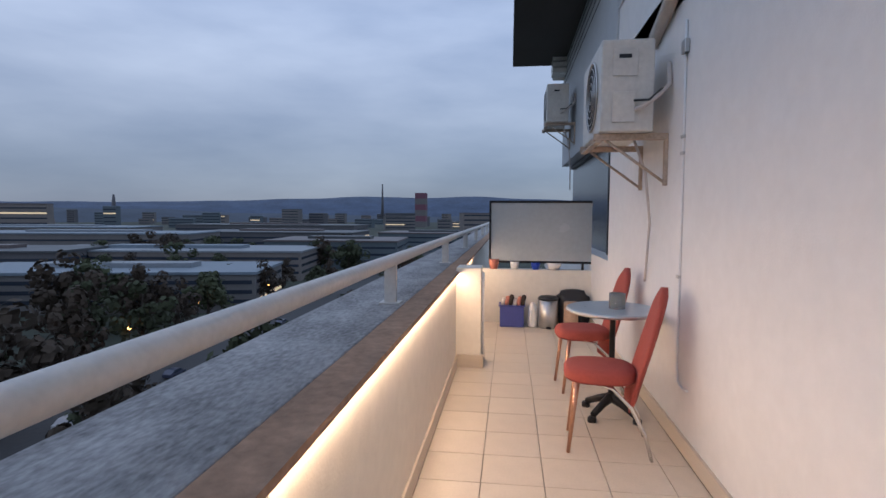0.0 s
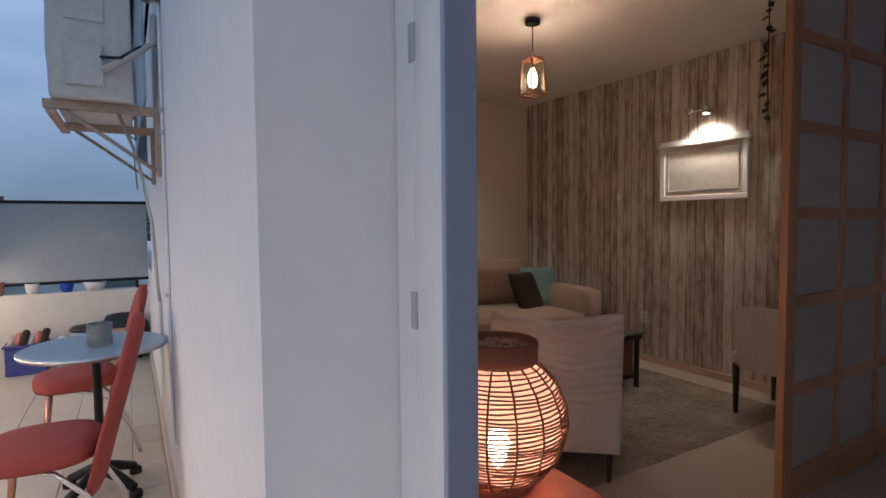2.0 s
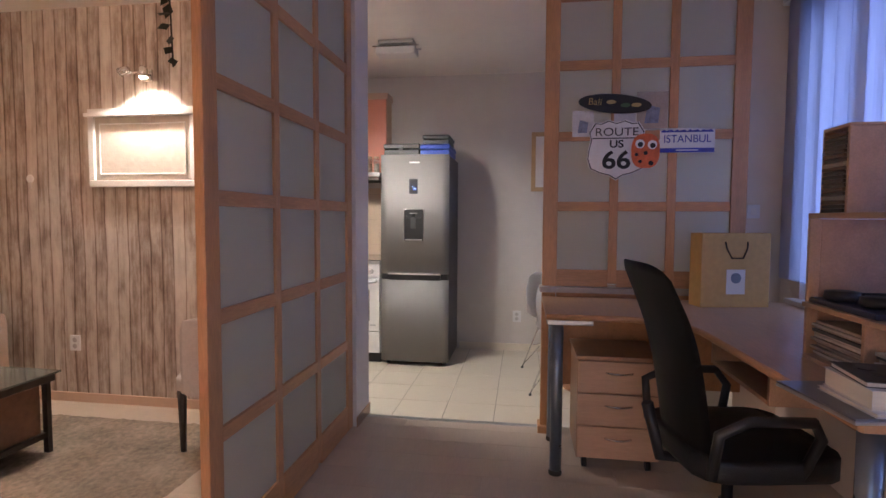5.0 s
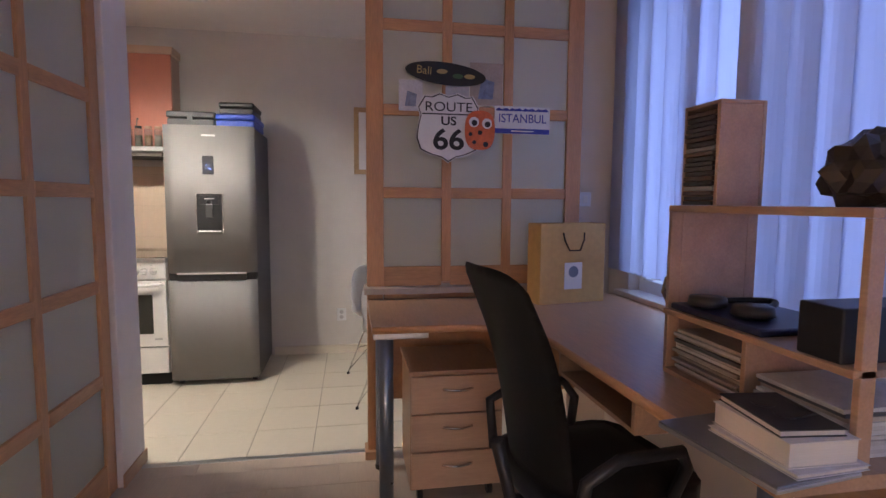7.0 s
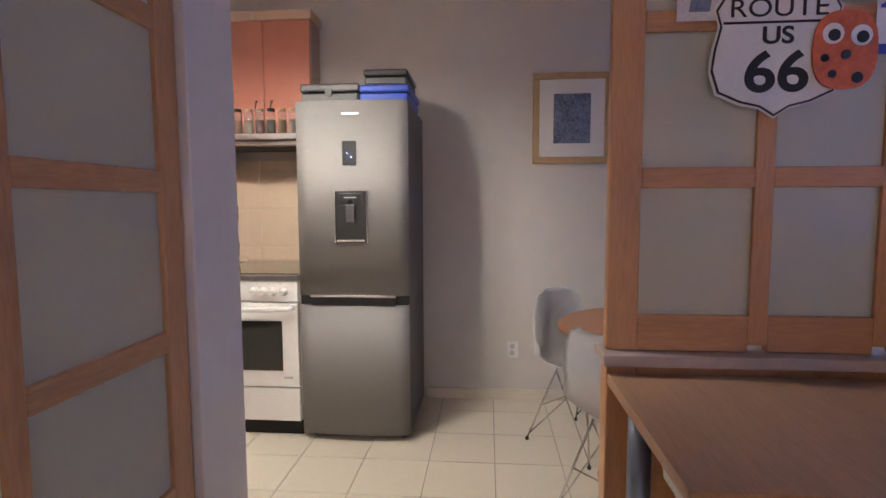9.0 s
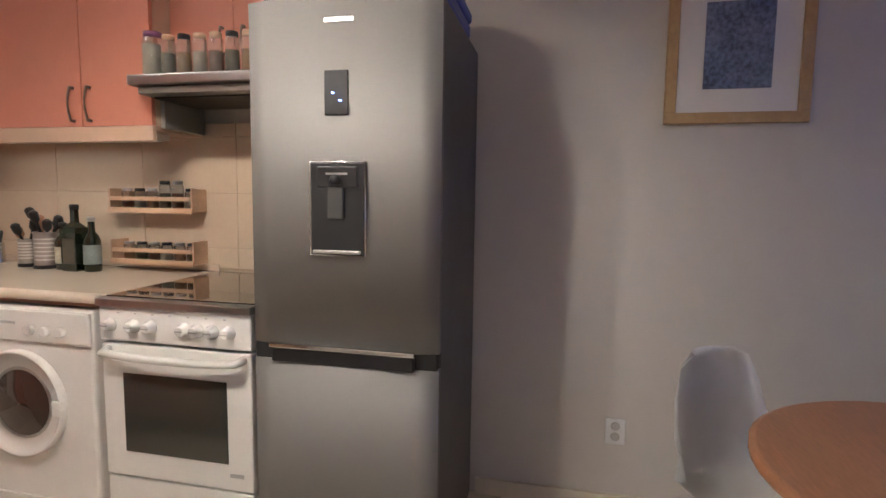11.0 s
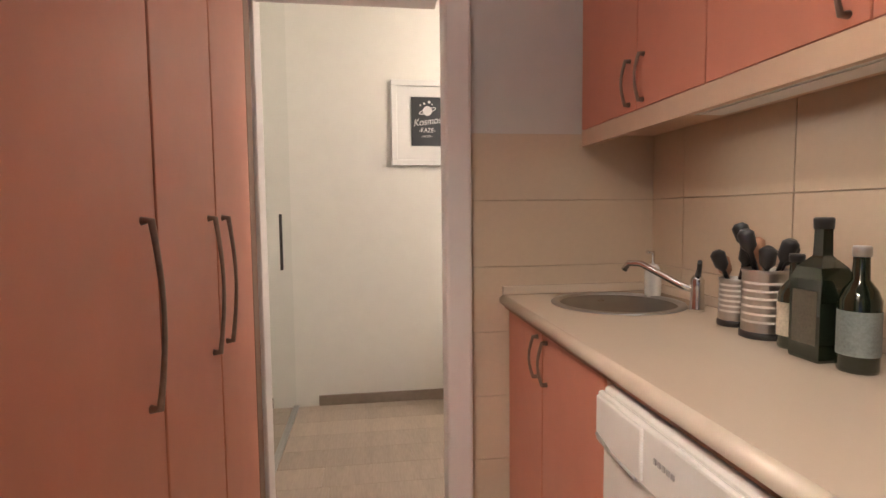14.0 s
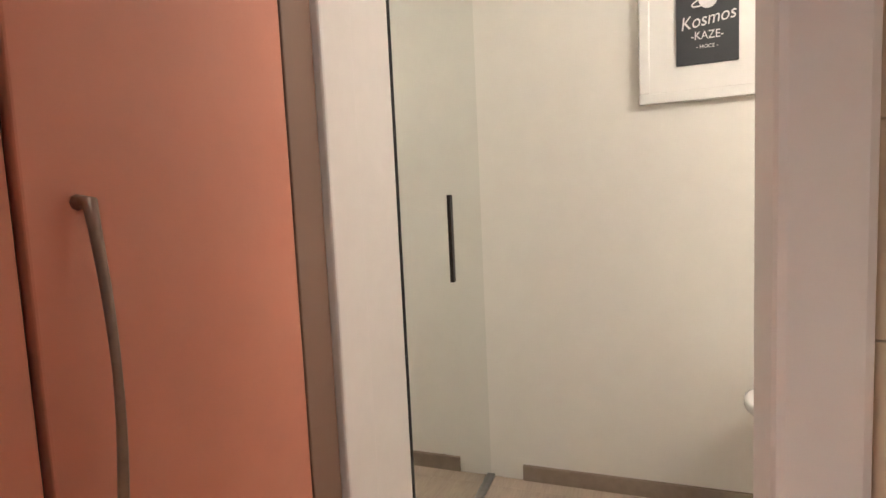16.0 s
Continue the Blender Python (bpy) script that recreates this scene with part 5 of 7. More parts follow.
for i in range(nx):
    for j in range(ny):
        bm.faces.new((vs[i][j], vs[i + 1][j], vs[i + 1][j + 1], vs[i][j + 1])).smooth = True
part("rug_surface", bm, rug_wool, rg)
part("backing", B(2.20, 4.48, 2.52, 4.47, 0.001, 0.004), dark_gap, rg)


# pictures and sconces
def wall_picture(name, label, m, w, h, inner, ledge=False):
    """Hangs with its back on local y 0, facing -y."""
    p = thing(name, label, "picture", m)
    fw = 0.045
    for a in ((-w / 2, w / 2, 0, fw), (-w / 2, w / 2, h - fw, h), (-w / 2, -w / 2 + fw, fw, h - fw), (w / 2 - fw, w / 2, fw, h - fw)):
        part("frame", B(a[0], a[1], -0.035, -0.002, a[2], a[3], 0.006), paper_white if ledge else linen_frame, p)
    part("picture_panel", B(-w / 2 + fw, w / 2 - fw, -0.018, -0.006, fw, h - fw), inner, p)
    if ledge:
        part("cornice", B(-w / 2 - 0.012, w / 2 + 0.012, -0.055, -0.002, h - 0.055, h - 0.03, 0.004), paper_white, p)
        part("moulding", tube(bmesh.new(), [(-w / 2 + 0.08, -0.020, 0.085), (w / 2 - 0.08, -0.020, 0.085), (w / 2 - 0.08, -0.020, h - 0.10), (-w / 2 + 0.08, -0.020, h - 0.10)], 0.006, 6, closed=True), paper_white, p)
    return p


linen_frame = material("silver_frame", (0.52, 0.46, 0.40), 0.4, metal=0.3, noise_scale=4, noise_amount=0.1)
plaque = material("cream_plaque", (0.62, 0.56, 0.48), 0.6, noise_scale=3, noise_amount=0.12, bump=0.3, bump_scale=40)
landscape = material("brown_landscape", (0.22, 0.085, 0.05), 0.35, noise_scale=3.2, noise_amount=0.75, stretch=(1, 1, 3))
wall_picture("picture", "white moulded wall panel hanging under a sconce", pose(4.729, 3.41, 1.50, 0, 0, -90), 0.79, 0.52, plaque, True)
pp = wall_picture("picture", "brown landscape picture in a pale frame under a sconce", pose(3.375, 5.699, 1.565, 0, 0, 0), 0.80, 0.48, landscape)
for k in range(2):
    part("motif", L([(0.02, 0.0), (0.026, 0.03), (0.012, 0.05), (0.014, 0.065)], (0.05 + 0.06 * k, -0.020, 0.075), 8), brown_cushion, pp)


def sconce(m, label):
    s = thing("wall_sconce", label, "lamp", m, group="wall sconces")
    part("plate", B(-0.04, 0.04, -0.02, -0.001, 0.0, 0.08, 0.006), chrome, s)
    part("bar", T([(-0.13, -0.055, 0.05), (0.05, -0.055, 0.05)], 0.007, 8), chrome, s)
    part("stem", T([(0.0, -0.018, 0.05), (0.0, -0.055, 0.05)], 0.008, 8), chrome, s)
    hd_ = part("head", L([(0.018, 0.05), (0.026, 0.035), (0.032, -0.02), (0.030, -0.02), (0.022, 0.03)], (0.03, -0.085, 0.03), 18), chrome, s)
    part("bulb", L([(0.001, -0.024), (0.024, -0.022), (0.026, -0.012)], (0.03, -0.085, 0.03), 16), glow("spot_bulb", (1.0, 0.80, 0.55), 22), hd_)
    h2 = part("head", L([(0.016, 0.035), (0.024, 0.02), (0.030, -0.03), (0.028, -0.03)], (0, 0, 0), 18), chrome, s)
    h2.matrix_basis = pose(-0.12, -0.07, 0.06, 0, 70, 0)
    return s


sconce(pose(4.729, 3.37, 2.19, 0, 0, -90), "chrome double spot sconce, lit, over the white panel")
sconce(pose(3.36, 5.699, 2.19), "chrome double spot sconce, lit, over the picture")
sm = thing("wall_lamp", "small unlit white wall uplighter", "lamp")
part("bowl", L([(0.03, 0.0), (0.10, 0.05), (0.13, 0.07), (0.125, 0.072), (0.09, 0.05)], (2.45, 5.60, 2.32), 20), paper_white, sm)
part("bracket", T([(2.45, 5.699, 2.34), (2.45, 5.60, 2.325)], 0.012, 8), chrome, sm)
orn = thing("wall_ornament", "tiny white ornament on the wallpaper", "decoration")
part("disc", L([(0.025, -0.004), (0.03, 0.002), (0.02, 0.006)], (0, 0, 0), 14), paper_white, orn).matrix_basis = pose(4.725, 4.29, 1.56, 0, -90, 0)
part("tassel", T([(4.722, 4.29, 1.54), (4.722, 4.288, 1.49)], [0.004, 0.010], 6), linen, orn)

# pendant lantern
ln = thing("pendant_lantern", "glass lantern pendant with a copper frame, lit", "lamp")
copper = material("copper_frame", (0.42, 0.20, 0.11), 0.35, metal=0.8, noise_scale=5, noise_amount=0.15)
cx, cy = 2.95, 3.50
for sx in (-1, 1):
    for sy in (-1, 1):
        part("corner_bar", T([(cx + sx * 0.062, cy + sy * 0.062, 2.19), (cx + sx * 0.052, cy + sy * 0.052, 2.42)], 0.006, 6), copper, ln)
for z, r in ((2.19, 0.064), (2.42, 0.054)):
    part("ring_frame", tube(bmesh.new(), [(cx - r, cy - r, z), (cx + r, cy - r, z), (cx + r, cy + r, z), (cx - r, cy + r, z)], 0.007, 6, closed=True), copper, ln)
part("roof", B(cx - 0.05, cx + 0.05, cy - 0.05, cy + 0.05, 2.425, 2.44, 0.004), copper, ln)
part("hook", T([(cx + 0.02 * math.cos(a), cy, 2.46 + 0.02 * math.sin(a)) for a in [2 * math.pi * k / 12 for k in range(12)]], 0.003, 6, closed=True), copper, ln)
part("cord", T([(cx, cy, 2.48), (cx, cy, 2.66)], 0.004, 6), black_plastic, ln)
part("rose", L([(0.05, 2.66), (0.05, 2.69), (0.03, 2.70)], (cx, cy, 0), 18), black_metal, ln)
part("lamp_bulb", L([(0.012, 2.37), (0.028, 2.33), (0.034, 2.29), (0.026, 2.25), (0.008, 2.235)], (cx, cy, 0), 18), glow("filament_bulb", (1.0, 0.62, 0.30), 9), ln)
lg = see_through("lantern_glass", (0.95, 0.93, 0.9), 0.03, 1.0)
for k in range(4):
    g_ = part("pane", B(-0.052, 0.052, 0.056, 0.058, 2.20, 2.41), lg, ln)
    g_.matrix_basis = pose(cx, cy, 0, 0, 0, 90 * k)
    g_.visible_shadow = False

# rattan ball lamp on its stool
rattan = material("rattan", (0.30, 0.13, 0.07), 0.6, noise_scale=20, noise_amount=0.3)
pink_wood = material("pink_stool", (0.46, 0.17, 0.12), 0.5, noise_scale=4, noise_amount=0.15)
bx_, by_ = 1.50, 1.95
stl = thing("side_stool", "low square red-stained stool under the lamp", "stool")
part("stool_top", B(1.28, 1.72, 1.73, 2.10, 0.515, 0.545, 0.005), pink_wood, stl)
for xx in (1.30, 1.68):
    for yy in (1.75, 2.05):
        part("leg", B(xx, xx + 0.04, yy, yy + 0.04, 0.0, 0.514, 0.003), pink_wood, stl)
part("apron", B(1.31, 1.71, 1.755, 1.77, 0.44, 0.514, 0.002), pink_wood, stl)
part("apron", B(1.31, 1.69, 2.07, 2.085, 0.44, 0.514, 0.002), pink_wood, stl)
bl = thing("ball_lamp", "round woven rattan lamp glowing warmly", "lamp")
prof = [(0.085, 0.560), (0.14, 0.60), (0.185, 0.66), (0.205, 0.74), (0.20, 0.80), (0.175, 0.86), (0.135, 0.905), (0.105, 0.925)]
core = material("lamp_paper", (0.75, 0.42, 0.24), 0.9)
_b = core.node_tree.nodes["Principled BSDF"]
_b.inputs["Emission Color"].default_value = (1.0, 0.52, 0.36, 1)
_b.inputs["Emission Strength"].default_value = 0.6


def thin_weave(m, share):
    """Lets part of the light straight through, as a loose weave does."""
    nt = m.node_tree
    t = nt.nodes.new("ShaderNodeBsdfTransparent")
    mx = nt.nodes.new("ShaderNodeMixShader")
    mx.inputs[0].default_value = share
    nt.links.new(nt.nodes["Principled BSDF"].outputs[0], mx.inputs[1])
    nt.links.new(t.outputs[0], mx.inputs[2])
    nt.links.new(mx.outputs[0], nt.nodes["Material Output"].inputs["Surface"])


thin_weave(core, 0.3)


def ball_r(z):
    for (r0, z0), (r1, z1) in zip(prof, prof[1:]):
        if z0 <= z <= z1:
            return r0 + (r1 - r0) * (z - z0) / (z1 - z0)
    return prof[-1][0]


inner = part("paper_core", L([(r - 0.008, z) for r, z in prof], (bx_, by_, 0), 40, caps=False), core, bl, "glowing paper lining")
inner.visible_shadow = False
bm = bmesh.new()
zz, k = 0.566, 0
while zz < 0.920:
    r = ball_r(zz)
    pts = [(bx_ + (r + 0.0015 * math.sin(36 * a / 2 + k * math.pi)) * math.cos(a), by_ + (r + 0.0015 * math.sin(18 * a + k * math.pi)) * math.sin(a), zz + 0.0025 * math.sin(3 * a + k)) for a in [2 * math.pi * j / 40 for j in range(40)]]
    tube(bm, pts, 0.0030, 4, closed=True)
    zz += 0.0105
    k += 1
w_ = tagged(part("weave", bm, rattan, bl, "fine woven rattan strands"), kind="stuff")
for j in range(16):
    a = 2 * math.pi * j / 16
    part("rib", T([(bx_ + (r + 0.002) * math.cos(a), by_ + (r + 0.002) * math.sin(a), z) for r, z in prof], 0.0032, 6), rattan, bl)
part("neck_band", L([(0.100, 0.915), (0.118, 0.925), (0.120, 0.985), (0.112, 0.990), (0.108, 0.930)], (bx_, by_, 0), 36, caps=False), rattan, bl)
part("foot_ring", L([(0.10, 0.5455), (0.105, 0.55), (0.100, 0.575), (0.08, 0.58)], (bx_, by_, 0), 32), rattan, bl)
bm = bmesh.new()
rng = random.Random(12)
for j in range(420):
    a, r = rng.uniform(0, 2 * math.pi), 0.104 * math.sqrt(rng.random())
    s = rng.uniform(0.004, 0.009)
    p = Vector((bx_ + r * math.cos(a), by_ + r * math.sin(a), 0.965 + rng.uniform(-0.008, 0.008)))
    d = Vector((rng.uniform(-1, 1), rng.uniform(-1, 1), rng.uniform(-0.3, 0.3))).normalized() * s * 2
    e = d.cross(Vector((rng.uniform(-1, 1), rng.uniform(-1, 1), 1))).normalized() * s
    bm.faces.new([bm.verts.new(p + q) for q in (d, e, -d, -e)])
tagged(part("chips", bm, material("copper_chips", (0.72, 0.46, 0.36), 0.5, noise_scale=30, noise_amount=0.4), bl, "pale copper-coloured chips in the lamp's neck"), kind="stuff")
part("chip_tray", L([(0.001, 0.950), (0.106, 0.951)], (bx_, by_, 0), 30, caps=False), rattan, bl)
lbu = part("lamp_bulb", L([(0.010, 0.60), (0.03, 0.64), (0.034, 0.68), (0.022, 0.71), (0.004, 0.72)], (bx_, by_, 0), 16), glow("warm_bulb", (1.0, 0.66, 0.40), 45), bl)

# tall ribbed lamp: a four-sided paper shade that closes in a pointed arch
tl = thing("tall_lamp", "tall four-sided ribbed paper floor lamp with a pointed top, lit", "lamp", pose(1.316, 2.42, 0, 0, 0, 10))
paper_shade = material("ribbed_paper", (0.74, 0.56, 0.46), 0.9)
_b = paper_shade.node_tree.nodes["Principled BSDF"]
_b.inputs["Emission Color"].default_value = (1.0, 0.50, 0.34, 1)
_b.inputs["Emission Strength"].default_value = 0.07
_tr = paper_shade.node_tree.nodes.new("ShaderNodeBsdfTranslucent")
_tr.inputs["Color"].default_value = (0.92, 0.76, 0.68, 1)
_mx = paper_shade.node_tree.nodes.new("ShaderNodeMixShader")
_mx.inputs[0].default_value = 0.6
paper_shade.node_tree.links.new(_b.outputs[0], _mx.inputs[1])
paper_shade.node_tree.links.new(_tr.outputs[0], _mx.inputs[2])
paper_shade.node_tree.links.new(_mx.outputs[0], paper_shade.node_tree.nodes["Material Output"].inputs["Surface"])
TOP_Z = 1.90
shade_rib = material("shade_rib", (0.56, 0.30, 0.21), 0.8)


def tall_ring(z, sag=0.0, grow=0.0, n=8):
    """The four-cornered ring at a height; its sides bow in a little and hang by sag."""
    r = 0.300 * (1 - max(0.0, (z - 0.45) / (TOP_Z - 0.45)) ** 2) + 0.006 + grow
    pts = []
    for c in range(4):
        a, b_ = radians(90 * c), radians(90 * c + 90)
        p, q = Vector((r * math.cos(a), r * math.sin(a), z)), Vector((r * math.cos(b_), r * math.sin(b_), z))
        for k in range(n):
            u = k / n
            v = p.lerp(q, u)
            bow = 4 * u * (1 - u)
            pts.append((v.x * (1 - 0.05 * bow), v.y * (1 - 0.05 * bow), z - sag * bow))
    return pts


bm = bmesh.new()
rings = []
for j in range(141):
    z = 0.07 + (TOP_Z - 0.08) * j / 140
    rings.append([bm.verts.new(p) for p in tall_ring(z, 0.012, 0.004 * math.sin(j * math.pi / 1.25))])
for a, b_ in zip(rings, rings[1:]):
    for k in range(32):
        bm.faces.new((a[k], a[(k + 1) % 32], b_[(k + 1) % 32], b_[k])).smooth = True
sh = part("shade", bm, paper_shade, tl, "ribbed translucent paper shade")
sh.visible_shadow = False
for j in range(74):
    z = 0.09 + (TOP_Z - 0.14) * j / 74
    rib = part("rib", T(tall_ring(z + 0.004 * math.sin(j * 2.3), 0.012 + 0.006 * math.sin(j * 1.7), 0.004), 0.0046, 5, closed=True), shade_rib, tl)
    rib.visible_shadow = False
for c in range(4):
    a = radians(90 * c)
    cane = [(math.cos(a) * (tall_ring(z)[0][0] - 0.004), math.sin(a) * (tall_ring(z)[0][0] - 0.004), z) for z in [0.03 + (1.72 - 0.03) * k / 16 for k in range(17)]]
    part("corner_cane", T(cane, 0.007, 6), rattan, tl)
part("finial", L([(0.010, 0.0), (0.036, 0.008), (0.040, 0.014), (0.020, 0.022)], (0.066, -0.150, 1.655), 18), paper_white, tl, "small white cap on a corner cane")
part("finial_stem", T([(0.066, -0.150, 1.656), (0.052, -0.165, 1.45)], 0.007, 6), rattan, tl)
part("lamp_bulb", L([(0.012, 0.62), (0.03, 0.66), (0.036, 0.70), (0.024, 0.74), (0.004, 0.75)], (0.10, -0.10, 0), 16), glow("shade_bulb", (1.0, 0.6, 0.3), 12), tl)
part("bulb_stem", T([(0.10, -0.10, 0.05), (0.10, -0.10, 0.62)], 0.008, 8), black_metal, tl)
part("base", B(-0.20, 0.20, -0.20, 0.20, 0.0, 0.05, 0.006), dark_wood, tl).matrix_basis = pose(0, 0, 0, 0, 0, 45)

# dark garland at the screen's top corner
gar = thing("leaf_garland", "dark hanging leaf garland at the screen's corner", "garland")
part("stem", T([(3.075, 2.02, 2.69), (3.08, 2.03, 2.45), (3.07, 2.02, 2.2), (3.085, 2.03, 1.98), (3.08, 2.02, 1.78)], 0.003, 5), dark_wood, gar)
rng = random.Random(5)
for k in range(26):
    z = 2.66 - 0.034 * k
    d = Vector((rng.uniform(-1, 1), rng.uniform(-0.4, 1), rng.uniform(-0.9, 0.1))).normalized() * rng.uniform(0.035, 0.06)
    s = d.cross(Vector((0.3, 0.2, 1))).normalized() * 0.016
    o = Vector((3.078, 2.025, z))
    bm = bmesh.new()
    q = [bm.verts.new(o + x) for x in (Vector((0, 0, 0)), d * 0.45 + s, d, d * 0.45 - s)]
    bm.faces.new(q)
    bmesh.ops.solidify(bm, geom=bm.faces[:], thickness=0.001)
    part("leaf", bm, material("dark_leaf", (0.03, 0.035, 0.022), 0.6) if k == 0 else bpy.data.materials["dark_leaf"], gar)

# ---- desk corner ----
desk = thing("desk", "large beech corner desk on grey metal legs", "desk")
DESK_TOP = 0.84
out = [(2.82, -0.585), (4.69, -0.585), (4.69, 0.785), (4.09, 0.785), (4.09, 0.45)] + [(4.09 - 0.30 * (1 - math.cos(a)), 0.45 - 0.30 * math.sin(a)) for a in [math.pi / 2 * k / 8 for k in range(1, 9)]] + [(2.82, 0.125)]
part("desktop", prism(bmesh.new(), out, DESK_TOP - 0.028, DESK_TOP), beech_board, desk)
part("edge_band", tube(bmesh.new(), [(x, y, DESK_TOP - 0.014) for x, y in out[3:]], 0.0145, 8), beech_rail, desk)
blue_steel = material("blue_grey_metal", (0.20, 0.24, 0.30), 0.3, metal=0.7, noise_scale=4, noise_amount=0.08)
for xx, yy in ((4.18, 0.725), (4.60, 0.72), (2.90, 0.06), (2.90, -0.50)):
    part("leg", L([(0.030, 0.03), (0.030, DESK_TOP - 0.0285)], (xx, yy, 0), 18), blue_steel, desk)
    part("foot", L([(0.033, 0.0), (0.034, 0.02), (0.028, 0.032)], (xx, yy, 0), 18), black_plastic, desk)
part("bracket", B(4.10, 4.24, 0.56, 0.78, DESK_TOP - 0.055, DESK_TOP - 0.0285, 0.004), dull_metal, desk)
part("keyboard_tray", B(3.36, 3.86, -0.30, 0.10, 0.69, 0.705, 0.002), beech_board, desk)
part("tray_side", B(3.34, 3.359, -0.30, 0.10, 0.69, DESK_TOP - 0.0285, 0.002), beech_board, desk)
part("tray_side", B(3.861, 3.88, -0.30, 0.10, 0.69, DESK_TOP - 0.0285, 0.002), beech_board, desk)
part("modesty_panel", B(3.1, 4.6, -0.56, -0.545, 0.38, DESK_TOP - 0.0285, 0.002), beech_board, desk)

du = thing("drawer_unit", "beech drawer unit on castors with three drawers under the desk", "drawers")
drawer_wood = material("drawer_front", (0.55, 0.37, 0.25), 0.4, noise_scale=2.5, noise_amount=0.12, stretch=(6, 0.8, 6))
part("body", B(4.262, 4.63, 0.205, 0.615, 0.065, 0.585), beech_board, du)
part("lid", B(4.235, 4.64, 0.195, 0.625, 0.587, 0.605, 0.003), beech_board, du)
for k in range(3):
    z0 = 0.075 + 0.17 * k
    d = part("drawer", B(4.240, 4.260, 0.208, 0.612, z0, z0 + 0.162, 0.002), drawer_wood, du)
    part("handle", T(arc((4.240, 0.345, z0 + 0.105), (4.240, 0.475, z0 + 0.105), (-0.024, 0, 0), 8), 0.006, 8), chrome, d)
for xx in (4.30, 4.58):
    for yy in (0.25, 0.57):
        part("castor", T([(xx, yy - 0.012, 0.028), (xx, yy + 0.012, 0.028)], 0.028, 14), black_plastic, du)
        part("castor_fork", B(xx - 0.012, xx + 0.012, yy - 0.012, yy + 0.012, 0.05, 0.066), black_plastic, du)

oc = thing("office_chair", "black leather office chair turned to the desk", "chair", pose(3.574, 0.131, 0, 0, 0, -171))
leather = material("black_leather", (0.012, 0.012, 0.013), 0.42, noise_scale=5, noise_amount=0.3, bump=0.3, bump_scale=180)
part("seat", soft_box(-0.25, 0.25, -0.22, 0.27, 0.42, 0.53, 0.02, 6, 0.05, 21), leather, oc)
bm = bmesh.new()
g_ = []
for i in range(13):
    u = 2 * i / 12 - 1
    row = []
    for j in range(19):
        w = j / 18
        hw = 0.235 - 0.02 * max(0, w - 0.75) * 4 * abs(u) ** 2 - 0.03 * (1 - w)
        z = 0.50 + 0.65 * w - 0.05 * abs(u) ** 4 * max(0, w - 0.6) * 2.5
        y = -0.22 - 0.16 * w + 0.05 * math.sin(w * math.pi) * 0.5 + 0.05 * u * u
        row.append(bm.verts.new((hw * u, y, z)))
    g_.append(row)
for i in range(12):
    for j in range(18):
        bm.faces.new((g_[i][j], g_[i][j + 1], g_[i + 1][j + 1], g_[i + 1][j])).smooth = True
bmesh.ops.solidify(bm, geom=bm.faces[:], thickness=0.07)
part("backrest", bm, leather, oc, smooth=True)
part("back_bar", T([(0, -0.05, 0.40), (0, -0.26, 0.42), (0, -0.31, 0.62)], 0.022, 8), black_plastic, oc)
for sx in (-1, 1):
    part("armrest", T([(sx * 0.26, -0.20, 0.46), (sx * 0.30, -0.20, 0.62), (sx * 0.30, -0.10, 0.665), (sx * 0.30, 0.10, 0.66), (sx * 0.28, 0.14, 0.60), (sx * 0.25, 0.10, 0.46)], 0.018, 8), black_plastic, oc)
part("gas_lift", L([(0.03, 0.08), (0.03, 0.25), (0.02, 0.255), (0.02, 0.41)], (0, 0, 0), 14), black_metal, oc)
for k in range(5):
    a = radians(72 * k + 10)
    part("base_arm", T([(0, 0, 0.10), (0.27 * math.cos(a), 0.27 * math.sin(a), 0.065)], [0.03, 0.018], 8), black_plastic, oc)
    part("castor", T([(0.27 * math.cos(a), 0.27 * math.sin(a) - 0.02, 0.028), (0.27 * math.cos(a), 0.27 * math.sin(a) + 0.02, 0.028)], 0.027, 12), black_plastic, oc)

# desk hutch with records, discs, player; all of it is laid out for a 0.75 m top and then brought to this one
DESK_SET = Matrix.Translation(Vector((2.30, 0.865, 1.33)) * 0.155) @ Matrix.Scale(0.845, 4)
before_desk = set(bpy.data.objects)
hu = thing("desk_hutch", "beech desk-top hutch with shelves of records", "shelf")
part("upright", B(3.635, 3.653, -0.25, -0.21, 0.7505, 1.30, 0.002), beech_board, hu)
part("top_shelf", B(2.935, 3.655, -0.54, -0.21, 1.3005, 1.322, 0.002), beech_board, hu)
part("mid_shelf", B(2.935, 3.634, -0.54, -0.19, 0.955, 0.973, 0.002), beech_board, hu)
part("divider", B(3.255, 3.273, -0.54, -0.20, 0.7505, 0.9545, 0.002), beech_board, hu)
part("upright", B(2.935, 2.953, -0.25, -0.21, 0.7505, 1.30, 0.002), beech_board, hu)
part("floor_board", B(3.274, 3.634, -0.54, -0.20, 0.7505, 0.765, 0.001), beech_board, hu)
part("post", B(3.635, 3.653, -0.54, -0.50, 0.7505, 1.30, 0.002), beech_board, hu)
part("post", B(2.935, 2.953, -0.54, -0.50, 0.7505, 1.30, 0.002), beech_board, hu)
part("side_board", B(3.635, 3.653, -0.499, -0.251, 0.7505, 1.299, 0.002), beech_board, hu)
rng = random.Random(9)


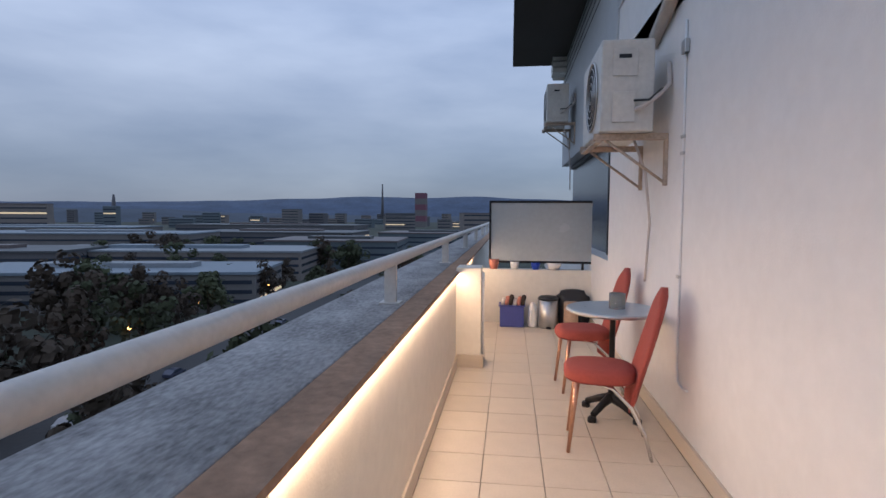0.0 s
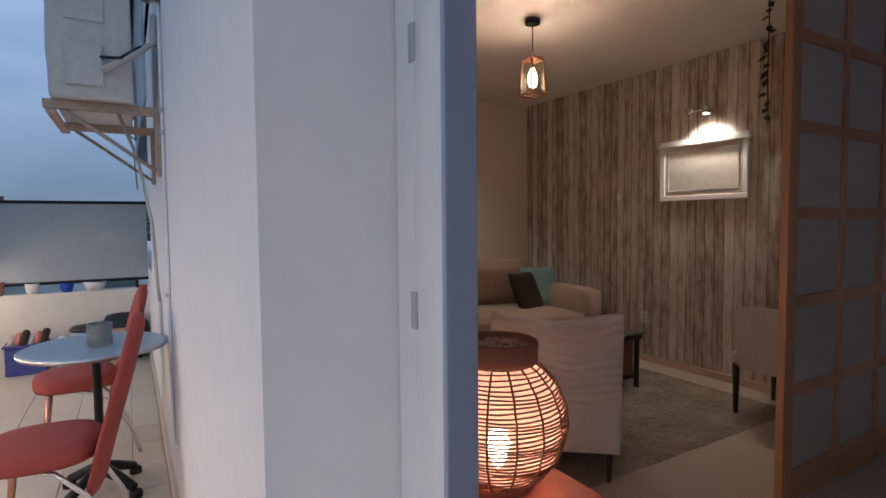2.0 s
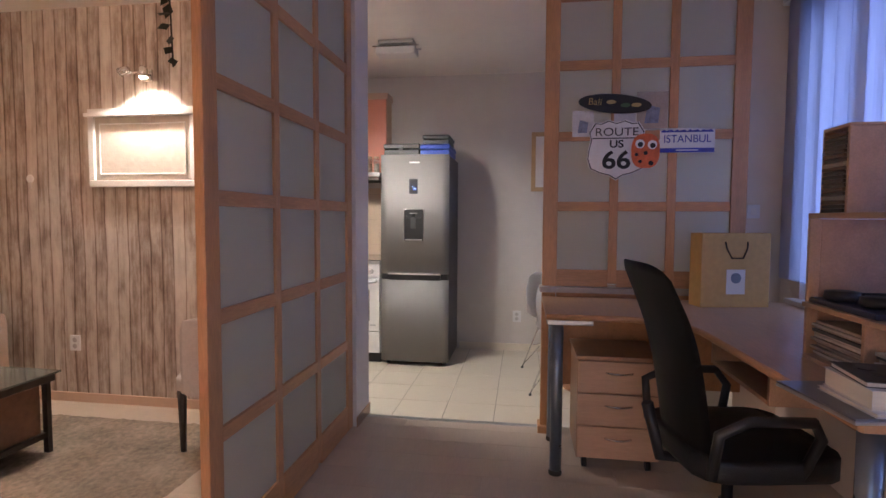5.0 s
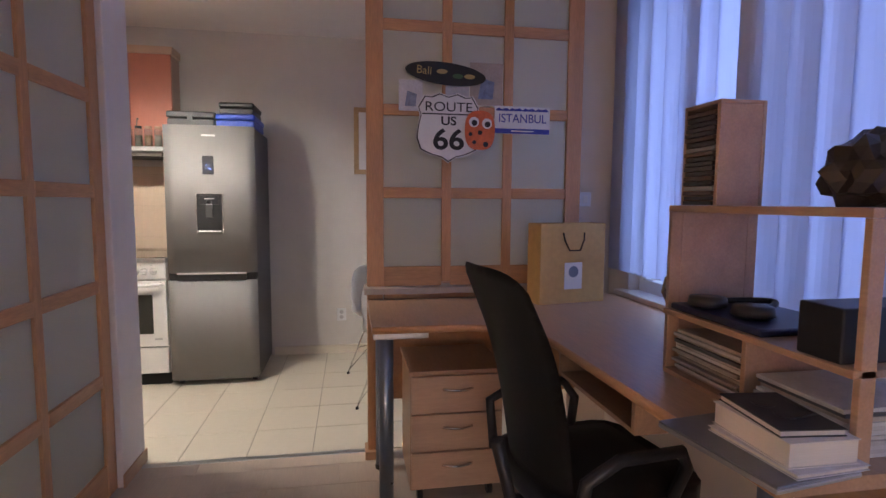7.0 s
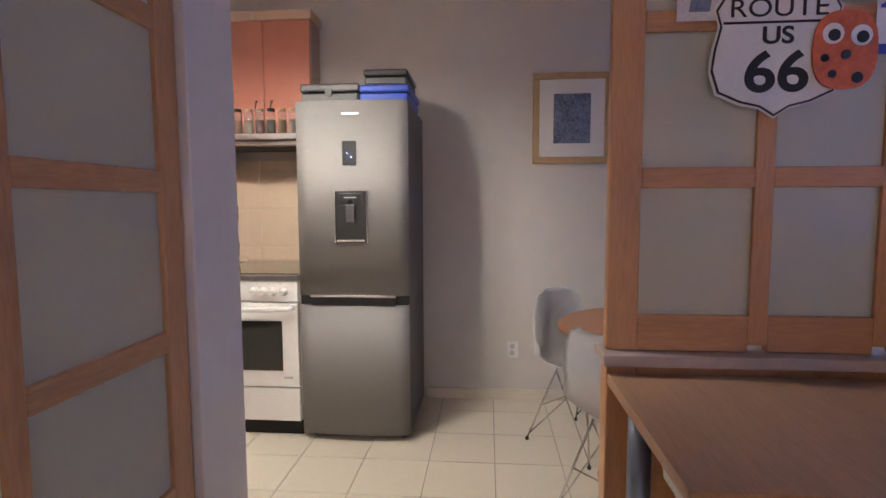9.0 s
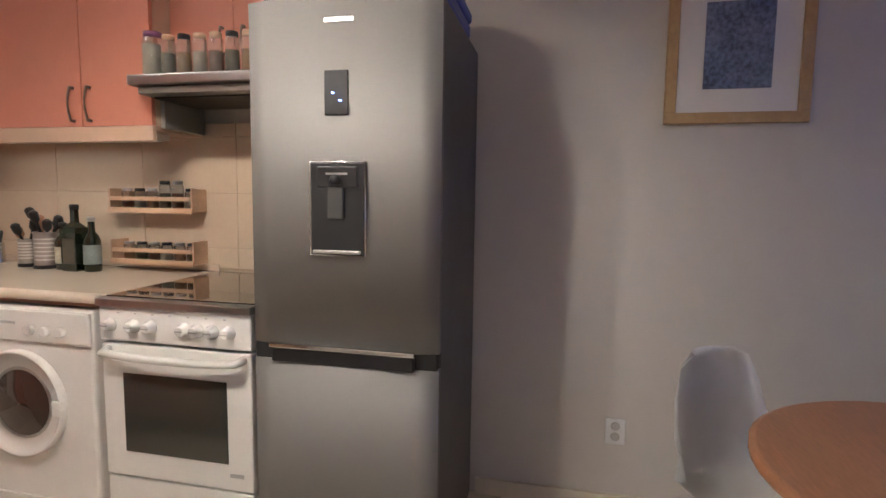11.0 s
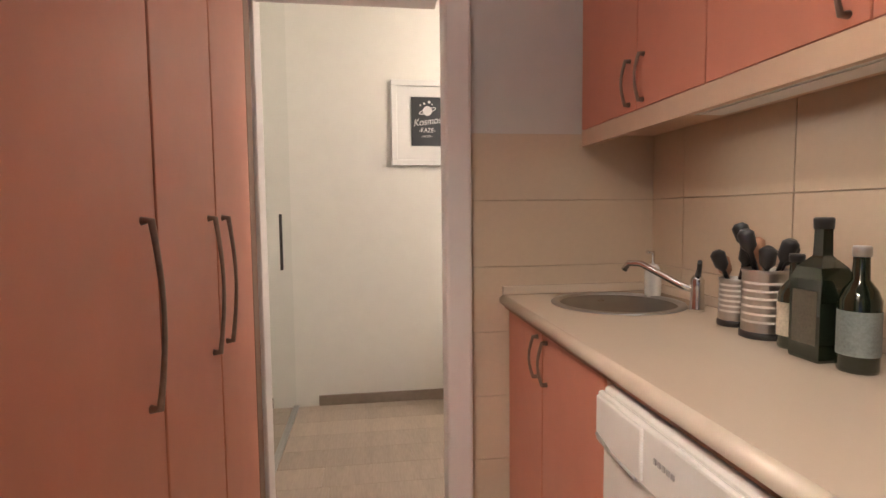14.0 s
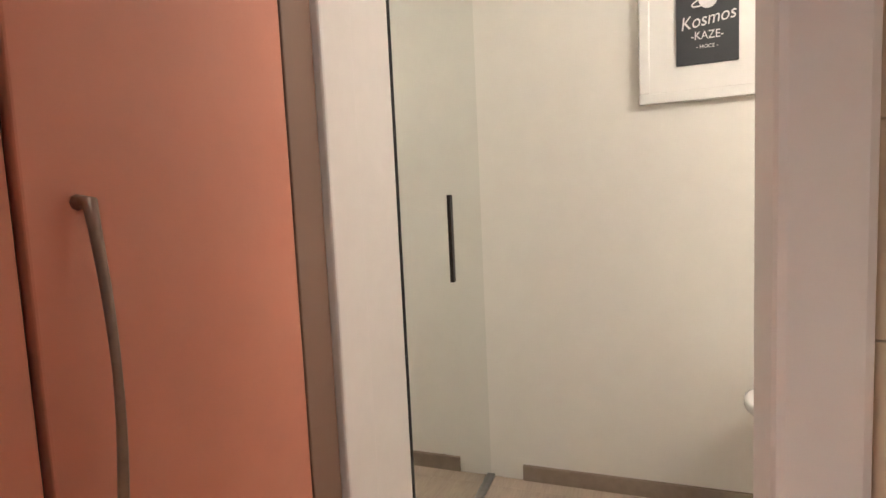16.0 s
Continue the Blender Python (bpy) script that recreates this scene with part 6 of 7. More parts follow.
def stack(x0, x1, y0, y1, z, n, step, label, name="record", group="records"):
    for k in range(n):
        c = rng.choice(((0.55, 0.52, 0.48), (0.62, 0.60, 0.56), (0.10, 0.10, 0.10), (0.35, 0.30, 0.26), (0.5, 0.42, 0.34)))
        h = step * rng.uniform(0.7, 0.95)
        dx, dy = rng.uniform(-0.006, 0.006), rng.uniform(-0.012, 0.012)
        ob = part(name, B(x0 + dx, x1 + dx, y0 + dy, y1 + dy, z, z + h, 0.0008, 1), material("sleeve", c, 0.6, noise_scale=30, noise_amount=0.15))
        tagged(ob, label, name, group)
        z += h + 0.0004


stack(3.295, 3.605, -0.52, -0.225, 0.7655, 13, 0.0125, "flat record sleeve lying in the hutch")
stack(2.975, 3.235, -0.50, -0.225, 0.7505, 11, 0.013, "flat magazine lying in the hutch", "magazine", "magazines")
cd = thing("disc_tower", "small wooden tower full of discs on the hutch", "rack")
part("side", B(3.620, 3.635, -0.385, -0.24, 1.3225, 1.632, 0.002), beech_board, cd)
part("side", B(3.460, 3.475, -0.385, -0.24, 1.3225, 1.632, 0.002), beech_board, cd)
part("top", B(3.460, 3.635, -0.385, -0.24, 1.6325, 1.645, 0.002), beech_board, cd)
part("back", B(3.460, 3.635, -0.40, -0.386, 1.3225, 1.645, 0.002), beech_board, cd)
for k in range(19):
    c = rng.choice(((0.03, 0.03, 0.03), (0.06, 0.05, 0.05), (0.35, 0.33, 0.30), (0.10, 0.06, 0.04)))
    part("disc_case", B(3.477 + rng.uniform(0, 0.004), 3.618, -0.37, -0.236 + rng.uniform(-0.004, 0.004), 1.324 + 0.0155 * k, 1.324 + 0.0155 * k + 0.0125), material("disc_spine", c, 0.3) if k < 8 else bpy.data.materials["disc_spine" + (".%03d" % (k % 8) if k % 8 else "")], cd)
rp = thing("headphones", "dark headphones lying on a flat blue-black player", "player")
part("player", B(3.215, 3.615, -0.52, -0.205, 0.9735, 0.995, 0.006), material("navy_plastic", (0.015, 0.02, 0.05), 0.35), rp)
part("pad", L([(0.045, 0.996), (0.06, 1.005), (0.055, 1.03), (0.03, 1.034)], (3.515, -0.27, 0), 20), black_plastic, rp)
part("pad", L([(0.045, 0.996), (0.06, 1.005), (0.055, 1.03), (0.03, 1.034)], (3.355, -0.30, 0), 20), black_plastic, rp)
part("band", T(arc((3.515, -0.30, 1.015), (3.355, -0.33, 1.015), (0, -0.12, 0.01), 10), 0.010, 8), black_plastic, rp)
sp_ = thing("loudspeaker", "small black desk loudspeaker on the hutch", "loudspeaker")
part("cabinet", B(2.975, 3.095, -0.48, -0.20, 0.9735, 1.10, 0.005), black_plastic, sp_)
hang = thing("wire_stand", "thin bent wire stand on the hutch", "stand")
part("wire", T([(3.185, -0.40, 1.3225), (3.185, -0.40, 1.40), (3.135, -0.40, 1.405), (3.035, -0.40, 1.40), (3.035, -0.40, 1.3225)], 0.003, 6), black_metal, hang)
bk = thing("ornament_ball", "dark spiky dried seed ball on the hutch", "ornament")
bm = bmesh.new()
bmesh.ops.create_icosphere(bm, subdivisions=3, radius=0.085, matrix=Matrix.Translation((3.055, -0.33, 1.405)))
for v in bm.verts:
    d = (v.co - Vector((3.055, -0.33, 1.405))).normalized()
    v.co += d * (0.02 * noise.noise(d * 9) + (0.018 if rng.random() < 0.3 else 0))
for v in bm.verts:
    v.co.z = max(v.co.z, 1.3225)
part("seed_ball", bm, dark_wood, bk)

# things on the desk
gb = thing("glass_globe", "clear glass globe on a dark cylindrical stand", "lamp")
part("stand", L([(0.048, 0.7505), (0.05, 0.755), (0.05, 0.875), (0.042, 0.88)], (3.99, -0.52, 0), 24), black_plastic, gb)
part("globe", L([(0.03, 0.878), (0.072, 0.90), (0.096, 0.955), (0.084, 1.015), (0.045, 1.05), (0.004, 1.058)], (3.99, -0.52, 0), 28), material("silvered_glass", (0.5, 0.46, 0.42), 0.08, metal=0.8), gb)
lp = thing("laptop", "closed grey laptop lying at the desk's edge", "laptop", pose(3.06, -0.06, 0.7505, 0, 0, 8))
part("base", B(-0.17, 0.17, -0.12, 0.12, 0, 0.011, 0.003), dull_metal, lp)
part("lid", B(-0.17, 0.17, -0.12, 0.12, 0.0115, 0.018, 0.003), material("laptop_grey", (0.22, 0.23, 0.25), 0.35, metal=0.6, noise_scale=4, noise_amount=0.05), lp)
for k, (w, d, h, c, lbl) in enumerate(((0.25, 0.19, 0.012, (0.55, 0.55, 0.58), "thin white-covered book on the laptop"), (0.24, 0.17, 0.055, (0.62, 0.60, 0.58), "thick white book lying on the desk"), (0.22, 0.15, 0.016, (0.04, 0.04, 0.045), "thin dark book on top of the pile"))):
    z = (0.769, 0.7815, 0.837)[k]
    bo = thing("book", lbl, "book", pose(3.02 + 0.01 * k, -0.11, z, 0, 0, 4 - 5 * k), group="desk books")
    cm = material("book_cover", c, 0.5, noise_scale=8, noise_amount=0.1)
    part("cover", B(-w / 2, w / 2, -d / 2, d / 2, 0, 0.002), cm, bo)
    part("cover", B(-w / 2, w / 2, -d / 2, d / 2, h - 0.002, h), cm, bo)
    part("paper_block", B(-w / 2 + 0.004, w / 2 - 0.004, -d / 2 + 0.002, d / 2 - 0.004, 0.0021, h - 0.0021), material("paper_block", (0.66, 0.62, 0.55), 0.8, noise_scale=60, noise_amount=0.08, stretch=(0.2, 0.2, 8)), bo)
gls = thing("sunglasses", "dark folded sunglasses lying on the books", "glasses")
for sx in (-0.035, 0.035):
    part("lens", L([(0.001, 0), (0.026, 0.002), (0.028, 0.005)], (3.04 + sx, -0.10, 0.8535), 14), black_plastic, gls)
part("temple", T([(2.98, -0.10, 0.858), (2.99, -0.16, 0.860), (3.08, -0.17, 0.858)], 0.003, 6), black_plastic, gls)

bpy.context.view_layer.update()
for ob in bpy.data.objects:
    if ob not in before_desk and ob.parent is None:
        ob.matrix_basis = DESK_SET @ ob.matrix_basis
bag = thing("paper_bag", "yellow-brown paper bag with cord handles and a label", "bag", pose(4.515, -0.19, DESK_TOP + 0.0004, 0, 0, -79))
kraft = material("kraft_yellow", (0.56, 0.36, 0.13), 0.7, noise_scale=4, noise_amount=0.12, bump=0.2, bump_scale=30)
bm = B(-0.185, 0.185, -0.06, 0.06, 0, 0.39, 0.003)
for f in [f for f in bm.faces if f.normal.z > 0.9 and f.calc_area() > 0.01]:
    bm.faces.remove(f)
bmesh.ops.solidify(bm, geom=bm.faces[:], thickness=0.002)
part("sack", bm, kraft, bag)
for sy in (-0.061, 0.061):
    part("cord", T([(-0.06, sy, 0.345), (-0.055, sy * 1.1, 0.31), (-0.03, sy * 1.2, 0.26), (0.03, sy * 1.2, 0.26), (0.055, sy * 1.1, 0.31), (0.06, sy, 0.345)], 0.004, 6), brown_cushion, bag)
part("label", B(-0.05, 0.05, -0.0635, -0.0615, 0.07, 0.20), paper_white, bag)
part("label_mark", L([(0.028, 0), (0.028, 0.001)], (0, 0, 0), 16), material("grey_blue_ink", (0.20, 0.24, 0.32), 0.6), bag).matrix_basis = pose(0, -0.0638, 0.155, 90, 0, 0)

# signs on the lattice screen (facing -x)
face = pose(0, 0, 0, 90, 0, -90)


def flat(parent, name, outline, mat_, y, z, x, thick=0.002, label=""):
    """A flat plate of an outline (right, up) on the screen's face."""
    o = prism(bmesh.new(), outline, 0, thick)
    ob = part(name, o, mat_, parent, label)
    ob.matrix_basis = Matrix.Translation((x, y, z)) @ face
    return ob


ink = material("sign_black", (0.012, 0.012, 0.014), 0.5)
sign_white = material("sign_white", (0.74, 0.74, 0.72), 0.4, noise_scale=6, noise_amount=0.06)


def shield(s):
    half = [(0.0, 0.150), (0.045, 0.165), (0.085, 0.148), (0.118, 0.152), (0.150, 0.100), (0.138, 0.060), (0.152, 0.0), (0.158, -0.05), (0.140, -0.105), (0.085, -0.130), (0.035, -0.142), (0.0, -0.165)]
    r = [(x * s, y * s) for x, y in half]
    return r + [(-x, y) for x, y in r[-2:0:-1]]


rt = thing("road_sign", "white shield-shaped road sign with black numbers", "sign")
flat(rt, "plate", shield(1.06), sign_white, 0.375, 1.70, 4.708)
flat(rt, "border", shield(1.025), ink, 0.375, 1.70, 4.7055, 0.0015)
flat(rt, "field", shield(0.99), sign_white, 0.375, 1.70, 4.7035, 0.0015)
flat(rt, "bar", [(-0.135, -0.003), (0.135, -0.003), (0.135, 0.003), (-0.135, 0.003)], ink, 0.375, 1.768, 4.7025)
for txt, z, s in (("ROUTE", 1.802, 0.066), ("US", 1.733, 0.060), ("66", 1.638, 0.142)):
    letters("lettering", txt, rt, ink, Matrix.Translation((4.701, 0.375, z)) @ face, s, 0, 1.15, 0.0 if txt == "ROUTE" else 0.022)
ov = thing("oval_sign", "long black oval sign with gold painted lettering", "sign")
flat(ov, "plate", [(0.205 * math.cos(a), 0.055 * math.sin(a)) for a in [2 * math.pi * k / 32 for k in range(32)]], ink, 0.39, 1.965, 4.704, 0.004).matrix_basis = Matrix.Translation((4.704, 0.39, 1.965)) @ face @ pose(0, 0, 0, 0, 0, -5)
gold = material("gold_paint", (0.45, 0.33, 0.12), 0.5)
letters("lettering", "Bali", ov, gold, Matrix.Translation((4.6995, 0.50, 1.977)) @ face @ pose(0, 0, 0, 0, 0, -5), 0.055)
for k, (yy, zz) in enumerate(((0.41, 1.975), (0.33, 1.955), (0.27, 1.955))):
    flat(ov, "motif", [(0.028 * math.cos(a), 0.012 * math.sin(a)) for a in [2 * math.pi * j / 10 for j in range(10)]], gold if k != 1 else material("sign_green", (0.06, 0.12, 0.05), 0.5), yy, zz, 4.7005)
pt = thing("city_plate", "white and blue souvenir number plate", "sign")
flat(pt, "plate", [(-0.148, -0.07), (0.148, -0.07), (0.148, 0.07), (-0.148, 0.07)], sign_white, -0.012, 1.75, 4.708)
plate_blue = material("plate_blue", (0.03, 0.04, 0.30), 0.4)
flat(pt, "band", [(-0.146, -0.068), (0.146, -0.068), (0.146, -0.043), (-0.146, -0.043)], plate_blue, -0.012, 1.75, 4.7065)
sil = [(-0.14, 0.046), (0.14, 0.046)] + [(0.14 - 0.28 * k / 20, 0.050 + 0.012 * abs(math.sin(k * 1.9))) for k in range(21)]
flat(pt, "skyline", sil, plate_blue, -0.012, 1.75, 4.7065)
letters("lettering", "ISTANBUL", pt, plate_blue, Matrix.Translation((4.704, -0.012, 1.757)) @ face, 0.062, 0, 0.92)
flat(pt, "small_print", [(-0.06, -0.058), (0.06, -0.058), (0.06, -0.052), (-0.06, -0.052)], sign_white, -0.012, 1.75, 4.7045)
mk = thing("mask_sign", "orange painted mask plaque with dark spots", "plaque")
orange = material("mask_orange", (0.60, 0.13, 0.04), 0.5, noise_scale=8, noise_amount=0.3)
flat(mk, "plate", [(0.078 * math.copysign(abs(math.cos(a)) ** 0.7, math.cos(a)), 0.098 * math.copysign(abs(math.sin(a)) ** 0.8, math.sin(a))) for a in [2 * math.pi * k / 28 for k in range(28)]], orange, 0.215, 1.692, 4.698, 0.006)
for dy, dz, r1, m_ in ((-0.032, 0.04, 0.026, sign_white), (0.036, 0.034, 0.026, sign_white), (-0.03, 0.036, 0.015, ink), (0.038, 0.03, 0.015, ink), (0.0, -0.012, 0.012, ink), (-0.05, -0.02, 0.010, ink), (0.03, -0.07, 0.014, ink), (-0.03, -0.06, 0.010, ink)):
    flat(mk, "spot", [(r1 * math.cos(a), r1 * math.sin(a)) for a in [2 * math.pi * k / 14 for k in range(14)]], m_, 0.215 - dy, 1.692 + dz, 4.6915 - (0.001 if m_ is ink else 0))
for yy, zz, w, h, c, lbl in ((0.565, 1.855, 0.06, 0.075, (0.62, 0.62, 0.64), "small pale postcard pinned on the screen"), (0.33, 1.86, 0.06, 0.05, (0.5, 0.5, 0.52), "small pale note pinned on the screen"), (0.18, 1.925, 0.085, 0.105, (0.40, 0.34, 0.28), "brown postcard with a blue print on the screen")):
    cd_ = thing("postcard", lbl, "postcard", group="postcards")
    flat(cd_, "card", [(-w, -h), (w, -h), (w, h), (-w, h)], material("card", c, 0.6, noise_scale=12, noise_amount=0.2), yy, zz, 4.7125, 0.0008)
    flat(cd_, "print", [(-w * 0.5, -h * 0.7), (w * 0.4, -h * 0.7), (w * 0.5, h * 0.1), (-w * 0.3, h * 0.3)], material("card_print", (0.20, 0.24, 0.34), 0.6, noise_scale=30, noise_amount=0.5), yy, zz, 4.7115, 0.0008)
sw = thing("light_switch", "beige light switch on the pier wall", "switch")
part("plate", B(4.848, 4.859, -0.47, -0.40, 1.31, 1.39, 0.003), pvc, sw)
part("rocker", B(4.844, 4.848, -0.45, -0.42, 1.33, 1.37, 0.002), white_gloss, sw)
ra = thing("radiator", "white panel radiator under the window", "radiator")
for k in range(20):
    part("fin", B(1.9 + 0.05 * k, 1.94 + 0.05 * k, -0.57, -0.50, 0.15, 0.72, 0.008), white_gloss, ra)
part("pipe", T([(1.9, -0.535, 0.18), (2.92, -0.535, 0.18)], 0.012, 8), white_gloss, ra)

# ---- balcony ----
rail_paint = material("rail_paint", (0.62, 0.60, 0.57), 0.4, noise_scale=5, noise_amount=0.12, bump=0.1, bump_scale=60)
rl = thing("balcony_railing", "thick off-white painted tube railing on short posts", "railing")
part("tube", T([(-1.0, -4.0, 1.115), (-1.0, 3.0, 1.115), (-1.0, 12.0, 1.115), (-1.0, 40.0, 1.115)], 0.036, 20), rail_paint, rl)
for k in range(14):
    y = -2.15 + 2.6 * k
    part("post", B(-1.035, -0.965, y - 0.018, y + 0.018, 0.871, 1.095, 0.004), rail_paint, rl)
    part("base_plate", B(-1.06, -0.94, y - 0.05, y + 0.05, 0.8705, 0.878, 0.002), rail_paint, rl)
structure("pilaster", B(-0.80, -0.57, 4.86, 5.16, -0.03, 0.90, 0.006), parapet_paint, "cream pilaster on the parapet")
structure("pilaster_foot", B(-0.79, -0.545, 4.835, 5.185, -0.02, 0.10, 0.004), balcony_tile, "tile plinth round the pilaster")
structure("pilaster_pipe", T([(-0.555, 4.90, 0.10), (-0.555, 4.90, 0.86)], 0.012, 8), pvc, "thin white pipe on the pilaster")
structure("baseboard_parapet", B(-0.80, -0.785, -4.0, 6.95, -0.018, 0.085, 0.003), balcony_tile, "beige tile skirting along the parapet")
structure("baseboard_wall", B(0.70, 0.72, 1.46, 6.95, -0.018, 0.085, 0.003), balcony_tile, "beige tile skirting along the wall")


def air_conditioner(m):
    a = thing("air_conditioner", "white outdoor air conditioner on rusty wall brackets", "air conditioner", m, group="air conditioners")
    ac_white = material("ac_white", (0.62, 0.60, 0.56), 0.5, noise_scale=3, noise_amount=0.14)
    part("case", B(-0.17, 0.17, 0.0, 0.85, 0.0, 0.60, 0.015, 3), ac_white, a)
    part("cover_plate", B(-0.10, 0.06, -0.008, -0.001, 0.36, 0.54, 0.004), ac_white, a)
    part("grip", B(-0.06, 0.02, -0.010, -0.008, 0.475, 0.50, 0.002), black_plastic, a)
    part("valve_cover", B(-0.10, 0.05, -0.012, -0.001, 0.06, 0.26, 0.006), ac_white, a)
    g = part("fan_ring", L([(0.24, 0), (0.25, 0.012), (0.235, 0.014)], (0, 0, 0), 36, caps=False), dull_metal, a)
    g.matrix_basis = pose(-0.171, 0.36, 0.30, 0, -90, 0)
    # dark disc on the solid case, coloured for the shade inside the opening
    part("fan_opening", L([(0.001, 0.003), (0.232, 0.003)], (0, 0, 0), 36, caps=False), dark_gap, a).matrix_basis = pose(-0.171, 0.36, 0.30, 0, -90, 0)
    for r in (0.05, 0.10, 0.15, 0.20):
        part("grille_ring", T([(-0.186, 0.36 + r * math.cos(t), 0.30 + r * math.sin(t)) for t in [2 * math.pi * k / 28 for k in range(28)]], 0.003, 5, closed=True), dull_metal, a)
    rust = material("rusty_bracket", (0.42, 0.33, 0.26), 0.8, noise_scale=6, noise_amount=0.35)
    for y in (0.08, 0.76):
        part("bracket_arm", B(-0.20, 0.285, y - 0.02, y + 0.02, -0.045, -0.002, 0.003), rust, a)
        part("bracket_wall", B(0.262, 0.285, y - 0.02, y + 0.02, -0.35, -0.046, 0.003), rust, a)
        part("bracket_strut", T([(-0.12, y, -0.045), (0.27, y, -0.33)], 0.010, 6), rust, a)
    part("tie_bar", B(-0.19, -0.15, 0.06, 0.78, -0.062, -0.046, 0.002), rust, a)
    part("hose", T([(0.05, -0.012, 0.14), (0.10, -0.06, 0.16), (0.18, -0.05, 0.22), (0.26, 0.0, 0.30), (0.27, 0.05, 0.45)], 0.016, 8), linen, a, "wrapped hose")
    part("hose", T([(0.04, -0.012, 0.20), (0.12, -0.07, 0.19), (0.20, -0.04, 0.26), (0.27, 0.02, 0.30)], 0.008, 6), black_plastic, a)
    part("drain_hose", T([(0.10, 0.25, -0.01), (0.18, 0.22, -0.25), (0.24, 0.30, -0.60), (0.26, 0.45, -0.95), (0.27, 0.52, -1.05)], 0.009, 6), linen, a, "pale drain hose")
    return a


ac_ob = air_conditioner(pose(0.435, 3.72, 1.935))
copy_thing(ac_ob, pose(0.415, 8.75, 2.87))
cdt = thing("wall_conduit", "thin grey cable conduit clipped to the white wall", "conduit")
part("cable", T([(0.712, 3.46, 2.55), (0.712, 3.45, 2.0), (0.712, 3.44, 1.2), (0.712, 3.43, 0.45), (0.710, 3.40, 0.37), (0.706, 3.30, 0.355), (0.708, 3.22, 0.37)], 0.008, 8), pvc, cdt)
for z in (2.35, 1.85, 1.75, 1.0):
    part("clip", B(0.700, 0.719, 3.43, 3.47, z, z + 0.02, 0.002), dull_metal, cdt)
part("junction", B(0.69, 0.719, 3.41, 3.48, 2.35, 2.43, 0.004), dull_metal, cdt)
dp = thing("insulated_pipe", "thick taped pipe running up the wall", "pipe")
part("pipe", T([(0.69, 4.15, 2.62), (0.67, 3.7, 2.72), (0.66, 3.2, 2.95), (0.66, 2.7, 3.25)], 0.045, 12), material("pipe_tape", (0.50, 0.44, 0.38), 0.7, noise_scale=8, noise_amount=0.15, bump=0.3, bump_scale=60), dp)
part("clamp", T([(0.715, 3.2, 2.89), (0.615, 3.2, 2.91), (0.615, 3.2, 3.0), (0.715, 3.2, 2.99)], 0.006, 6), dull_metal, dp)

# screen at the end, far facade
scn = thing("glass_screen", "frosted glass divider in a dark metal frame", "screen")
part("pane", B(-0.56, 0.72, 6.995, 7.003, 0.79, 1.54), material("milky_glass", (0.40, 0.44, 0.46), 0.25, noise_scale=2, noise_amount=0.08), scn)
for a in ((-0.585, 0.72, 0.76, 0.79), (-0.585, 0.72, 1.54, 1.57), (-0.585, -0.56, 0.79, 1.54)):
    part("frame", B(a[0], a[1], 6.985, 7.015, a[2], a[3], 0.003), black_metal, scn)
for x in (-0.55, 0.60):
    part("post", B(x, x + 0.03, 6.985, 7.015, 0.68, 0.759, 0.002), black_metal, scn)
facade = material("grey_facade", (0.46, 0.48, 0.50), 0.7, noise_scale=1.5, noise_amount=0.08, bump=0.2, bump_scale=40)
structure("facade_upper", B(0.70, 1.0, 5.55, 10.9, 2.35, 6.5), facade, "grey panel facade of the next flat")
structure("facade_upper_near", B(0.705, 1.0, -4.0, 5.55, 3.4, 6.5), facade)
structure("facade_recess", B(0.92, 1.0, 5.55, 10.9, -0.1, 2.35), material("dark_window_wall", (0.05, 0.06, 0.07), 0.2), "dark recessed window wall of the next flat")
dwf = thing("balcony_window", "dark framed window beside the white wall", "window", kind="structure")
for y in (5.56, 6.1, 6.7):
    part("frame_post", B(0.86, 0.92, y, y + 0.06, 0.0, 2.35, 0.004), black_metal, dwf)
part("frame_rail", B(0.86, 0.92, 5.62, 10.8, 2.28, 2.345, 0.004), black_metal, dwf)
soffit = material("dark_soffit", (0.035, 0.026, 0.022), 0.6, noise_scale=2, noise_amount=0.25)
structure("roof_overhang", B(-0.30, 0.70, 6.2, 10.9, 4.33, 4.75, 0.01), soffit, "dark brown roof overhang of the next flat")
lv = thing("louvre_vent", "small white louvred vent box on the facade", "vent")
for k in range(4):
    part("louvre", B(0.44, 0.699, 10.3, 10.7, 4.05 + 0.11 * k, 4.13 + 0.11 * k, 0.004), white_gloss, lv)
part("frame", B(0.47, 0.699, 10.71, 10.74, 4.0, 4.5, 0.004), white_gloss, lv)
for k in range(5):
    structure("facade_groove", B(0.696, 0.6995, 5.6, 10.8, 3.9 + 0.12 * k, 3.915 + 0.12 * k), dark_gap)

# bistro table
bt_ = thing("bistro_table", "small round grey-blue bistro table on a black cast foot", "table")
tcx, tcy = 0.40, 3.83
part("tabletop", L([(0.305, 0.715), (0.315, 0.72), (0.315, 0.735), (0.305, 0.742)], (tcx, tcy, 0), 44), material("table_grey", (0.36, 0.42, 0.46), 0.3, noise_scale=3, noise_amount=0.1), bt_)
part("rim", L([(0.314, 0.716), (0.320, 0.722), (0.320, 0.734), (0.314, 0.739)], (tcx, tcy, 0), 44, caps=False), dull_metal, bt_)
part("column", L([(0.028, 0.08), (0.02, 0.14), (0.02, 0.66), (0.05, 0.7145)], (tcx, tcy, 0), 16), black_metal, bt_)
